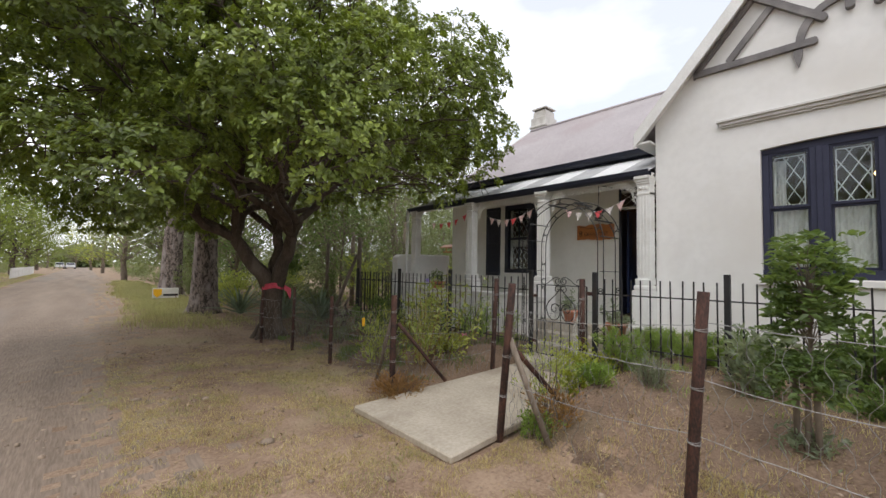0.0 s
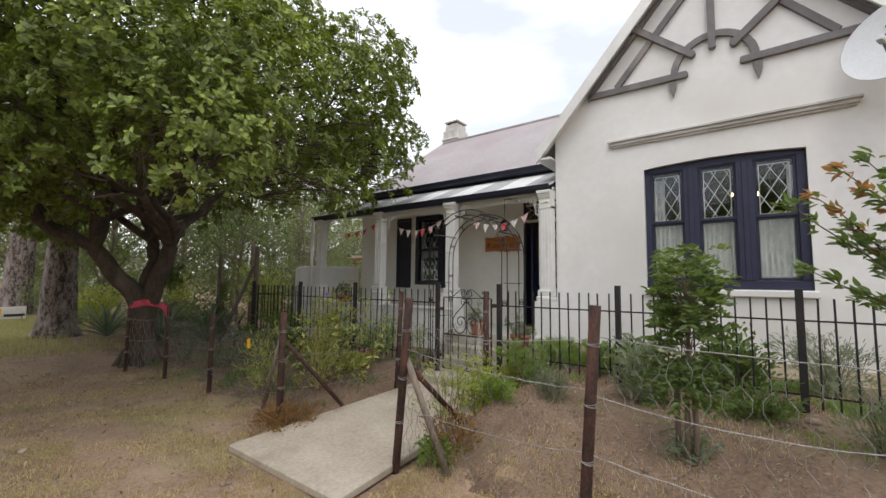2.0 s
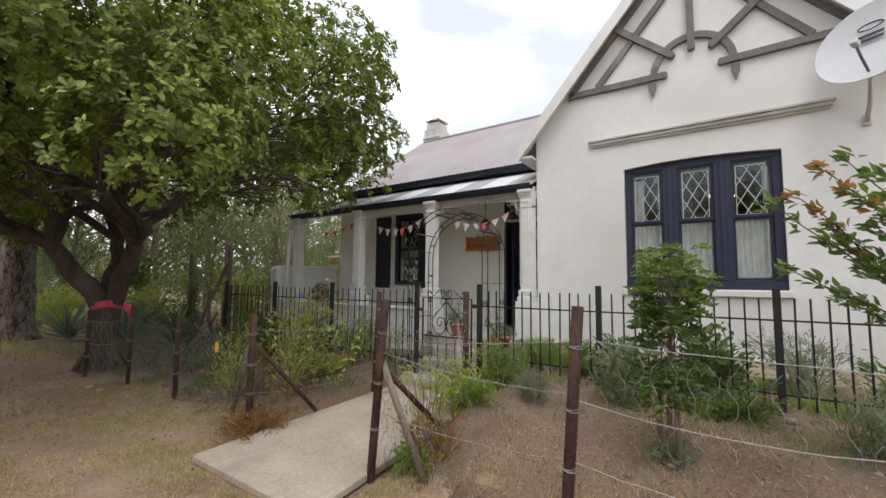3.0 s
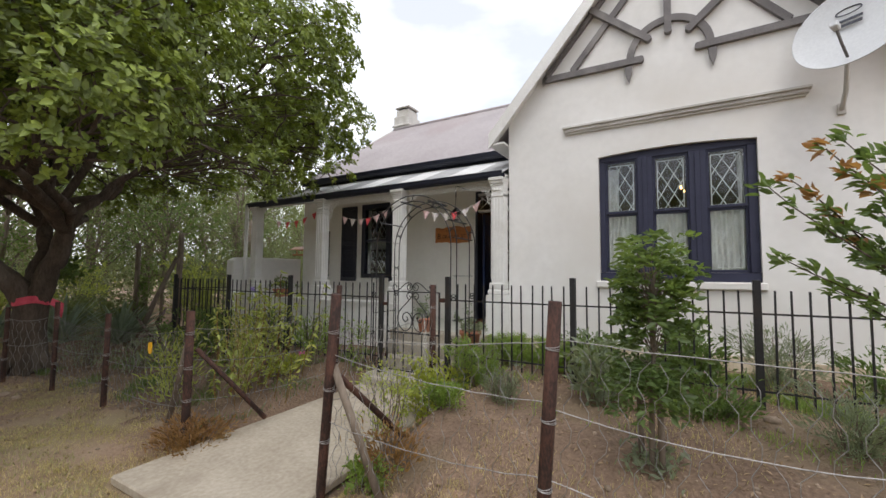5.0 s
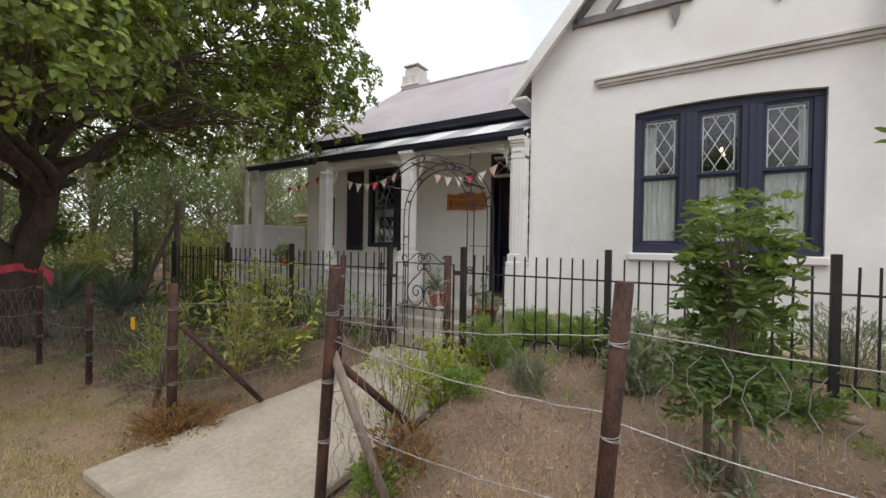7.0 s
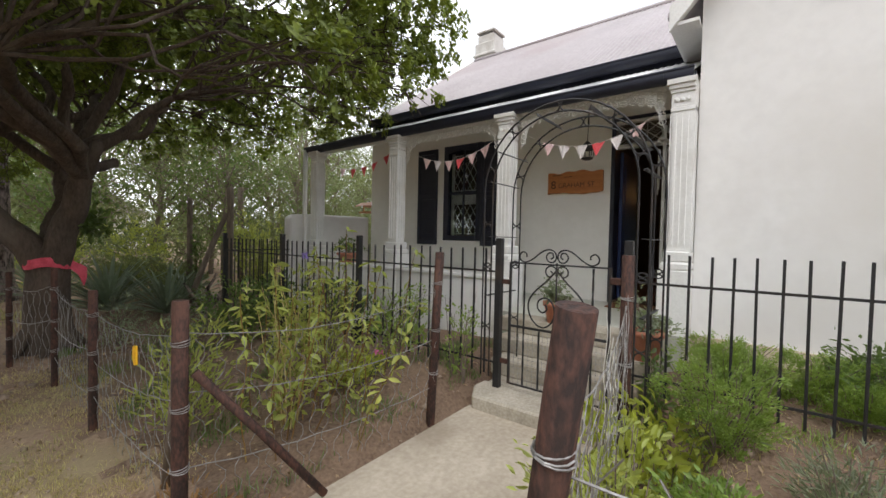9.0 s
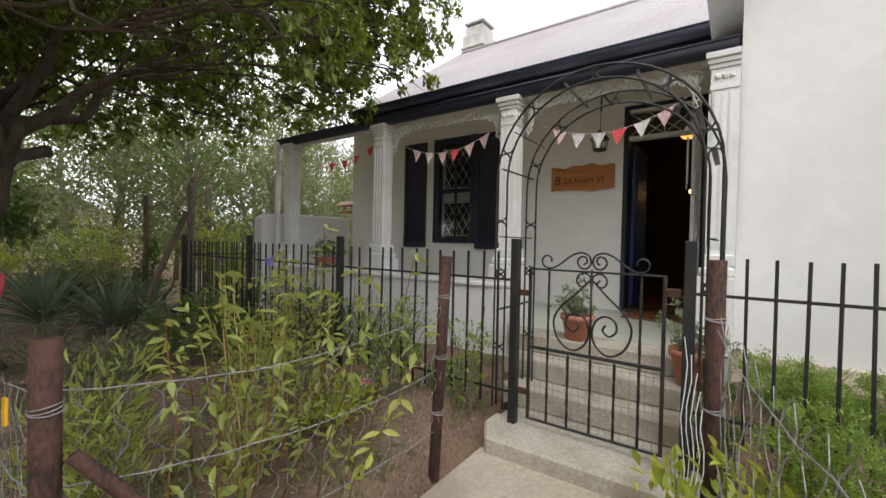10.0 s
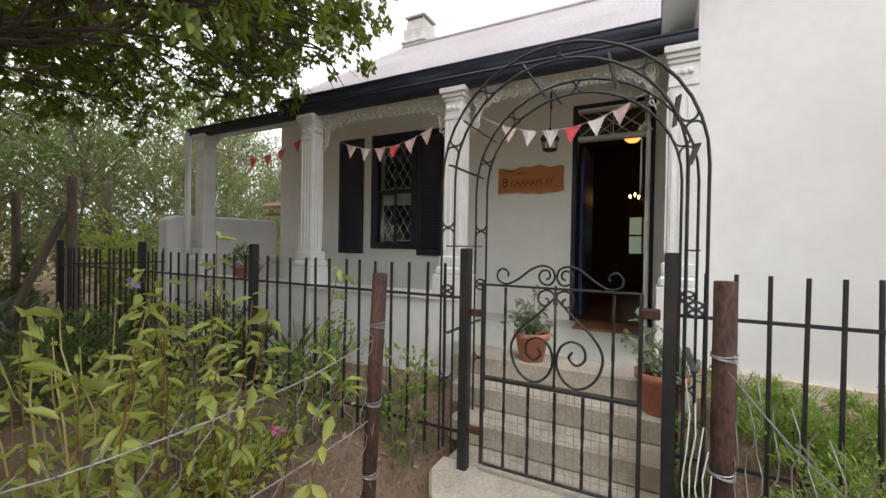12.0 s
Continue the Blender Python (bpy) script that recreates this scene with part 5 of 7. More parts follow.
def wires(name, a, b, fa, fb, sags, net=0.0, lab="sagging galvanised wire strands and netting"):
    """Strands between two posts at parts of their height, with hexagonal netting of the given cell."""
    w = thing(name, lab, "wire fence", "wire fencing", at=a[0])
    A0, A1, B0, B1 = a[0], a[1], b[0], b[1]

    def on(t, f, sag=0.0):
        p = A0.lerp(A1, f[0] if isinstance(f, tuple) else f).lerp(B0.lerp(B1, f[1] if isinstance(f, tuple) else f), t)
        p.z -= 4 * sag * t * (1 - t)
        return p
    L = (B0 - A0).length
    for k, (f1, f2, s) in enumerate(sags):
        n = 14
        pts = [on(i / n, (f1, f2), s) + Vector((0.008 * noise.noise((i * 0.9, k, f1 * 9)), 0.008 * noise.noise((i * 0.9, k + 5, 1)), 0.012 * noise.noise((i * 0.7, k + 9, 3)))) - A0 for i in range(n + 1)]
        part("strand", tube(bmesh.new(), pts, 0.0026, 4), WIRE, w)
    if net:
        vs, fs = [], []
        nz, nx = int(0.80 / net), int(L / net)
        side = (B0 - A0).normalized().cross(Vector((0, 0, 1))) * 0.02
        for i in range(nx + 1):
            strip = []
            for j in range(nz * 2 + 1):
                jj = j % 4
                o = 0.24 if jj in (0, 1) else -0.24
                o = o if i % 2 == 0 else -o
                t = min(1, max(0, (i + o) / nx))
                fz = 0.04 + 0.80 * j / (nz * 2)
                wob = Vector((0.02 * noise.noise((i * 0.5, j * 0.3, 1)), 0.02 * noise.noise((i * 0.5, j * 0.3, 4)), 0.02 * noise.noise((i * 0.5, j * 0.3, 7))))
                strip.append(on(t, fz, 0.07 * fz) + side + wob - A0)
            for p, q in zip(strip, strip[1:]):
                d = (q - p).normalized()
                u = d.cross(Vector((0.3, 0.9, 0.2))).normalized() * 0.0019
                v = d.cross(u)
                base = len(vs)
                for e in (p, q):
                    vs += [e + u, e - u * 0.5 + v * 0.87, e - u * 0.5 - v * 0.87]
                fs += [(base, base + 1, base + 4, base + 3), (base + 1, base + 2, base + 5, base + 4), (base + 2, base, base + 3, base + 5)]
        tagged(raw("netting", vs, fs, WIRE, w, "thin hexagonal wire netting"), kind="stuff")
    return w


wires("wire_fence", P_S, P_A, 0, 0, [(0.86, 0.86, 0.03), (0.66, 0.60, 0.10), (0.30, 0.34, 0.05)], 0.085)
wires("wire_fence", P_A, P_B, 0, 0, [(0.85, 0.80, 0.03), (0.62, 0.72, 0.04), (0.34, 0.40, 0.05)], 0.085)
wires("wire_fence", P_B, P_H, 0, 0, [(0.86, 0.80, 0.10), (0.5, 0.45, 0.10)], 0.07)
wires("wire_fence", P_C, P_G, 0, 0, [(0.87, 0.78, 0.10), (0.62, 0.50, 0.08), (0.30, 0.22, 0.06)], 0.08)
wires("wire_fence", P_C, P_D, 0, 0, [(0.86, 0.85, 0.06), (0.58, 0.5, 0.05), (0.25, 0.25, 0.05)], 0.08)
wires("wire_fence", P_D, P_E, 0, 0, [(0.86, 0.82, 0.06), (0.58, 0.5, 0.05), (0.25, 0.25, 0.05)], 0.08)
wires("wire_fence", P_E, P_F, 0, 0, [(0.86, 0.85, 0.06), (0.58, 0.5, 0.05)], 0.09)
tag = thing("yellow_tag", "small yellow plastic tag hung on the fence wire", "tag", at=(2.86, 4.86, 0.76))
bm = bmesh.new()
prism(bm, [(-0.03, 0.06), (0.03, 0.05), (0.035, -0.02), (0.01, -0.06), (-0.03, -0.05)], "x", -0.006, 0.006)
part("plate", bevelled(bm, 0.003), YELLOW, tag)

cw = thing("loose_wire", "pale loose wire ends hanging beside the rusty post", "wire", at=(4.54, 2.71, ground_z(4.54, 2.71)))
for k in range(5):
    o = 0.018 * (k - 2)
    part("wire_end", tube(bmesh.new(), [(o * 0.5, o + 0.01 * math.sin(j * 1.7 + k), 0.02 + (0.75 + 0.07 * k) * j / 9) for j in range(10)], 0.0024, 4), LACE, cw)


# ---- trees ----
def limb(bm, a, b, r0, r1, bend, n=8, seed=0):
    a, b = Vector(a), Vector(b)
    L = (b - a).length
    pts = []
    for i in range(n + 1):
        t = i / n
        p = a.lerp(b, t)
        p += Vector((noise.noise((t * 2.2, seed, 1)), noise.noise((t * 2.2, seed, 5)), noise.noise((t * 2.2, seed, 9)))) * bend * L * math.sin(math.pi * t)
        p.z += bend * L * 0.25 * math.sin(math.pi * t)
        pts.append(p)
    tube(bm, pts, r0, 10 if r0 > 0.06 else 5, r1, cap=False)
    return pts


def build_big_tree():
    base = Vector((2.98, 8.80, ground_z(2.98, 8.80)))
    t = thing("street_tree", "broad spreading green tree with a low forked trunk", "tree", at=base)
    rnd = random.Random(11)
    bm = bmesh.new()
    # trunk with a flared foot
    tube(bm, [(0, 0, -0.15), (0, 0, 0.05), (0.01, 0.0, 0.25), (0.0, 0.02, 0.6), (0.02, 0.0, 1.02)], 0.255, 16, 0.20, cap=False)
    for k in range(7):
        a = k * math.tau / 7
        limb(bm, (0.16 * math.cos(a), 0.16 * math.sin(a), 0.25), (0.38 * math.cos(a), 0.38 * math.sin(a), -0.05), 0.08, 0.035, 0.05, 4, k)
    mains = [((0.02, 0.0, 0.88), (-0.72, 0.10, 2.0), 0.165, 0.12), ((0.02, 0, 0.92), (0.27, -0.28, 2.1), 0.165, 0.12), ((0.02, 0.02, 0.95), (0.22, 0.42, 2.2), 0.14, 0.10)]
    ends = []
    for k, (a, b, r0, r1) in enumerate(mains):
        limb(bm, a, b, r0, r1, 0.12, 8, k + 20)
        for j in range(6):
            ang = rnd.uniform(0, math.tau)
            out = rnd.uniform(1.1, 2.3)
            lift = 0.0
            if math.cos(ang) - math.sin(ang) > 0.5:
                out, lift = out * 0.5, 0.8
            e = (b[0] * 1.3 + out * math.cos(ang), b[1] * 1.3 + out * math.sin(ang), b[2] + lift + rnd.uniform(0.3, 2.1))
            pts = limb(bm, b, e, r1 * 0.72, 0.045, 0.18, 8, k * 10 + j)
            ends += [pts[5], pts[8]]
    part("trunk", bm, BARK, t, "grey-brown forked trunk and limbs")
    # crown: boughs that swell out of one broad dome, each clad in leaf rosettes
    R, mid = 5.15, 3.15
    boughs = []
    while len(boughs) < 205:
        az, sn = rnd.uniform(0, math.tau), rnd.uniform(-0.10, 1.0)
        cs = math.sqrt(1 - sn * sn)
        rr = rnd.uniform(0.74, 0.90) if rnd.random() < 0.72 else rnd.uniform(0.25, 0.7)
        q = R * rr * (1 + 0.07 * noise.noise((math.cos(az) * 1.9, math.sin(az) * 1.9, sn * 2)))
        x, y = q * cs * math.cos(az) - 0.12, q * cs * math.sin(az)
        low = -0.45 * smooth(0.5, 4.0, -x) + 0.55 * smooth(0.5, 3.5, x) - 0.1
        z = mid + 0.93 * q * sn + low * (1 - smooth(0.1, 0.5, sn))
        if x - y > 6.2 and z < 5.5:
            continue
        boughs.append((Vector((x, y, z)), rnd.uniform(0.55, 0.95) if z > 4.0 or x < 0 else rnd.uniform(0.40, 0.68)))
    tips, outs = [], []
    for c, br in boughs:
        away = Vector((c.x, c.y, (c.z - mid) * 1.1 + 0.9)).normalized()
        n = int((200 if c.z > 4.0 or c.x < 0 else 95) * br * br)
        made = 0
        while made < n:
            d = Vector((rnd.gauss(0, 1), rnd.gauss(0, 1), rnd.gauss(0, 1))).normalized()
            if d.dot(away) < -0.15 and rnd.random() < 0.75:
                continue
            lump = 1 + 0.32 * noise.noise((c.x * 3 + d.x * 2.2, c.y * 3 + d.y * 2.2, c.z * 3 + d.z * 2.2))
            k = br * lump * (rnd.uniform(0.84, 1.02) if rnd.random() < 0.8 else rnd.uniform(0.3, 0.85))
            tips.append((c.x + d.x * k, c.y + d.y * k, c.z + d.z * k * 0.72))
            outs.append((d.x * 0.7 + away.x * 0.3, d.y * 0.7 + away.y * 0.3, d.z * 0.6 + 0.55))
            made += 1
    bm = bmesh.new()
    for k, (c, br) in enumerate(boughs):
        e = min(ends, key=lambda q: (c - q).length)
        line = limb(bm, e, c, 0.021, 0.010, 0.26, 7, k * 1.7 + 100)
        for m in range(9):
            d = Vector((rnd.gauss(0, 1), rnd.gauss(0, 1), rnd.gauss(0, 0.7))).normalized() * br * 0.85
            limb(bm, line[rnd.choice((5, 6, 7))], c + d, 0.010, 0.003, 0.14, 4, k * 9 + m)
    tagged(part("branchwork", bm, BARK, t, "thin dark branches"), kind="stuff")
    tips, outs = np.array(tips), np.array(outs)
    outs /= np.linalg.norm(outs, axis=1, keepdims=True)
    each = 16
    spin = RNG.normal(size=(len(tips) * each, 3))
    o = np.repeat(outs, each, 0)
    flat = spin - o * np.sum(spin * o, 1, keepdims=True)
    flat /= np.linalg.norm(flat, axis=1, keepdims=True)
    root = np.repeat(tips, each, 0) + flat * 0.012 + RNG.normal(size=flat.shape) * 0.022
    ob = leaves("crown", root, 0.070, LEAF_OAK, t, "dense mid-green leafy crown", up=0.2, width=0.58, ways=flat + o * 0.35, face=o)
    tagged(ob, kind="stuff")
    # low shoots on the trunk
    sh = [(0.42 + rnd.gauss(0, 0.12), 0.0 + rnd.gauss(0, 0.12), 1.55 + rnd.gauss(0, 0.13)) for _ in range(18)]
    tagged(leaves("trunk_shoot", clump(sh, 16, 0.12), 0.09, LEAF_DEEP, t, up=0.6, width=0.6), kind="stuff")
    # ribbon tied round the trunk
    rb = thing("ribbon", "faded pink ribbon tied round the tree trunk", "ribbon", at=(base.x + 0.01, base.y, base.z + 1.06))
    bm = bmesh.new()
    n = 28
    rows = [[bm.verts.new(((0.222 + 0.010 * math.sin(k * 2.2 + z * 30)) * math.cos(k * math.tau / n), (0.222 + 0.010 * math.sin(k * 2.2 + z * 30)) * math.sin(k * math.tau / n), z + 0.02 * math.sin(k * 0.7))) for k in range(n)] for z in (-0.055, -0.02, 0.02, 0.055)]
    for a, b in zip(rows, rows[1:]):
        for k in range(n):
            bm.faces.new((a[k], a[(k + 1) % n], b[(k + 1) % n], b[k]))
    part("band", bm, RIBBON, rb)
    for s in (0.0, 0.5):
        bm = bmesh.new()
        rows = [[bm.verts.new((0.17 + 0.14 * t + 0.02 * math.sin(t * 5 + q), -0.17 - 0.08 * t + 0.03 * q, -0.02 - 0.14 * t * (1 + s) + 0.05 * q - 0.05)) for q in range(4)] for t in [i / 6 for i in range(7)]]
        for a, b in zip(rows, rows[1:]):
            for q in range(3):
                bm.faces.new((a[q], a[q + 1], b[q + 1], b[q]))
        part("tail", bm, RIBBON, rb)


build_big_tree()


def build_tree(at, h, r, n, size, material, lab, trunk_r=0.16, bark=BARK, seed=0, low=0.35, each=26, name="garden_tree", lean=(0, 0), spread=1.0):
    """A tapered trunk, limbs and a crown of loose leaf clumps."""
    z = ground_z(at[0], at[1])
    t = thing(name, lab, "tree", at=(at[0], at[1], z))
    rnd = random.Random(seed)
    bm = bmesh.new()
    top = (lean[0], lean[1], h * 0.8)
    pts = limb(bm, (0, 0, -0.2), top, trunk_r, trunk_r * 0.25, 0.06, 12, seed)
    cl = []
    k = 0
    while len(cl) < n:
        az, s = rnd.uniform(0, math.tau), rnd.uniform(-1, 1)
        rr = rnd.uniform(0.3, 1.0) ** 0.6
        c = (math.cos(az) * math.sqrt(1 - s * s), math.sin(az) * math.sqrt(1 - s * s), s)
        q = 1 + 0.35 * noise.noise((c[0] * 1.7 + seed, c[1] * 1.7, c[2] * 1.7))
        p = (lean[0] * 0.8 + r * c[0] * rr * q, lean[1] * 0.8 + r * c[1] * rr * q, h * (low + 1) / 2 + h * (1 - low) / 2 * c[2] * rr * q)
        if noise.noise((p[0] * 0.8 + seed, p[1] * 0.8, p[2] * 0.8)) < -0.22:
            continue
        cl.append(p)
        if k % 3 == 0:
            i = min(11, max(3, int(p[2] / (h * 0.8) * 12) - 2))
            limb(bm, pts[i], p, trunk_r * 0.26, 0.008, 0.15, 5, seed + k)
        k += 1
    part("trunk", bm, bark, t, "rough tapered trunk with limbs")
    ob = leaves("crown", clump(cl, each, size * 4.2, 0.8), size, material, t, "loose uneven leafy crown", up=0.5, width=0.55)
    tagged(ob, kind="stuff")
    return t


# two old plated trunks on the verge
def build_old_trunk(at, r, h, seed, lab):
    z = ground_z(*at)
    t = thing("old_tree", lab, "tree", at=(at[0], at[1], z))
    n, rings, verts, faces = 40, 60, [], []
    for j in range(rings + 1):
        f = j / rings
        zz = -0.1 + h * f
        rad = r * (1 + 0.45 * math.exp(-max(0, zz) * 3.2) - 0.32 * f)
        for k in range(n):
            a = k * math.tau / n
            q = 1 + 0.07 * noise.noise((math.cos(a) * 5, math.sin(a) * 5, zz * 1.6 + seed)) + 0.05 * noise.noise((math.cos(a) * 12, math.sin(a) * 12, zz * 4 + seed))
            q += 0.12 * math.exp(-max(0, zz) * 2.5) * math.sin(a * 5 + seed)
            verts.append((rad * q * math.cos(a) + 0.1 * f * math.sin(seed), rad * q * math.sin(a), zz))
    for j in range(rings):
        for k in range(n):
            faces.append((j * n + k, j * n + (k + 1) % n, (j + 1) * n + (k + 1) % n, (j + 1) * n + k))
    raw("trunk", verts, faces, PINEBARK, t, "thick grey plated bark")
    rnd = random.Random(seed)
    bm = bmesh.new()
    cl = []
    for k in range(9):
        a = rnd.uniform(0, math.tau)
        e = (rnd.uniform(1.5, 3) * math.cos(a), rnd.uniform(1.5, 3) * math.sin(a), h + rnd.uniform(-0.6, 2.4))
        limb(bm, (0.1 * math.sin(seed), 0, h * 0.92), e, r * 0.32, 0.03, 0.15, 6, k + seed)
        cl += [(e[0] + rnd.gauss(0, 0.8), e[1] + rnd.gauss(0, 0.8), e[2] + rnd.gauss(0, 0.6)) for _ in range(16)]
    part("limbs", bm, PINEBARK, t)
    tagged(leaves("crown", clump(cl, 24, 0.5), 0.12, LEAF_BG, t, "sparse high crown"), kind="stuff")


build_old_trunk((2.78, 14.2), 0.36, 5.2, 3, "old tree with thick grey plated bark on the grassy verge")
build_old_trunk((2.95, 22.0), 0.44, 6.0, 8, "old leaning tree with grey plated bark on the verge")

# the thicket behind the end wall and beside the garden
spots = []
rs = random.Random(5)
k = 0
for row, (xa, xb, y, hh) in enumerate(((4.6, 13.0, 13.0, 4.2), (4.6, 18.0, 16.5, 7.0), (5.0, 26.0, 22.0, 9.5), (4.0, 34.0, 31.0, 11.0))):
    x = xa
    while x < xb:
        gap = (2.1, 2.0, 2.5, 3.4)[row]
        if not (row == 0 and x < 5.2):
            build_tree((x + rs.uniform(-0.4, 0.4), y + rs.uniform(-0.9, 0.9)), hh * rs.uniform(0.75, 1.2), (1.3, 1.6, 2.2, 3.0)[row] * rs.uniform(0.85, 1.15), (105, 120, 120, 110)[row], (0.085, 0.10, 0.13, 0.17)[row], (LEAF_BG, LEAF_DEEP, LEAF_BG)[k % 3] if row < 2 else LEAF_BG, ("slender green thicket tree behind the garden", "taller leafy tree behind the garden", "tall grey-green tree in the distance", "distant tree over the garden")[row], (0.05, 0.09, 0.14, 0.2)[row], GREYWOOD, 40 + k, (0.12, 0.16, 0.18, 0.12)[row], (24, 34, 40, 40)[row])
        x += gap * rs.uniform(0.8, 1.2)
        k += 1

# trees along the street
for i, (x, y, h, r) in enumerate(((-7.6, 24, 6.0, 2.8), (-7.0, 31, 6.5, 3.0), (-6.9, 40, 8.5, 3.3), (-6.0, 50, 9.5, 3.6), (-5.8, 63, 10.5, 3.9), (-5.9, 80, 11, 4.4), (-6.5, 104, 12, 5.0), (-11, 28, 7, 3.2), (-12, 42, 8, 3.6))):
    build_tree((x, y), h, r, 150, 0.17, LEAF_OAK, "dark leafy street tree on the far verge", 0.28, BARK, 200 + i, 0.10, 48, "roadside_tree")
for i, (x, y) in enumerate(((-15, -16), (-16.5, -8), (-15.2, -1), (-16.8, 5), (-15.6, 12), (-13.8, 18), (-19, 0), (-20, 12))):
    build_tree((x, y), 7.6, 3.6, 150, 0.22, LEAF_OAK, "leafy tree across the street", 0.28, BARK, 260 + i, 0.08, 38, "roadside_tree")
for i, (x, y, h, r, m) in enumerate(((4.2, 33, 8.0, 2.6, LEAF_BG), (2.6, 44, 9.0, 3.4, LEAF_BG), (6.5, 40, 8.5, 3.0, LEAF_BG), (3.4, 60, 10, 4.5, LEAF_BG), (2.0, 78, 9, 4, LEAF_LIME), (1.0, 110, 10, 6, LEAF_BG), (-2, 150, 9, 7, LEAF_BG), (-7, 140, 10, 7, LEAF_OAK), (5, 27, 5, 1.6, LEAF_BG))):
    build_tree((x, y), h, r, 90, 0.20, m, "pale grey-green tree along the street", 0.24, GREYWOOD, 300 + i, 0.12, 34, "roadside_tree")


# ---- shrubs and garden plants ----
def build_shrub(name, at, h, r, n, size, material, lab, each=16, stems=9, seed=0, flat=0.9, width=0.4, up=0.3, upright=0.0, stem_mat=None, leafy_from=0.15, cat="shrub"):
    z = ground_z(at[0], at[1])
    s = thing(name, lab, cat, "garden plants", at=(at[0], at[1], z))
    rnd = random.Random(seed)
    bm = bmesh.new()
    pts = []
    for k in range(stems):
        a = rnd.uniform(0, math.tau)
        out = r * rnd.uniform(0.25, 1.0) * (1 - 0.5 * upright)
        tip = (out * math.cos(a), out * math.sin(a), h * rnd.uniform(0.65, 1.0))
        line = limb(bm, (0.05 * math.cos(a), 0.05 * math.sin(a), -0.03), tip, 0.006 if h > 0.7 else 0.004, 0.002, 0.12, 7, seed * 3 + k)
        for q in range(max(1, n // stems)):
            f = rnd.uniform(leafy_from, 1.0)
            c = line[min(7, int(f * 7))].lerp(line[min(7, int(f * 7) + 1)], rnd.random())
            w = r * 0.22 * (1 - 0.5 * upright)
            pts.append((c.x + rnd.gauss(0, w), c.y + rnd.gauss(0, w), max(0.02, c.z + rnd.gauss(0, h * 0.05))))
    tagged(part("stem", bm, stem_mat or GREYWOOD, s, "thin branching stems"), kind="stuff")
    ways = np.repeat(np.array([(p[0] / r, p[1] / r, 0.6) for p in pts]), each, 0)
    ob = leaves("foliage", clump(pts, each, max(size * 1.3, r * 0.12), flat), size, material, s, "", up=up, width=width, ways=ways)
    tagged(ob, kind="stuff")
    return s


build_shrub("lime_shrub", (3.70, 4.62), 1.20, 0.34, 80, 0.062, LEAF_WEED, "tall lime-green shrub behind the wire fence", 4, 12, 1, width=0.34, upright=0.4, stem_mat=GRASS)
build_shrub("lime_shrub", (4.35, 5.15), 1.12, 0.32, 70, 0.062, LEAF_WEED, "tall lime-green shrub in the bare bed", 4, 11, 2, width=0.34, upright=0.4)
build_shrub("willowy_shrub", (3.18, 5.05), 0.85, 0.28, 60, 0.080, LEAF_WEED, "yellowing willowy shrub against the wire", 10, 12, 3, width=0.2, upright=0.3)
build_shrub("lime_shrub", (3.62, 2.48), 0.86, 0.30, 70, 0.045, LEAF_WEED, "slender lime-green young shrub beside the path", 9, 14, 4, width=0.34, upright=0.2, leafy_from=0.35)
build_shrub("leafy_weed", (4.30, 2.56), 0.62, 0.20, 40, 0.075, LEAF_LIME, "leafy yellow-green weed beside the path", 9, 9, 5, width=0.4)
for k, (x, y, h, r) in enumerate(((4.80, 2.20, 0.50, 0.30), (5.62, 2.20, 0.30, 0.32), (5.85, 1.78, 0.30, 0.36), (5.60, 1.55, 0.26, 0.32), (6.10, 2.25, 0.28, 0.32), (6.15, 1.28, 0.30, 0.34))):
    build_shrub("feathery_bush", (x, y), h, r, 130, 0.023, LEAF_FERN, "fresh green feathery bush by the railings", 52, 20, 6 + 40 * k, width=0.34)
build_shrub("low_bush", (3.98, 2.16), 0.20, 0.19, 70, 0.035, LEAF_FERN, "low round green bush on bare soil", 20, 14, 8)
build_shrub("lavender_bush", (4.33, 1.74), 0.30, 0.20, 80, 0.045, LEAF_GREY, "grey-green lavender bush on bare soil", 18, 22, 9, width=0.14, upright=0.2)
build_shrub("lavender_bush", (4.45, -0.60), 0.36, 0.34, 90, 0.055, LEAF_GREY, "grey-green lavender bush near the fence corner", 18, 22, 10, width=0.14)
build_shrub("grey_bush", (4.75, 0.98), 0.55, 0.28, 70, 0.085, LEAF_GREY, "grey-green leafy bush beside the young tree", 11, 12, 11, width=0.42)
build_shrub("green_bush", (5.60, 0.22), 0.60, 0.32, 80, 0.075, LEAF_DEEP, "green bush behind the railings", 14, 12, 12, width=0.45)
build_shrub("lavender_bush", (5.75, -0.45), 0.60, 0.45, 120, 0.055, LEAF_GREY, "grey rosemary-like bush behind the railings", 18, 22, 13, width=0.16)
build_shrub("green_bush", (5.95, 1.35), 0.38, 0.36, 110, 0.05, LEAF_DEEP, "low green bush at the wall's foot", 16, 12, 14, width=0.4)
build_shrub("green_bush", (5.75, -1.25), 0.42, 0.42, 90, 0.06, LEAF_DEEP, "low green bush behind the railings", 14, 12, 15, width=0.3)
build_shrub("low_bush", (4.75, 0.10), 0.26, 0.28, 60, 0.05, LEAF_DEEP, "low dark green bush under the railings", 14, 12, 16, width=0.4)
build_shrub("rusty_bush", (2.82, 3.98), 0.24, 0.27, 80, 0.05, LEAF_DRY, "low rusty-brown heathy bush at the path's edge", 18, 16, 17, width=0.25)
build_shrub("rusty_bush", (3.15, 2.06), 0.30, 0.24, 50, 0.05, LEAF_DRY, "dry brown low bush at the post's foot", 14, 14, 18, width=0.25)
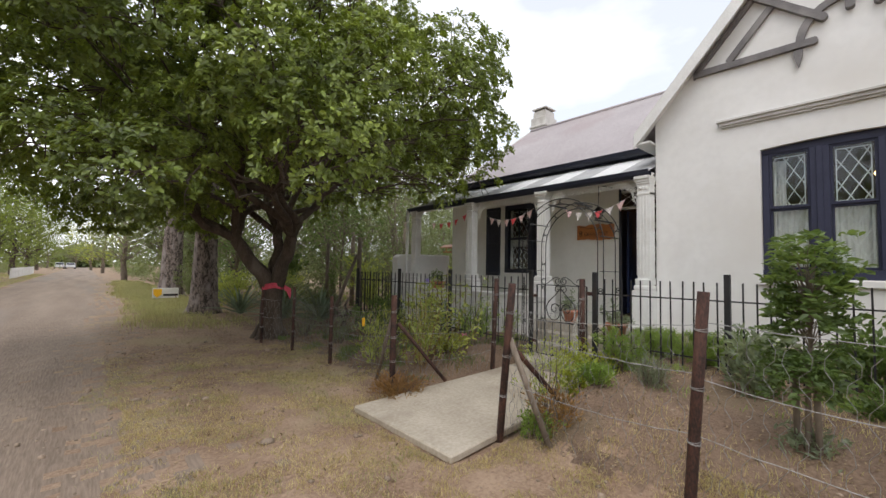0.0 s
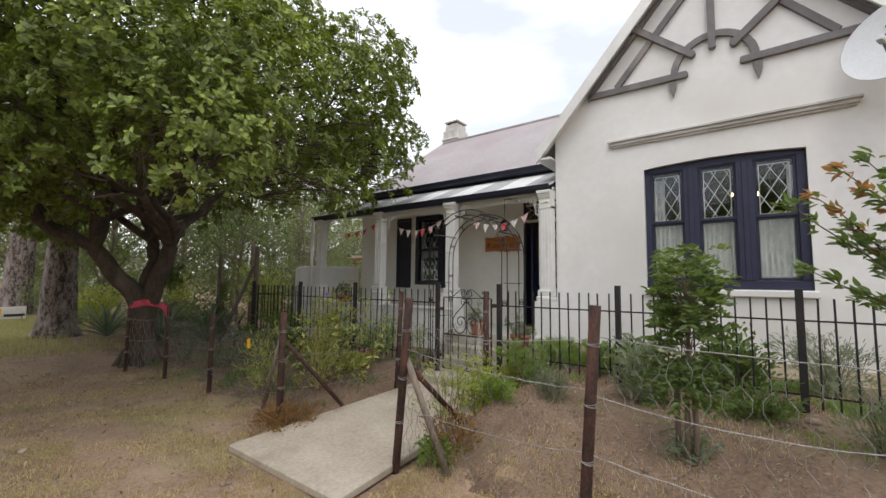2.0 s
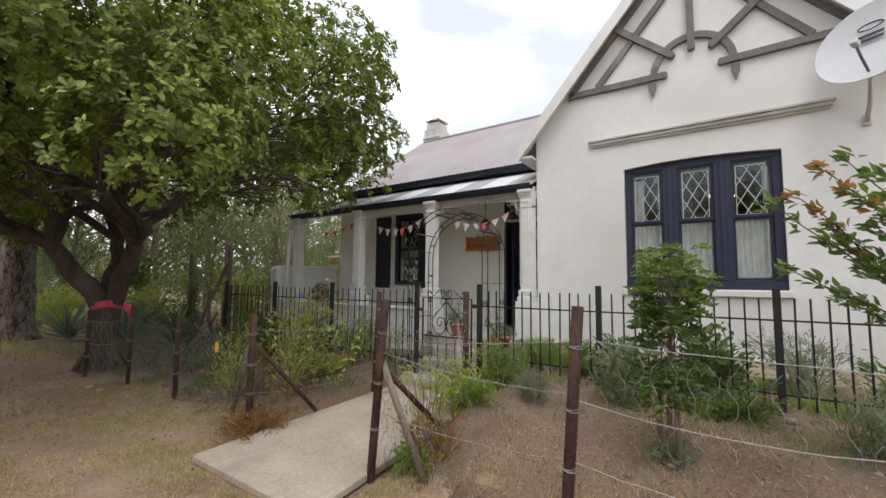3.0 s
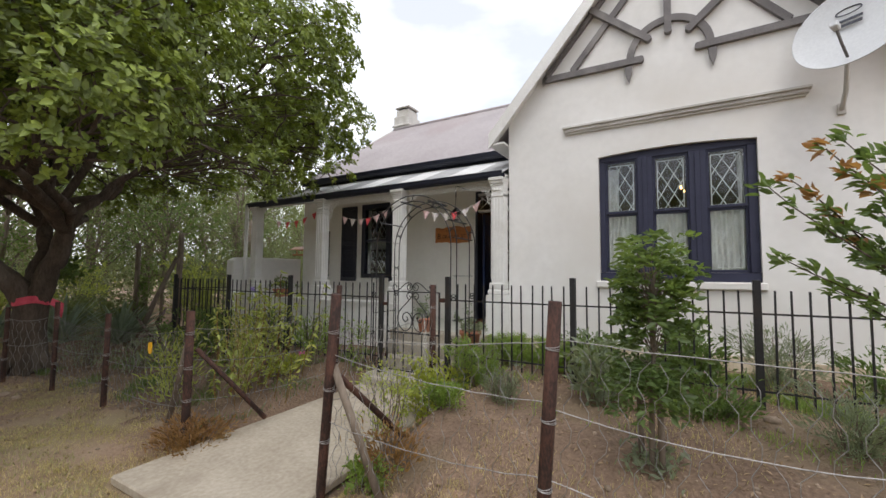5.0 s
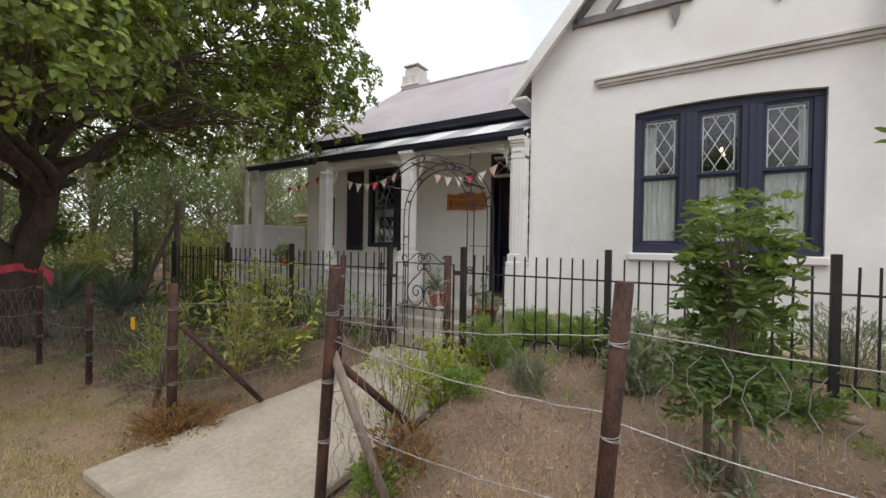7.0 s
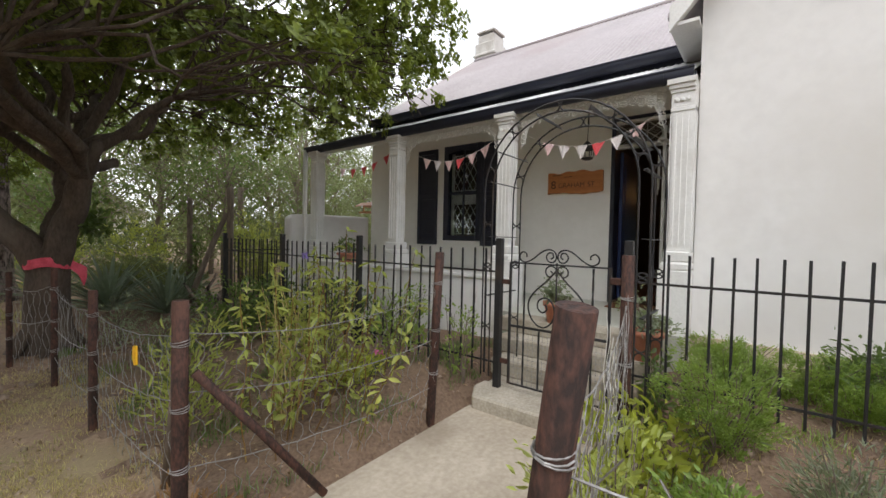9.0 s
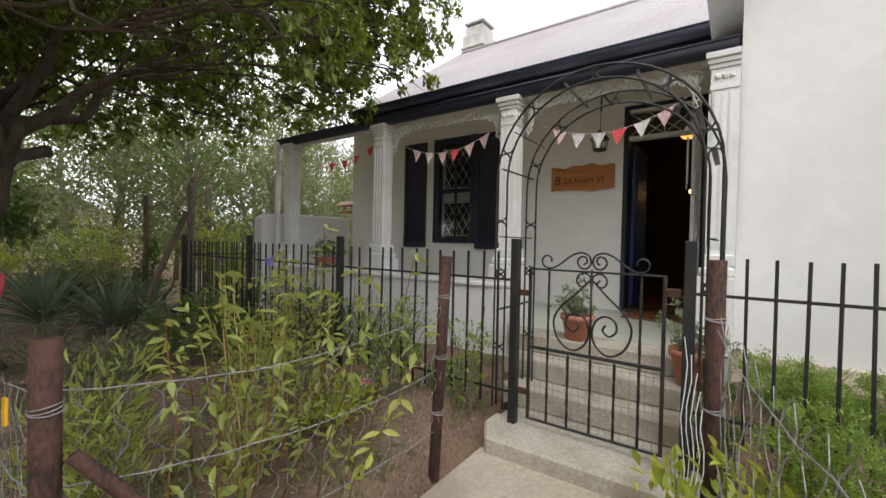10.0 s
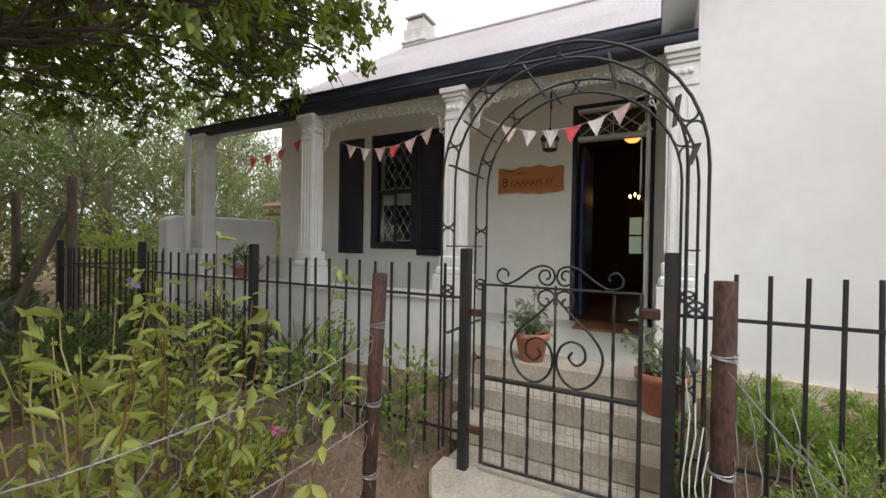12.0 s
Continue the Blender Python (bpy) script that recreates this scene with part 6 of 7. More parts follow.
build_shrub("low_bush", (2.98, 2.18), 0.20, 0.16, 40, 0.04, LEAF_FERN, "small green tuft at the post's foot", 14, 10, 19)
build_shrub("grey_shrub", (3.72, 7.25), 0.66, 0.50, 110, 0.05, LEAF_GREY, "dry grey twiggy shrub behind the wire", 9, 26, 20, width=0.22)
build_shrub("grey_shrub", (3.55, 8.4), 0.6, 0.45, 90, 0.05, LEAF_GREY, "dry grey twiggy shrub near the tree", 9, 24, 21, width=0.22)
build_shrub("ivy", (5.52, 11.22), 1.75, 0.16, 90, 0.05, LEAF_DEEP, "dark ivy climbing an old timber post", 9, 8, 95, width=0.6, upright=0.7, cat="climber")
build_shrub("rose_bush", (4.85, 4.75), 0.85, 0.34, 80, 0.040, LEAF_FERN, "rose bush against the railings", 6, 12, 22, width=0.55)
build_shrub("rose_bush", (5.05, 4.15), 0.80, 0.22, 60, 0.034, LEAF_FERN, "thin climbing rose at the gate post", 6, 9, 23, width=0.55, upright=0.5)
build_shrub("green_bush", (5.5, 5.3), 0.62, 0.40, 120, 0.045, LEAF_FERN, "leafy green bush behind the railings", 8, 16, 24, width=0.45)
build_shrub("green_bush", (5.7, 6.6), 0.75, 0.45, 120, 0.06, LEAF_DEEP, "leafy green bush before the dwarf wall", 13, 14, 25, width=0.45)
build_shrub("green_bush", (4.7, 6.1), 0.60, 0.45, 120, 0.045, LEAF_WEED, "leafy green bush in front of the railings", 7, 14, 26, width=0.45)
build_shrub("green_bush", (4.6, 7.4), 0.8, 0.55, 130, 0.06, LEAF_DEEP, "dark bush by the railings' corner", 13, 14, 27, width=0.45)
build_shrub("green_bush", (5.6, 8.2), 0.8, 0.5, 120, 0.06, LEAF_DEEP, "dark bush inside the railings' corner", 13, 14, 28, width=0.45)
build_shrub("low_bush", (4.35, 4.75), 0.26, 0.30, 70, 0.045, LEAF_LIME, "low yellow-green ground cover", 12, 12, 29)
build_shrub("rose_bush", (5.45, 2.62), 0.75, 0.16, 40, 0.05, LEAF_DEEP, "thin climber at the arch's foot", 9, 8, 30, width=0.5, upright=0.6)
build_shrub("leafy_weed", (4.52, 2.74), 0.62, 0.10, 16, 0.075, LEAF_LIME, "yellow-green leafy shoot at the rusty post", 5, 5, 31, width=0.45, upright=0.5)
build_shrub("leafy_weed", (4.62, 2.42), 0.55, 0.22, 50, 0.075, LEAF_LIME, "yellow-green leafy weed beside the rusty post", 7, 9, 32, width=0.4)
for i, (x, y, h, r) in enumerate(((5.2, 11.4, 0.9, 0.6), (7.0, 11.4, 2.0, 0.9), (8.6, 11.0, 2.3, 1.0), (10.2, 11.2, 2.6, 1.1), (5.6, 15.0, 1.7, 0.9), (4.6, 12.6, 0.9, 0.7), (11.9, 11.5, 2.4, 1.1), (3.9, 15.5, 1.3, 0.9), (4.4, 18.5, 1.6, 1.1), (3.8, 21, 1.4, 1.0))):
    build_shrub("thicket_bush", (x, y), h, r, 130, 0.085, (LEAF_BG, LEAF_WEED, LEAF_BG)[i % 3], "tangled green thicket bush beyond the railings", 16, 14, 60 + i, width=0.45)


def build_tall_weeds(at, n, seed, hmax, lab):
    """Upright stems with pairs of pointed leaves."""
    z = ground_z(*at)
    s = thing("tall_weed", lab, "plant", "garden plants", at=(at[0], at[1], z))
    rnd = random.Random(seed)
    bm = bmesh.new()
    cs, ws = [], []
    for k in range(n):
        x, y = rnd.gauss(0, 0.20), rnd.gauss(0, 0.20)
        h = hmax * rnd.uniform(0.6, 1.0)
        line = limb(bm, (x, y, -0.02), (x + rnd.gauss(0.06, 0.16), y + rnd.gauss(-0.10, 0.18), h), 0.0045, 0.002, 0.05, 10, seed + k)
        for i in range(2, 11):
            for q in range(3):
                a = rnd.uniform(0, math.tau)
                cs.append(line[i] + Vector((0, 0, rnd.uniform(-0.03, 0.03))))
                ws.append((math.cos(a), math.sin(a), 0.1))
    tagged(part("stem", bm, LEAF_DRY, s, "straw-coloured stems"), kind="stuff")
    leaves("foliage", cs, 0.085, LEAF_WEED, s, "pointed light green leaves", up=0.8, width=0.36, ways=ws, droop=0.45)


build_tall_weeds((3.72, 4.40), 9, 1, 1.32, "tall light green leafy weeds beside the wire fence")
build_tall_weeds((4.05, 4.62), 8, 3, 1.40, "tall light green leafy weeds with straw stems")
build_tall_weeds((3.50, 4.75), 6, 2, 1.15, "tall light green leafy weeds by the strainer post")
fl = thing("purple_flower", "small purple flower on a tall stem", "flower", at=(3.95, 4.85, ground_z(3.95, 4.85)))
part("stem", tube(bmesh.new(), [(0, 0, 0), (0.02, 0, 0.6), (0, 0.01, 1.16)], 0.003, 5), LEAF_DEEP, fl)
PETAL = leaf_mat("violet_petals", (0.22, 0.16, 0.55), (0.38, 0.3, 0.75))
leaves("petals", [(0, 0.01, 1.16)] * 12, 0.035, PETAL, fl, up=0.3, width=0.7)
pf = thing("pink_flower", "small pink flowers near the ground", "flower", at=(4.55, 4.62, ground_z(4.55, 4.62)))
part("stem", tube(bmesh.new(), [(0, 0, 0), (0, 0.02, 0.14), (0, 0, 0.24)], 0.003, 5), LEAF_DEEP, pf)
PINKPETAL = leaf_mat("pink_petals", (0.6, 0.10, 0.30), (0.75, 0.2, 0.42))
leaves("petals", [(0, 0, 0.24)] * 10, 0.03, PINKPETAL, pf, up=0.8, width=0.7)
leaves("petals", [(0.02, 0.09, 0.23)] * 10, 0.03, PINKPETAL, pf, up=0.8, width=0.7)


def build_young_tree():
    at = (3.70, 0.50)
    z = ground_z(*at)
    t = thing("young_tree", "young leafy tree tied to wooden stakes in the yard", "tree", at=(at[0], at[1], z))
    rnd = random.Random(4)
    bm = bmesh.new()
    stem = limb(bm, (0, 0, -0.05), (-0.03, -0.02, 1.16), 0.022, 0.007, 0.03, 20, 2)
    old, fresh = [], []
    for k in range(290):
        f = 0.36 + 0.64 * rnd.random() ** 0.85
        a = rnd.uniform(0, math.tau)
        o = stem[min(20, int(f * 20))]
        reach = 0.23 * (1 - 0.3 * f) * (0.75 + 0.35 * math.sin(k * 0.37)) * rnd.uniform(0.45, 1.0)
        rise = 0.10 + 0.16 * f if f > 0.6 else rnd.uniform(-0.02, 0.10)
        twig = o + Vector((reach * math.cos(a), reach * math.sin(a), rise * rnd.uniform(0.2, 1.4)))
        if k % 2 == 0:
            limb(bm, o, twig, 0.004, 0.002, 0.08, 4, k)
        # a pinnate leaf arching from the twig
        d = Vector((math.cos(a + rnd.gauss(0, 0.5)), math.sin(a + rnd.gauss(0, 0.5)), rnd.uniform(0.1, 0.7) if f > 0.62 else rnd.uniform(-0.35, 0.35))).normalized()
        side = d.cross(Vector((0, 0, 1))).normalized()
        ln = rnd.uniform(0.09, 0.15)
        for i in range(6):
            u = (i + 1) / 6
            c = twig + d * ln * u + Vector((0, 0, -0.05 * u * u))
            for sd in (1, -1):
                w = side * sd * 0.9 + d * 0.55
                (fresh if f > 0.72 and rnd.random() < 0.7 else old).append((c, w))
    part("trunk", bm, GREYWOOD, t, "thin grey stem")
    leaves("foliage", [q[0] for q in old], 0.062, LEAF_DEEP, t, "glossy pointed leaflets", up=0.35, width=0.40, ways=[q[1] for q in old])
    leaves("new_foliage", [q[0] for q in fresh], 0.060, LEAF_SAP, t, "fresh light green leaflets at the top", up=0.35, width=0.38, ways=[q[1] for q in fresh])
    for k, (dx, dy) in enumerate(((0.05, 0.06), (-0.04, -0.06))):
        s = thing("wooden_stake", "weathered wooden stake beside the young tree", "stake", "tree stakes", at=(at[0] + dx, at[1] + dy, z))
        part("stake", tube(bmesh.new(), [(0, 0, -0.1), (0.01, 0.01, 0.55)], 0.019, 8), GREYWOOD, s)
    tuft = [(rnd.gauss(0, 0.08), rnd.gauss(0, 0.08), abs(rnd.gauss(0.05, 0.03))) for _ in range(40)]
    tagged(leaves("basal_shoot", clump(tuft, 6, 0.05), 0.06, LEAF_GREY, t, up=0.4, width=0.3), kind="stuff")


build_young_tree()


def build_bronze_shrub():
    at = (3.72, -1.45)
    z = ground_z(*at)
    t = thing("bronze_tipped_shrub", "shrub with green leaves and bronze-red new tips", "shrub", "garden plants", at=(at[0], at[1], z))
    rnd = random.Random(9)
    bm = bmesh.new()
    cs, ws, red = [], [], []
    tips = [(-0.05, 1.34, 1.68), (0.0, 1.26, 1.26), (-0.1, 1.10, 1.84), (0.1, 1.05, 1.52), (0.2, 0.95, 1.95), (-0.3, 0.75, 1.5), (0.3, 1.0, 1.1), (-0.2, 0.2, 1.8), (0.3, -0.3, 1.6), (-0.3, 0.6, 1.2), (0.15, 1.20, 1.74), (-0.1, 0.95, 1.65), (0.05, 1.0, 1.38), (0.0, 0.85, 1.78), (0.1, 0.9, 1.25), (-0.05, 0.9, 1.5)]
    for k, tip in enumerate(tips):
        line = limb(bm, (0, 0, 0.3 if k else -0.05), tip, 0.012, 0.003, 0.10, 12, k + 3)
        for i in range(4, 13):
            for q in range(15):
                a = rnd.uniform(0, math.tau)
                c = line[i] + Vector((rnd.gauss(0, 0.022), rnd.gauss(0, 0.022), rnd.gauss(0, 0.022)))
                w = (0.5 * math.cos(a) + tip[0] * 0.4, 0.5 * math.sin(a) + tip[1] * 0.6, 0.45)
                if i > 8 and k in (2, 10) and q < 10:
                    red.append((c, w))
                else:
                    cs.append(c)
                    ws.append(w)
    tagged(part("stem", bm, BARK, t, "brown branching stems"), kind="stuff")
    leaves("foliage", cs, 0.072, LEAF_DEEP, t, "pointed green leaves", up=0.6, width=0.40, ways=ws)
    leaves("new_leaves", [r[0] for r in red], 0.075, LEAF_RED, t, "bronze-red young leaves", up=0.6, width=0.42, ways=[r[1] for r in red])


build_bronze_shrub()


def build_agave(at, n, ln, seed, material, lab, name="agave"):
    z = ground_z(*at)
    t = thing(name, lab, "plant", "rosette plants", at=(at[0], at[1], z))
    rnd = random.Random(seed)
    for k in range(n):
        a = k * 2.399 + rnd.uniform(-0.2, 0.2)
        el = radians(18 + 62 * (k / n)) + rnd.uniform(-0.1, 0.1)
        L = ln * rnd.uniform(0.8, 1.1)
        bm = bmesh.new()
        rows = []
        for i in range(6):
            f = i / 5
            w = L * 0.034 * (1 - f ** 2.2) * (0.75 + f)
            out = L * f * math.cos(el - 0.25 * f)
            zz = L * f * math.sin(el - 0.25 * f)
            c, s = math.cos(a), math.sin(a)
            rows.append([bm.verts.new((c * out - s * q * w, s * out + c * q * w, zz + abs(q) * w * 0.55 + 0.05)) for q in (-1, 0, 1)])
        for r0, r1 in zip(rows, rows[1:]):
            for q in range(2):
                bm.faces.new((r0[q], r0[q + 1], r1[q + 1], r1[q]))
        bmesh.ops.solidify(bm, geom=bm.faces[:], thickness=0.008)
        part("blade", bm, material, t)


for i, (x, y, n, ln) in enumerate(((4.0, 10.9, 34, 1.15), (3.5, 12.9, 30, 1.0), (4.55, 9.9, 34, 1.0), (5.05, 10.5, 30, 0.9), (4.3, 12.4, 28, 0.9), (3.6, 16.5, 26, 0.9))):
    build_agave((x, y), int(n * 1.5), ln, 70 + i, AGAVE, "blue-green spiky agave rosette under the trees")
build_agave((5.62, 5.75), 16, 0.62, 90, LEAF_DEEP, "dark strap-leaved plant behind the railings", "strap_plant")


# ---- poles, dead wood, far things ----
def pole(at, h, r, lean, lab):
    z = ground_z(*at)
    p = thing("timber_post", lab, "post", "old garden posts", at=(at[0], at[1], z))
    part("post", tube(bmesh.new(), [(0, 0, -0.1), (lean[0] * 0.5, lean[1] * 0.5, h * 0.5), (lean[0], lean[1], h)], r, 10, r * 0.85), GREYWOOD, p)


pole((5.37, 9.42), 2.24, 0.062, (0.01, 0.0), "weathered timber post beside the railings' corner")
pole((7.5, 13.6), 2.75, 0.09, (0, 0.03), "tall weathered timber post beyond the railings")
pole((4.72, 9.75), 1.80, 0.05, (0.60, -0.33), "slanting weathered timber brace against the post")
pole((5.40, 11.30), 2.14, 0.06, (0.0, 0.0), "weathered timber post among the bushes")
pole((9.0, 12.4), 3.2, 0.10, (0.0, 0.0), "dark timber post seen past the end wall")
dw = thing("dead_branch", "grey twisted dead branches lying by the railings", "dead wood", at=(4.9, 9.3, ground_z(4.9, 9.3)))
for k, (a, b) in enumerate((((0, 0, 0), (0.25, 0.1, 0.75)), ((-0.35, 0, 0.05), (0.35, 0.15, 0.3)), ((0.1, 0.1, 0.0), (-0.2, 0.25, 0.6)), ((0.2, 0, 0.3), (0.5, 0.1, 0.55)))):
    bm = bmesh.new()
    limb(bm, a, b, 0.055, 0.02, 0.25, 8, k + 77)
    part("branch", bm, PINEBARK, dw)
sg = thing("verge_sign", "low white and yellow sign board on the verge", "sign", at=(2.5, 19.6, ground_z(2.5, 19.6)))
m = pose(0, 0, 0, 0, 0, 8)
part("board", bevelled(box(bmesh.new(), (-0.45, -0.012, 0.12), (0.45, 0.012, 0.52), m), 0.004), TRIMW, sg)
part("emblem", prism(bmesh.new(), [(-0.42, 0.48), (-0.14, 0.48), (-0.14, 0.28), (-0.28, 0.14), (-0.42, 0.28)], "y", -0.05, -0.075), YELLOW, sg, "yellow shield emblem")
part("band", box(bmesh.new(), (-0.08, -0.022, 0.2), (0.42, -0.016, 0.28), m), NAVYD, sg, "dark unreadable line")
for x in (-0.35, 0.35):
    part("stake", tube(bmesh.new(), [(x, 0.02, -0.1), (x, 0.02, 0.3)], 0.012, 6), RUST, sg)


def build_far_house(at, w, d, h, lab):
    z = ground_z(*at)
    f = thing("far_house", lab, "house", at=(at[0], at[1], z))
    part("wall", box(bmesh.new(), (-w / 2, -d / 2, 0), (w / 2, d / 2, h)), WHITE, f)
    bm = bmesh.new()
    prism(bm, [(-w / 2 - 0.3, h), (w / 2 + 0.3, h), (0, h + w * 0.3)], "y", -d / 2 - 0.3, d / 2 + 0.3)
    part("roof", bm, ROOF, f)
    for k in range(4):
        y = -d / 2 + d * (k + 0.5) / 4
        part("window", box(bmesh.new(), (w / 2 - 0.02, y - 0.5, 0.9), (w / 2 + 0.02, y + 0.5, 2.1)), NAVYD, f)
        part("window", box(bmesh.new(), (-w / 2 + (w * (k + 0.5) / 4) - 0.4, -d / 2 - 0.02, 0.9), (-w / 2 + (w * (k + 0.5) / 4) + 0.4, -d / 2 + 0.02, 2.1)), NAVYD, f)


build_far_house((-16, 52), 8, 14, 2.6, "low white house across the street behind trees")
build_far_house((9.5, 46), 7, 8, 2.8, "white house seen between the trees up the street")
wf = thing("white_fence", "low white paling fence across the street", "fence", at=(-4.7, 58, 0))
for k in range(60):
    part("pale", box(bmesh.new(), (-0.02, 0.35 * k - 8, 0), (0.02, 0.35 * k - 7.75, 0.9)), TRIMW, wf)
for zz in (0.25, 0.7):
    part("rail", box(bmesh.new(), (0.021, -8, zz), (0.05, 13, zz + 0.07)), TRIMW, wf)
for i, (x, y) in enumerate(((-2.5, 130), (-4.5, 133))):
    c = thing("parked_car", "white car parked far along the street", "car", "far cars", at=(x, y, 0))
    part("body", bbox((-0.85, -2.0, 0.35), (0.85, 2.0, 0.9), 0.1), DISH, c)
    part("cabin", bbox((-0.75, -1.1, 0.9), (0.75, 1.2, 1.42), 0.15), DISH, c)
    part("windscreen", box(bmesh.new(), (-0.65, -1.115, 0.98), (0.65, -1.105, 1.32)), NAVYD, c)
    for wx in (-0.8, 0.8):
        for wy in (-1.3, 1.3):
            part("wheel", tube(bmesh.new(), [(wx - 0.1, wy, 0.32), (wx + 0.1, wy, 0.32)], 0.32, 14), NAVYD, c)


# ---- grass, fallen leaves, stones ----
def blades(name, spots, h, material, label, w=0.006, lean=0.6, category="grass"):
    n = len(spots)
    p = np.array(spots, float)
    a = RNG.uniform(0, math.tau, n)
    out = np.stack([np.cos(a), np.sin(a), np.zeros(n)], 1) * (RNG.uniform(0, lean, n) * h)[:, None]
    hh = h * RNG.uniform(0.4, 1.2, (n, 1))
    side = np.stack([-np.sin(a), np.cos(a), np.zeros(n)], 1) * w * 0.5
    up = np.array([[0, 0, 1.0]])
    v = np.stack([p - side, p + side, p + out * 0.4 + up * hh * 0.6 + side * 0.7, p + out * 0.4 + up * hh * 0.6 - side * 0.7, p + out + up * hh], 1).reshape(-1, 3)
    i = np.arange(n)[:, None] * 5
    f = np.concatenate([np.concatenate([i, i + 1, i + 2], 1), np.concatenate([i, i + 2, i + 3], 1), np.concatenate([i + 3, i + 2, i + 4], 1)], 0)
    return tagged(raw(name, v, f, material), label, category, kind="stuff")


def on_path(x, y):
    return 2.2 < x < 5.3 and 2.38 < y < 3.98 or x > 6.3


def scatter(n, xa, xb, ya, yb, keep, rnd):
    out = []
    while len(out) < n:
        x, y = rnd.uniform(xa, xb), rnd.uniform(ya, yb)
        if not on_path(x, y) and keep(x, y, rnd):
            out.append((x, y, ground_z(x, y) - 0.004))
    return out


gr = random.Random(21)
blades("dry_grass", scatter(64000, 0.0, 3.2, 0.4, 8.5, lambda x, y, r: x > road_edge(y) - 0.1 and noise.noise((x * 1.5, y * 1.5, 3)) + 0.5 * noise.noise((x * 6, y * 6, 8)) > r.uniform(-0.28, 0.42) and r.random() < 1.25 - 0.13 * y, gr), 0.030, GRASS, "short dry trodden grass on the verge", 0.004, 1.6)
blades("green_grass", scatter(8000, 0.0, 3.0, 0.2, 7.0, lambda x, y, r: x > road_edge(y) - 0.3 and noise.noise((x * 1.7, y * 1.7, 83)) > r.uniform(0.08, 0.4), gr), 0.034, VERGE, "patches of greener trodden grass on the verge", 0.005, 1.4)
blades("yard_grass", scatter(4500, 2.8, 6.3, -2.5, 2.3, lambda x, y, r: noise.noise((x * 1.1, y * 1.1, 13)) > r.uniform(0.0, 0.5), gr), 0.045, GRASS, "sparse dry grass on the bare yard", 0.004, 1.4)
blades("yard_weeds", scatter(12000, 4.0, 6.5, -2.8, 2.4, lambda x, y, r: r.random() < smooth(4.0, 5.4, x) and noise.noise((x * 1.6, y * 1.6, 33)) > r.uniform(0.05, 0.5), gr), 0.07, LEAF_FERN, "short green weeds along the railings", 0.006, 1.1)
blades("bed_weeds", scatter(6000, 3.0, 6.2, 4.1, 9.0, lambda x, y, r: noise.noise((x * 1.6, y * 1.6, 43)) > r.uniform(0.1, 0.5), gr), 0.08, LEAF_DEEP, "short green weeds in the flower bed", 0.007, 1.1)
blades("verge_grass", scatter(42000, 0.6, 3.4, 10.0, 42.0, lambda x, y, r: r.random() < smooth(0.1, 1.1, x - road_edge(y)) * smooth(10, 15, y) and noise.noise((x * 0.8, y * 0.5, 53)) + 0.4 * noise.noise((x * 3, y * 3, 3)) > r.uniform(-0.6, 0.3), gr), 0.17, VERGE, "yellow-green uncut grass on the verge", 0.012, 0.9)
blades("far_verge_grass", scatter(20000, -9.5, -3.5, 8.0, 70.0, lambda x, y, r: noise.noise((x * 0.5, y * 0.35, 63)) > r.uniform(-0.5, 0.3), gr), 0.16, VERGE, "yellow-green grass along the far side of the street", 0.014, 0.9)
lt = scatter(6000, 0.3, 6.2, 1.0, 13.0, lambda x, y, r: r.random() < math.exp(-((x - 2.6) ** 2 + (y - 8.5) ** 2) / 22) + 0.06 and x > road_edge(y) - 0.5, gr)
tagged(leaves("leaf_litter", np.array(lt) + np.array([0, 0, 0.012]), 0.036, LITTER, up=2.5, width=0.5), "dry fallen leaves under the tree", "leaves", kind="stuff")
lt = scatter(2600, 2.9, 6.2, -2.0, 2.3, lambda x, y, r: True, gr)
tagged(leaves("yard_litter", np.array(lt) + np.array([0, 0, 0.010]), 0.032, LITTER, up=2.5, width=0.4), "dry fallen leaves on the yard", "leaves", kind="stuff")


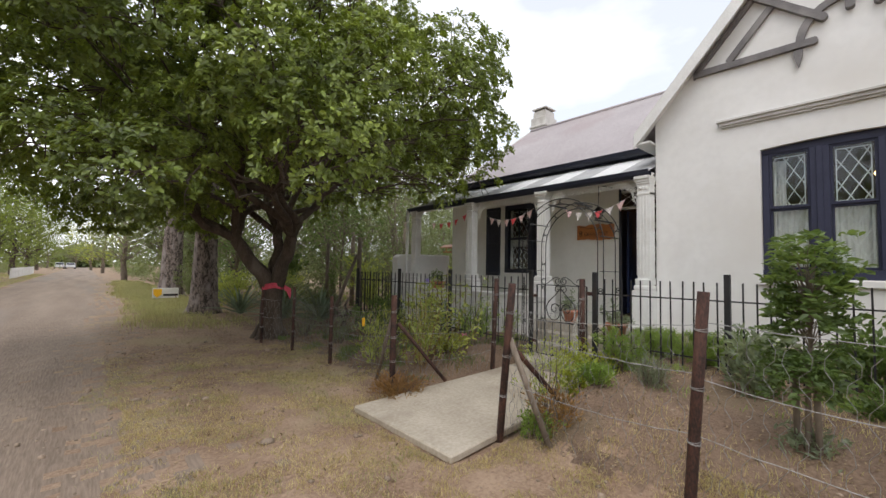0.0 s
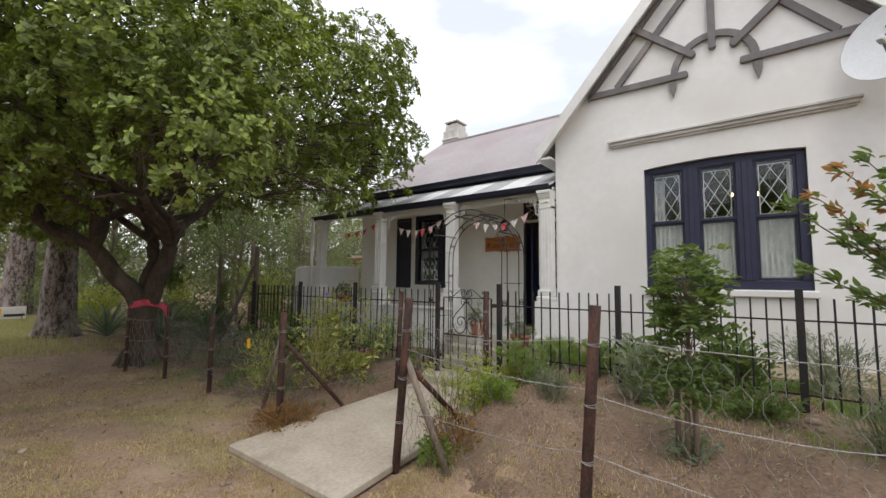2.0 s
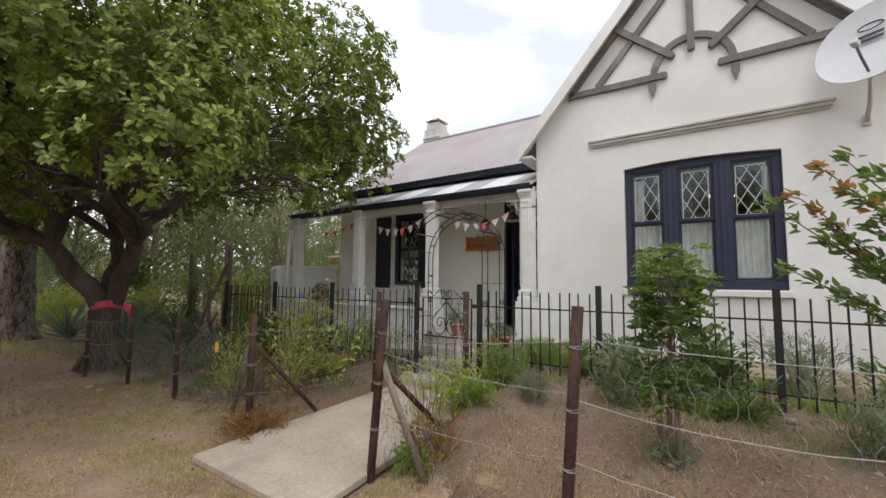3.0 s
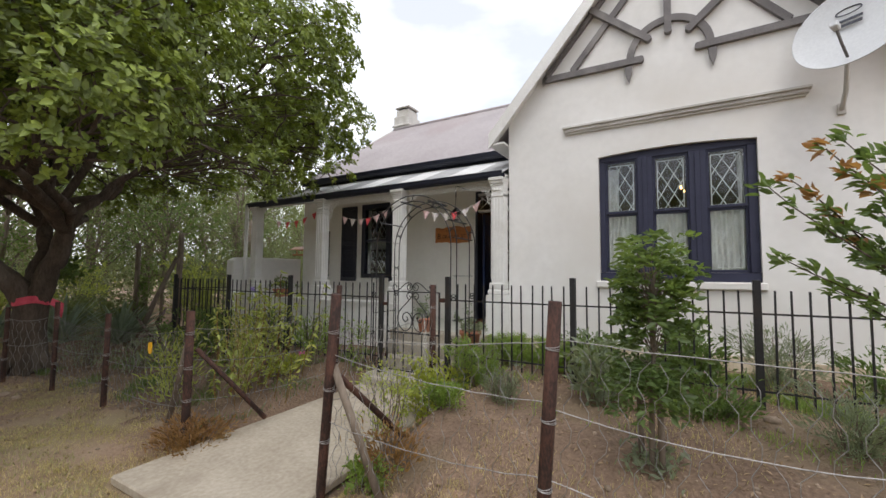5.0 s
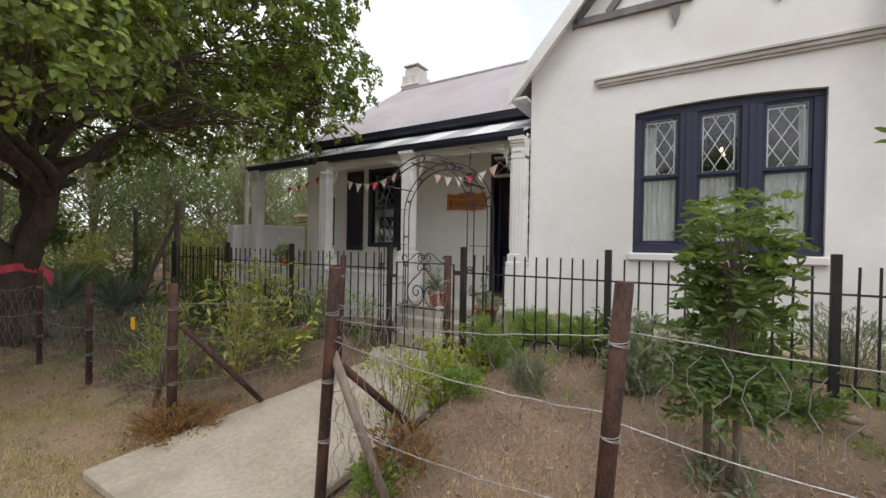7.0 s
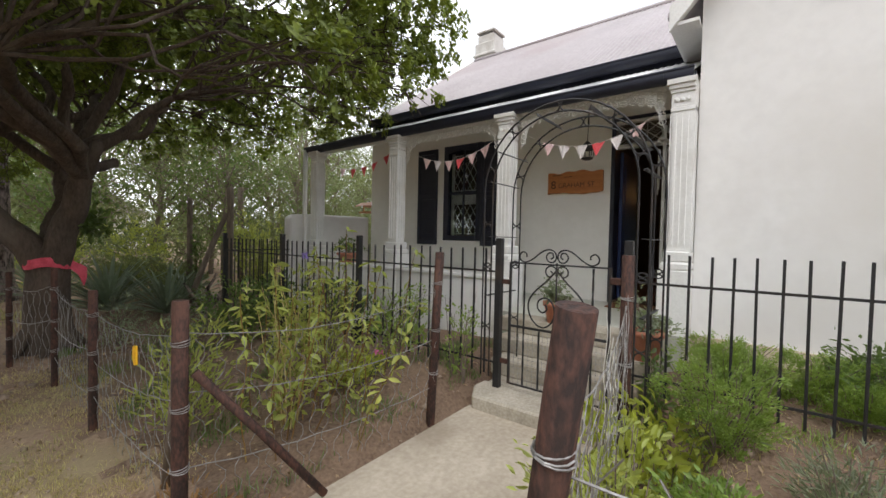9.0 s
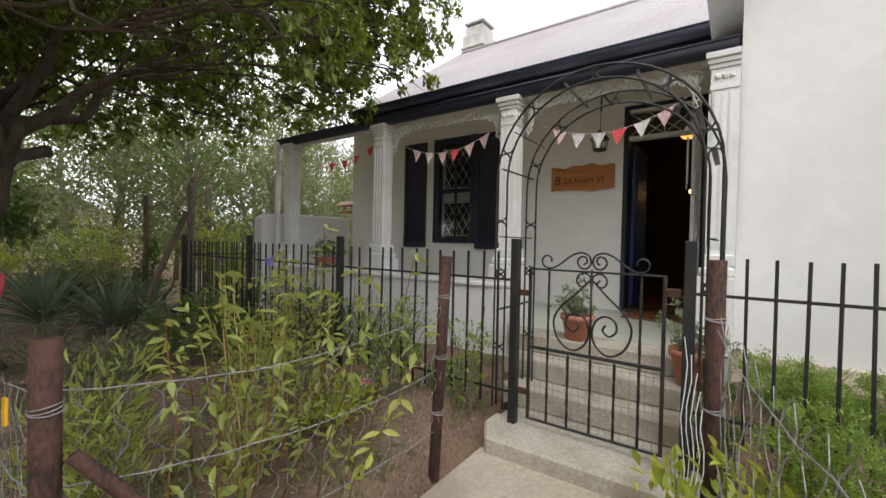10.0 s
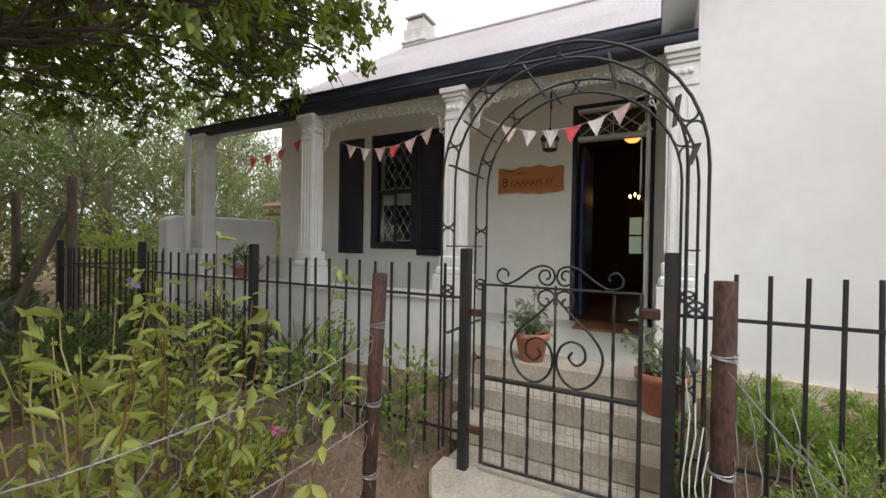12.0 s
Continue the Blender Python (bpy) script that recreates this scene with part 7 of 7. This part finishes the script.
def stones(name, spots, label):
    bm = bmesh.new()
    bmesh.ops.create_icosphere(bm, subdivisions=1, radius=1)
    base = np.array([v.co[:] for v in bm.verts])
    tri = np.array([[v.index for v in f.verts] for f in bm.faces])
    bm.free()
    vs, fs = [], []
    for k, p in enumerate(spots):
        s = RNG.uniform(0.006, 0.020) * (1 + 1.6 * (RNG.random() < 0.05))
        vs.append(base * s * RNG.uniform(0.6, 1.3, 3) * np.array([1, 1, 0.6]) + np.array(p) + np.array([0, 0, s * 0.3]))
        fs.append(tri + k * len(base))
    return tagged(raw(name, np.concatenate(vs), np.concatenate(fs), STONE), label, "gravel", kind="stuff")


STONE = mat("small_stones", (0.20, 0.145, 0.10), (0.36, 0.28, 0.21), 0.9, 20, 60, 0.2, spread=0.3)
stones("gravel", scatter(2200, -1.5, 6.2, -1.5, 9.0, lambda x, y, r: r.random() < 0.5, gr), "small brown stones and clods on the ground")


# ---- far woods closing the view ----
def build_woods():
    rnd = random.Random(31)
    pts = []
    for _ in range(2600):
        a = rnd.uniform(0, math.tau)
        d = rnd.uniform(120, 190)
        x, y = d * math.sin(a), 20 + d * math.cos(a)
        if -7 < x < 3 and y > 0:
            continue
        pts.append((x, y, abs(rnd.gauss(0, 3.4)) + 0.3 + 1.6 * noise.noise((x * 0.05, y * 0.05, 0))))
    for _ in range(500):
        pts.append((rnd.uniform(-7, 4), rnd.uniform(175, 200), abs(rnd.gauss(0, 2.2))))
    v, f = leaf_arrays(clump(pts, 14, 2.2), 1.5, up=0.3, width=0.6)
    tagged(raw("far_woods", v, f, LEAF_BG), "distant grey-green woodland round the village", "trees", kind="stuff")
    pts = []
    for _ in range(420):
        side = rnd.random() < 0.5
        pts.append((rnd.uniform(-9.8, -7.2) if side else rnd.uniform(3.6, 6.5), rnd.uniform(24, 90), abs(rnd.gauss(0.5, 0.5))))
    tagged(leaves("roadside_scrub", clump(pts, 40, 0.7), 0.16, LEAF_BG, up=0.3, width=0.5), "low grey-green scrub along both sides of the street", "scrub", kind="stuff")


build_woods()
rt = random.Random(77)
up = []
for _ in range(850):
    x, y = rt.uniform(4.6, 17), rt.uniform(12.4, 23)
    if 5.6 < x < 8.2 and y < 14.6:
        continue
    up.append((x, y, ground_z(x, y) + abs(rt.gauss(0.0, 0.9)) + 0.1 + 0.08 * (y - 12)))
tagged(leaves("undergrowth", clump(up, 34, 0.45), 0.10, LEAF_BG, up=0.3, width=0.5), "tangled light green undergrowth below the trees", "undergrowth", kind="stuff")
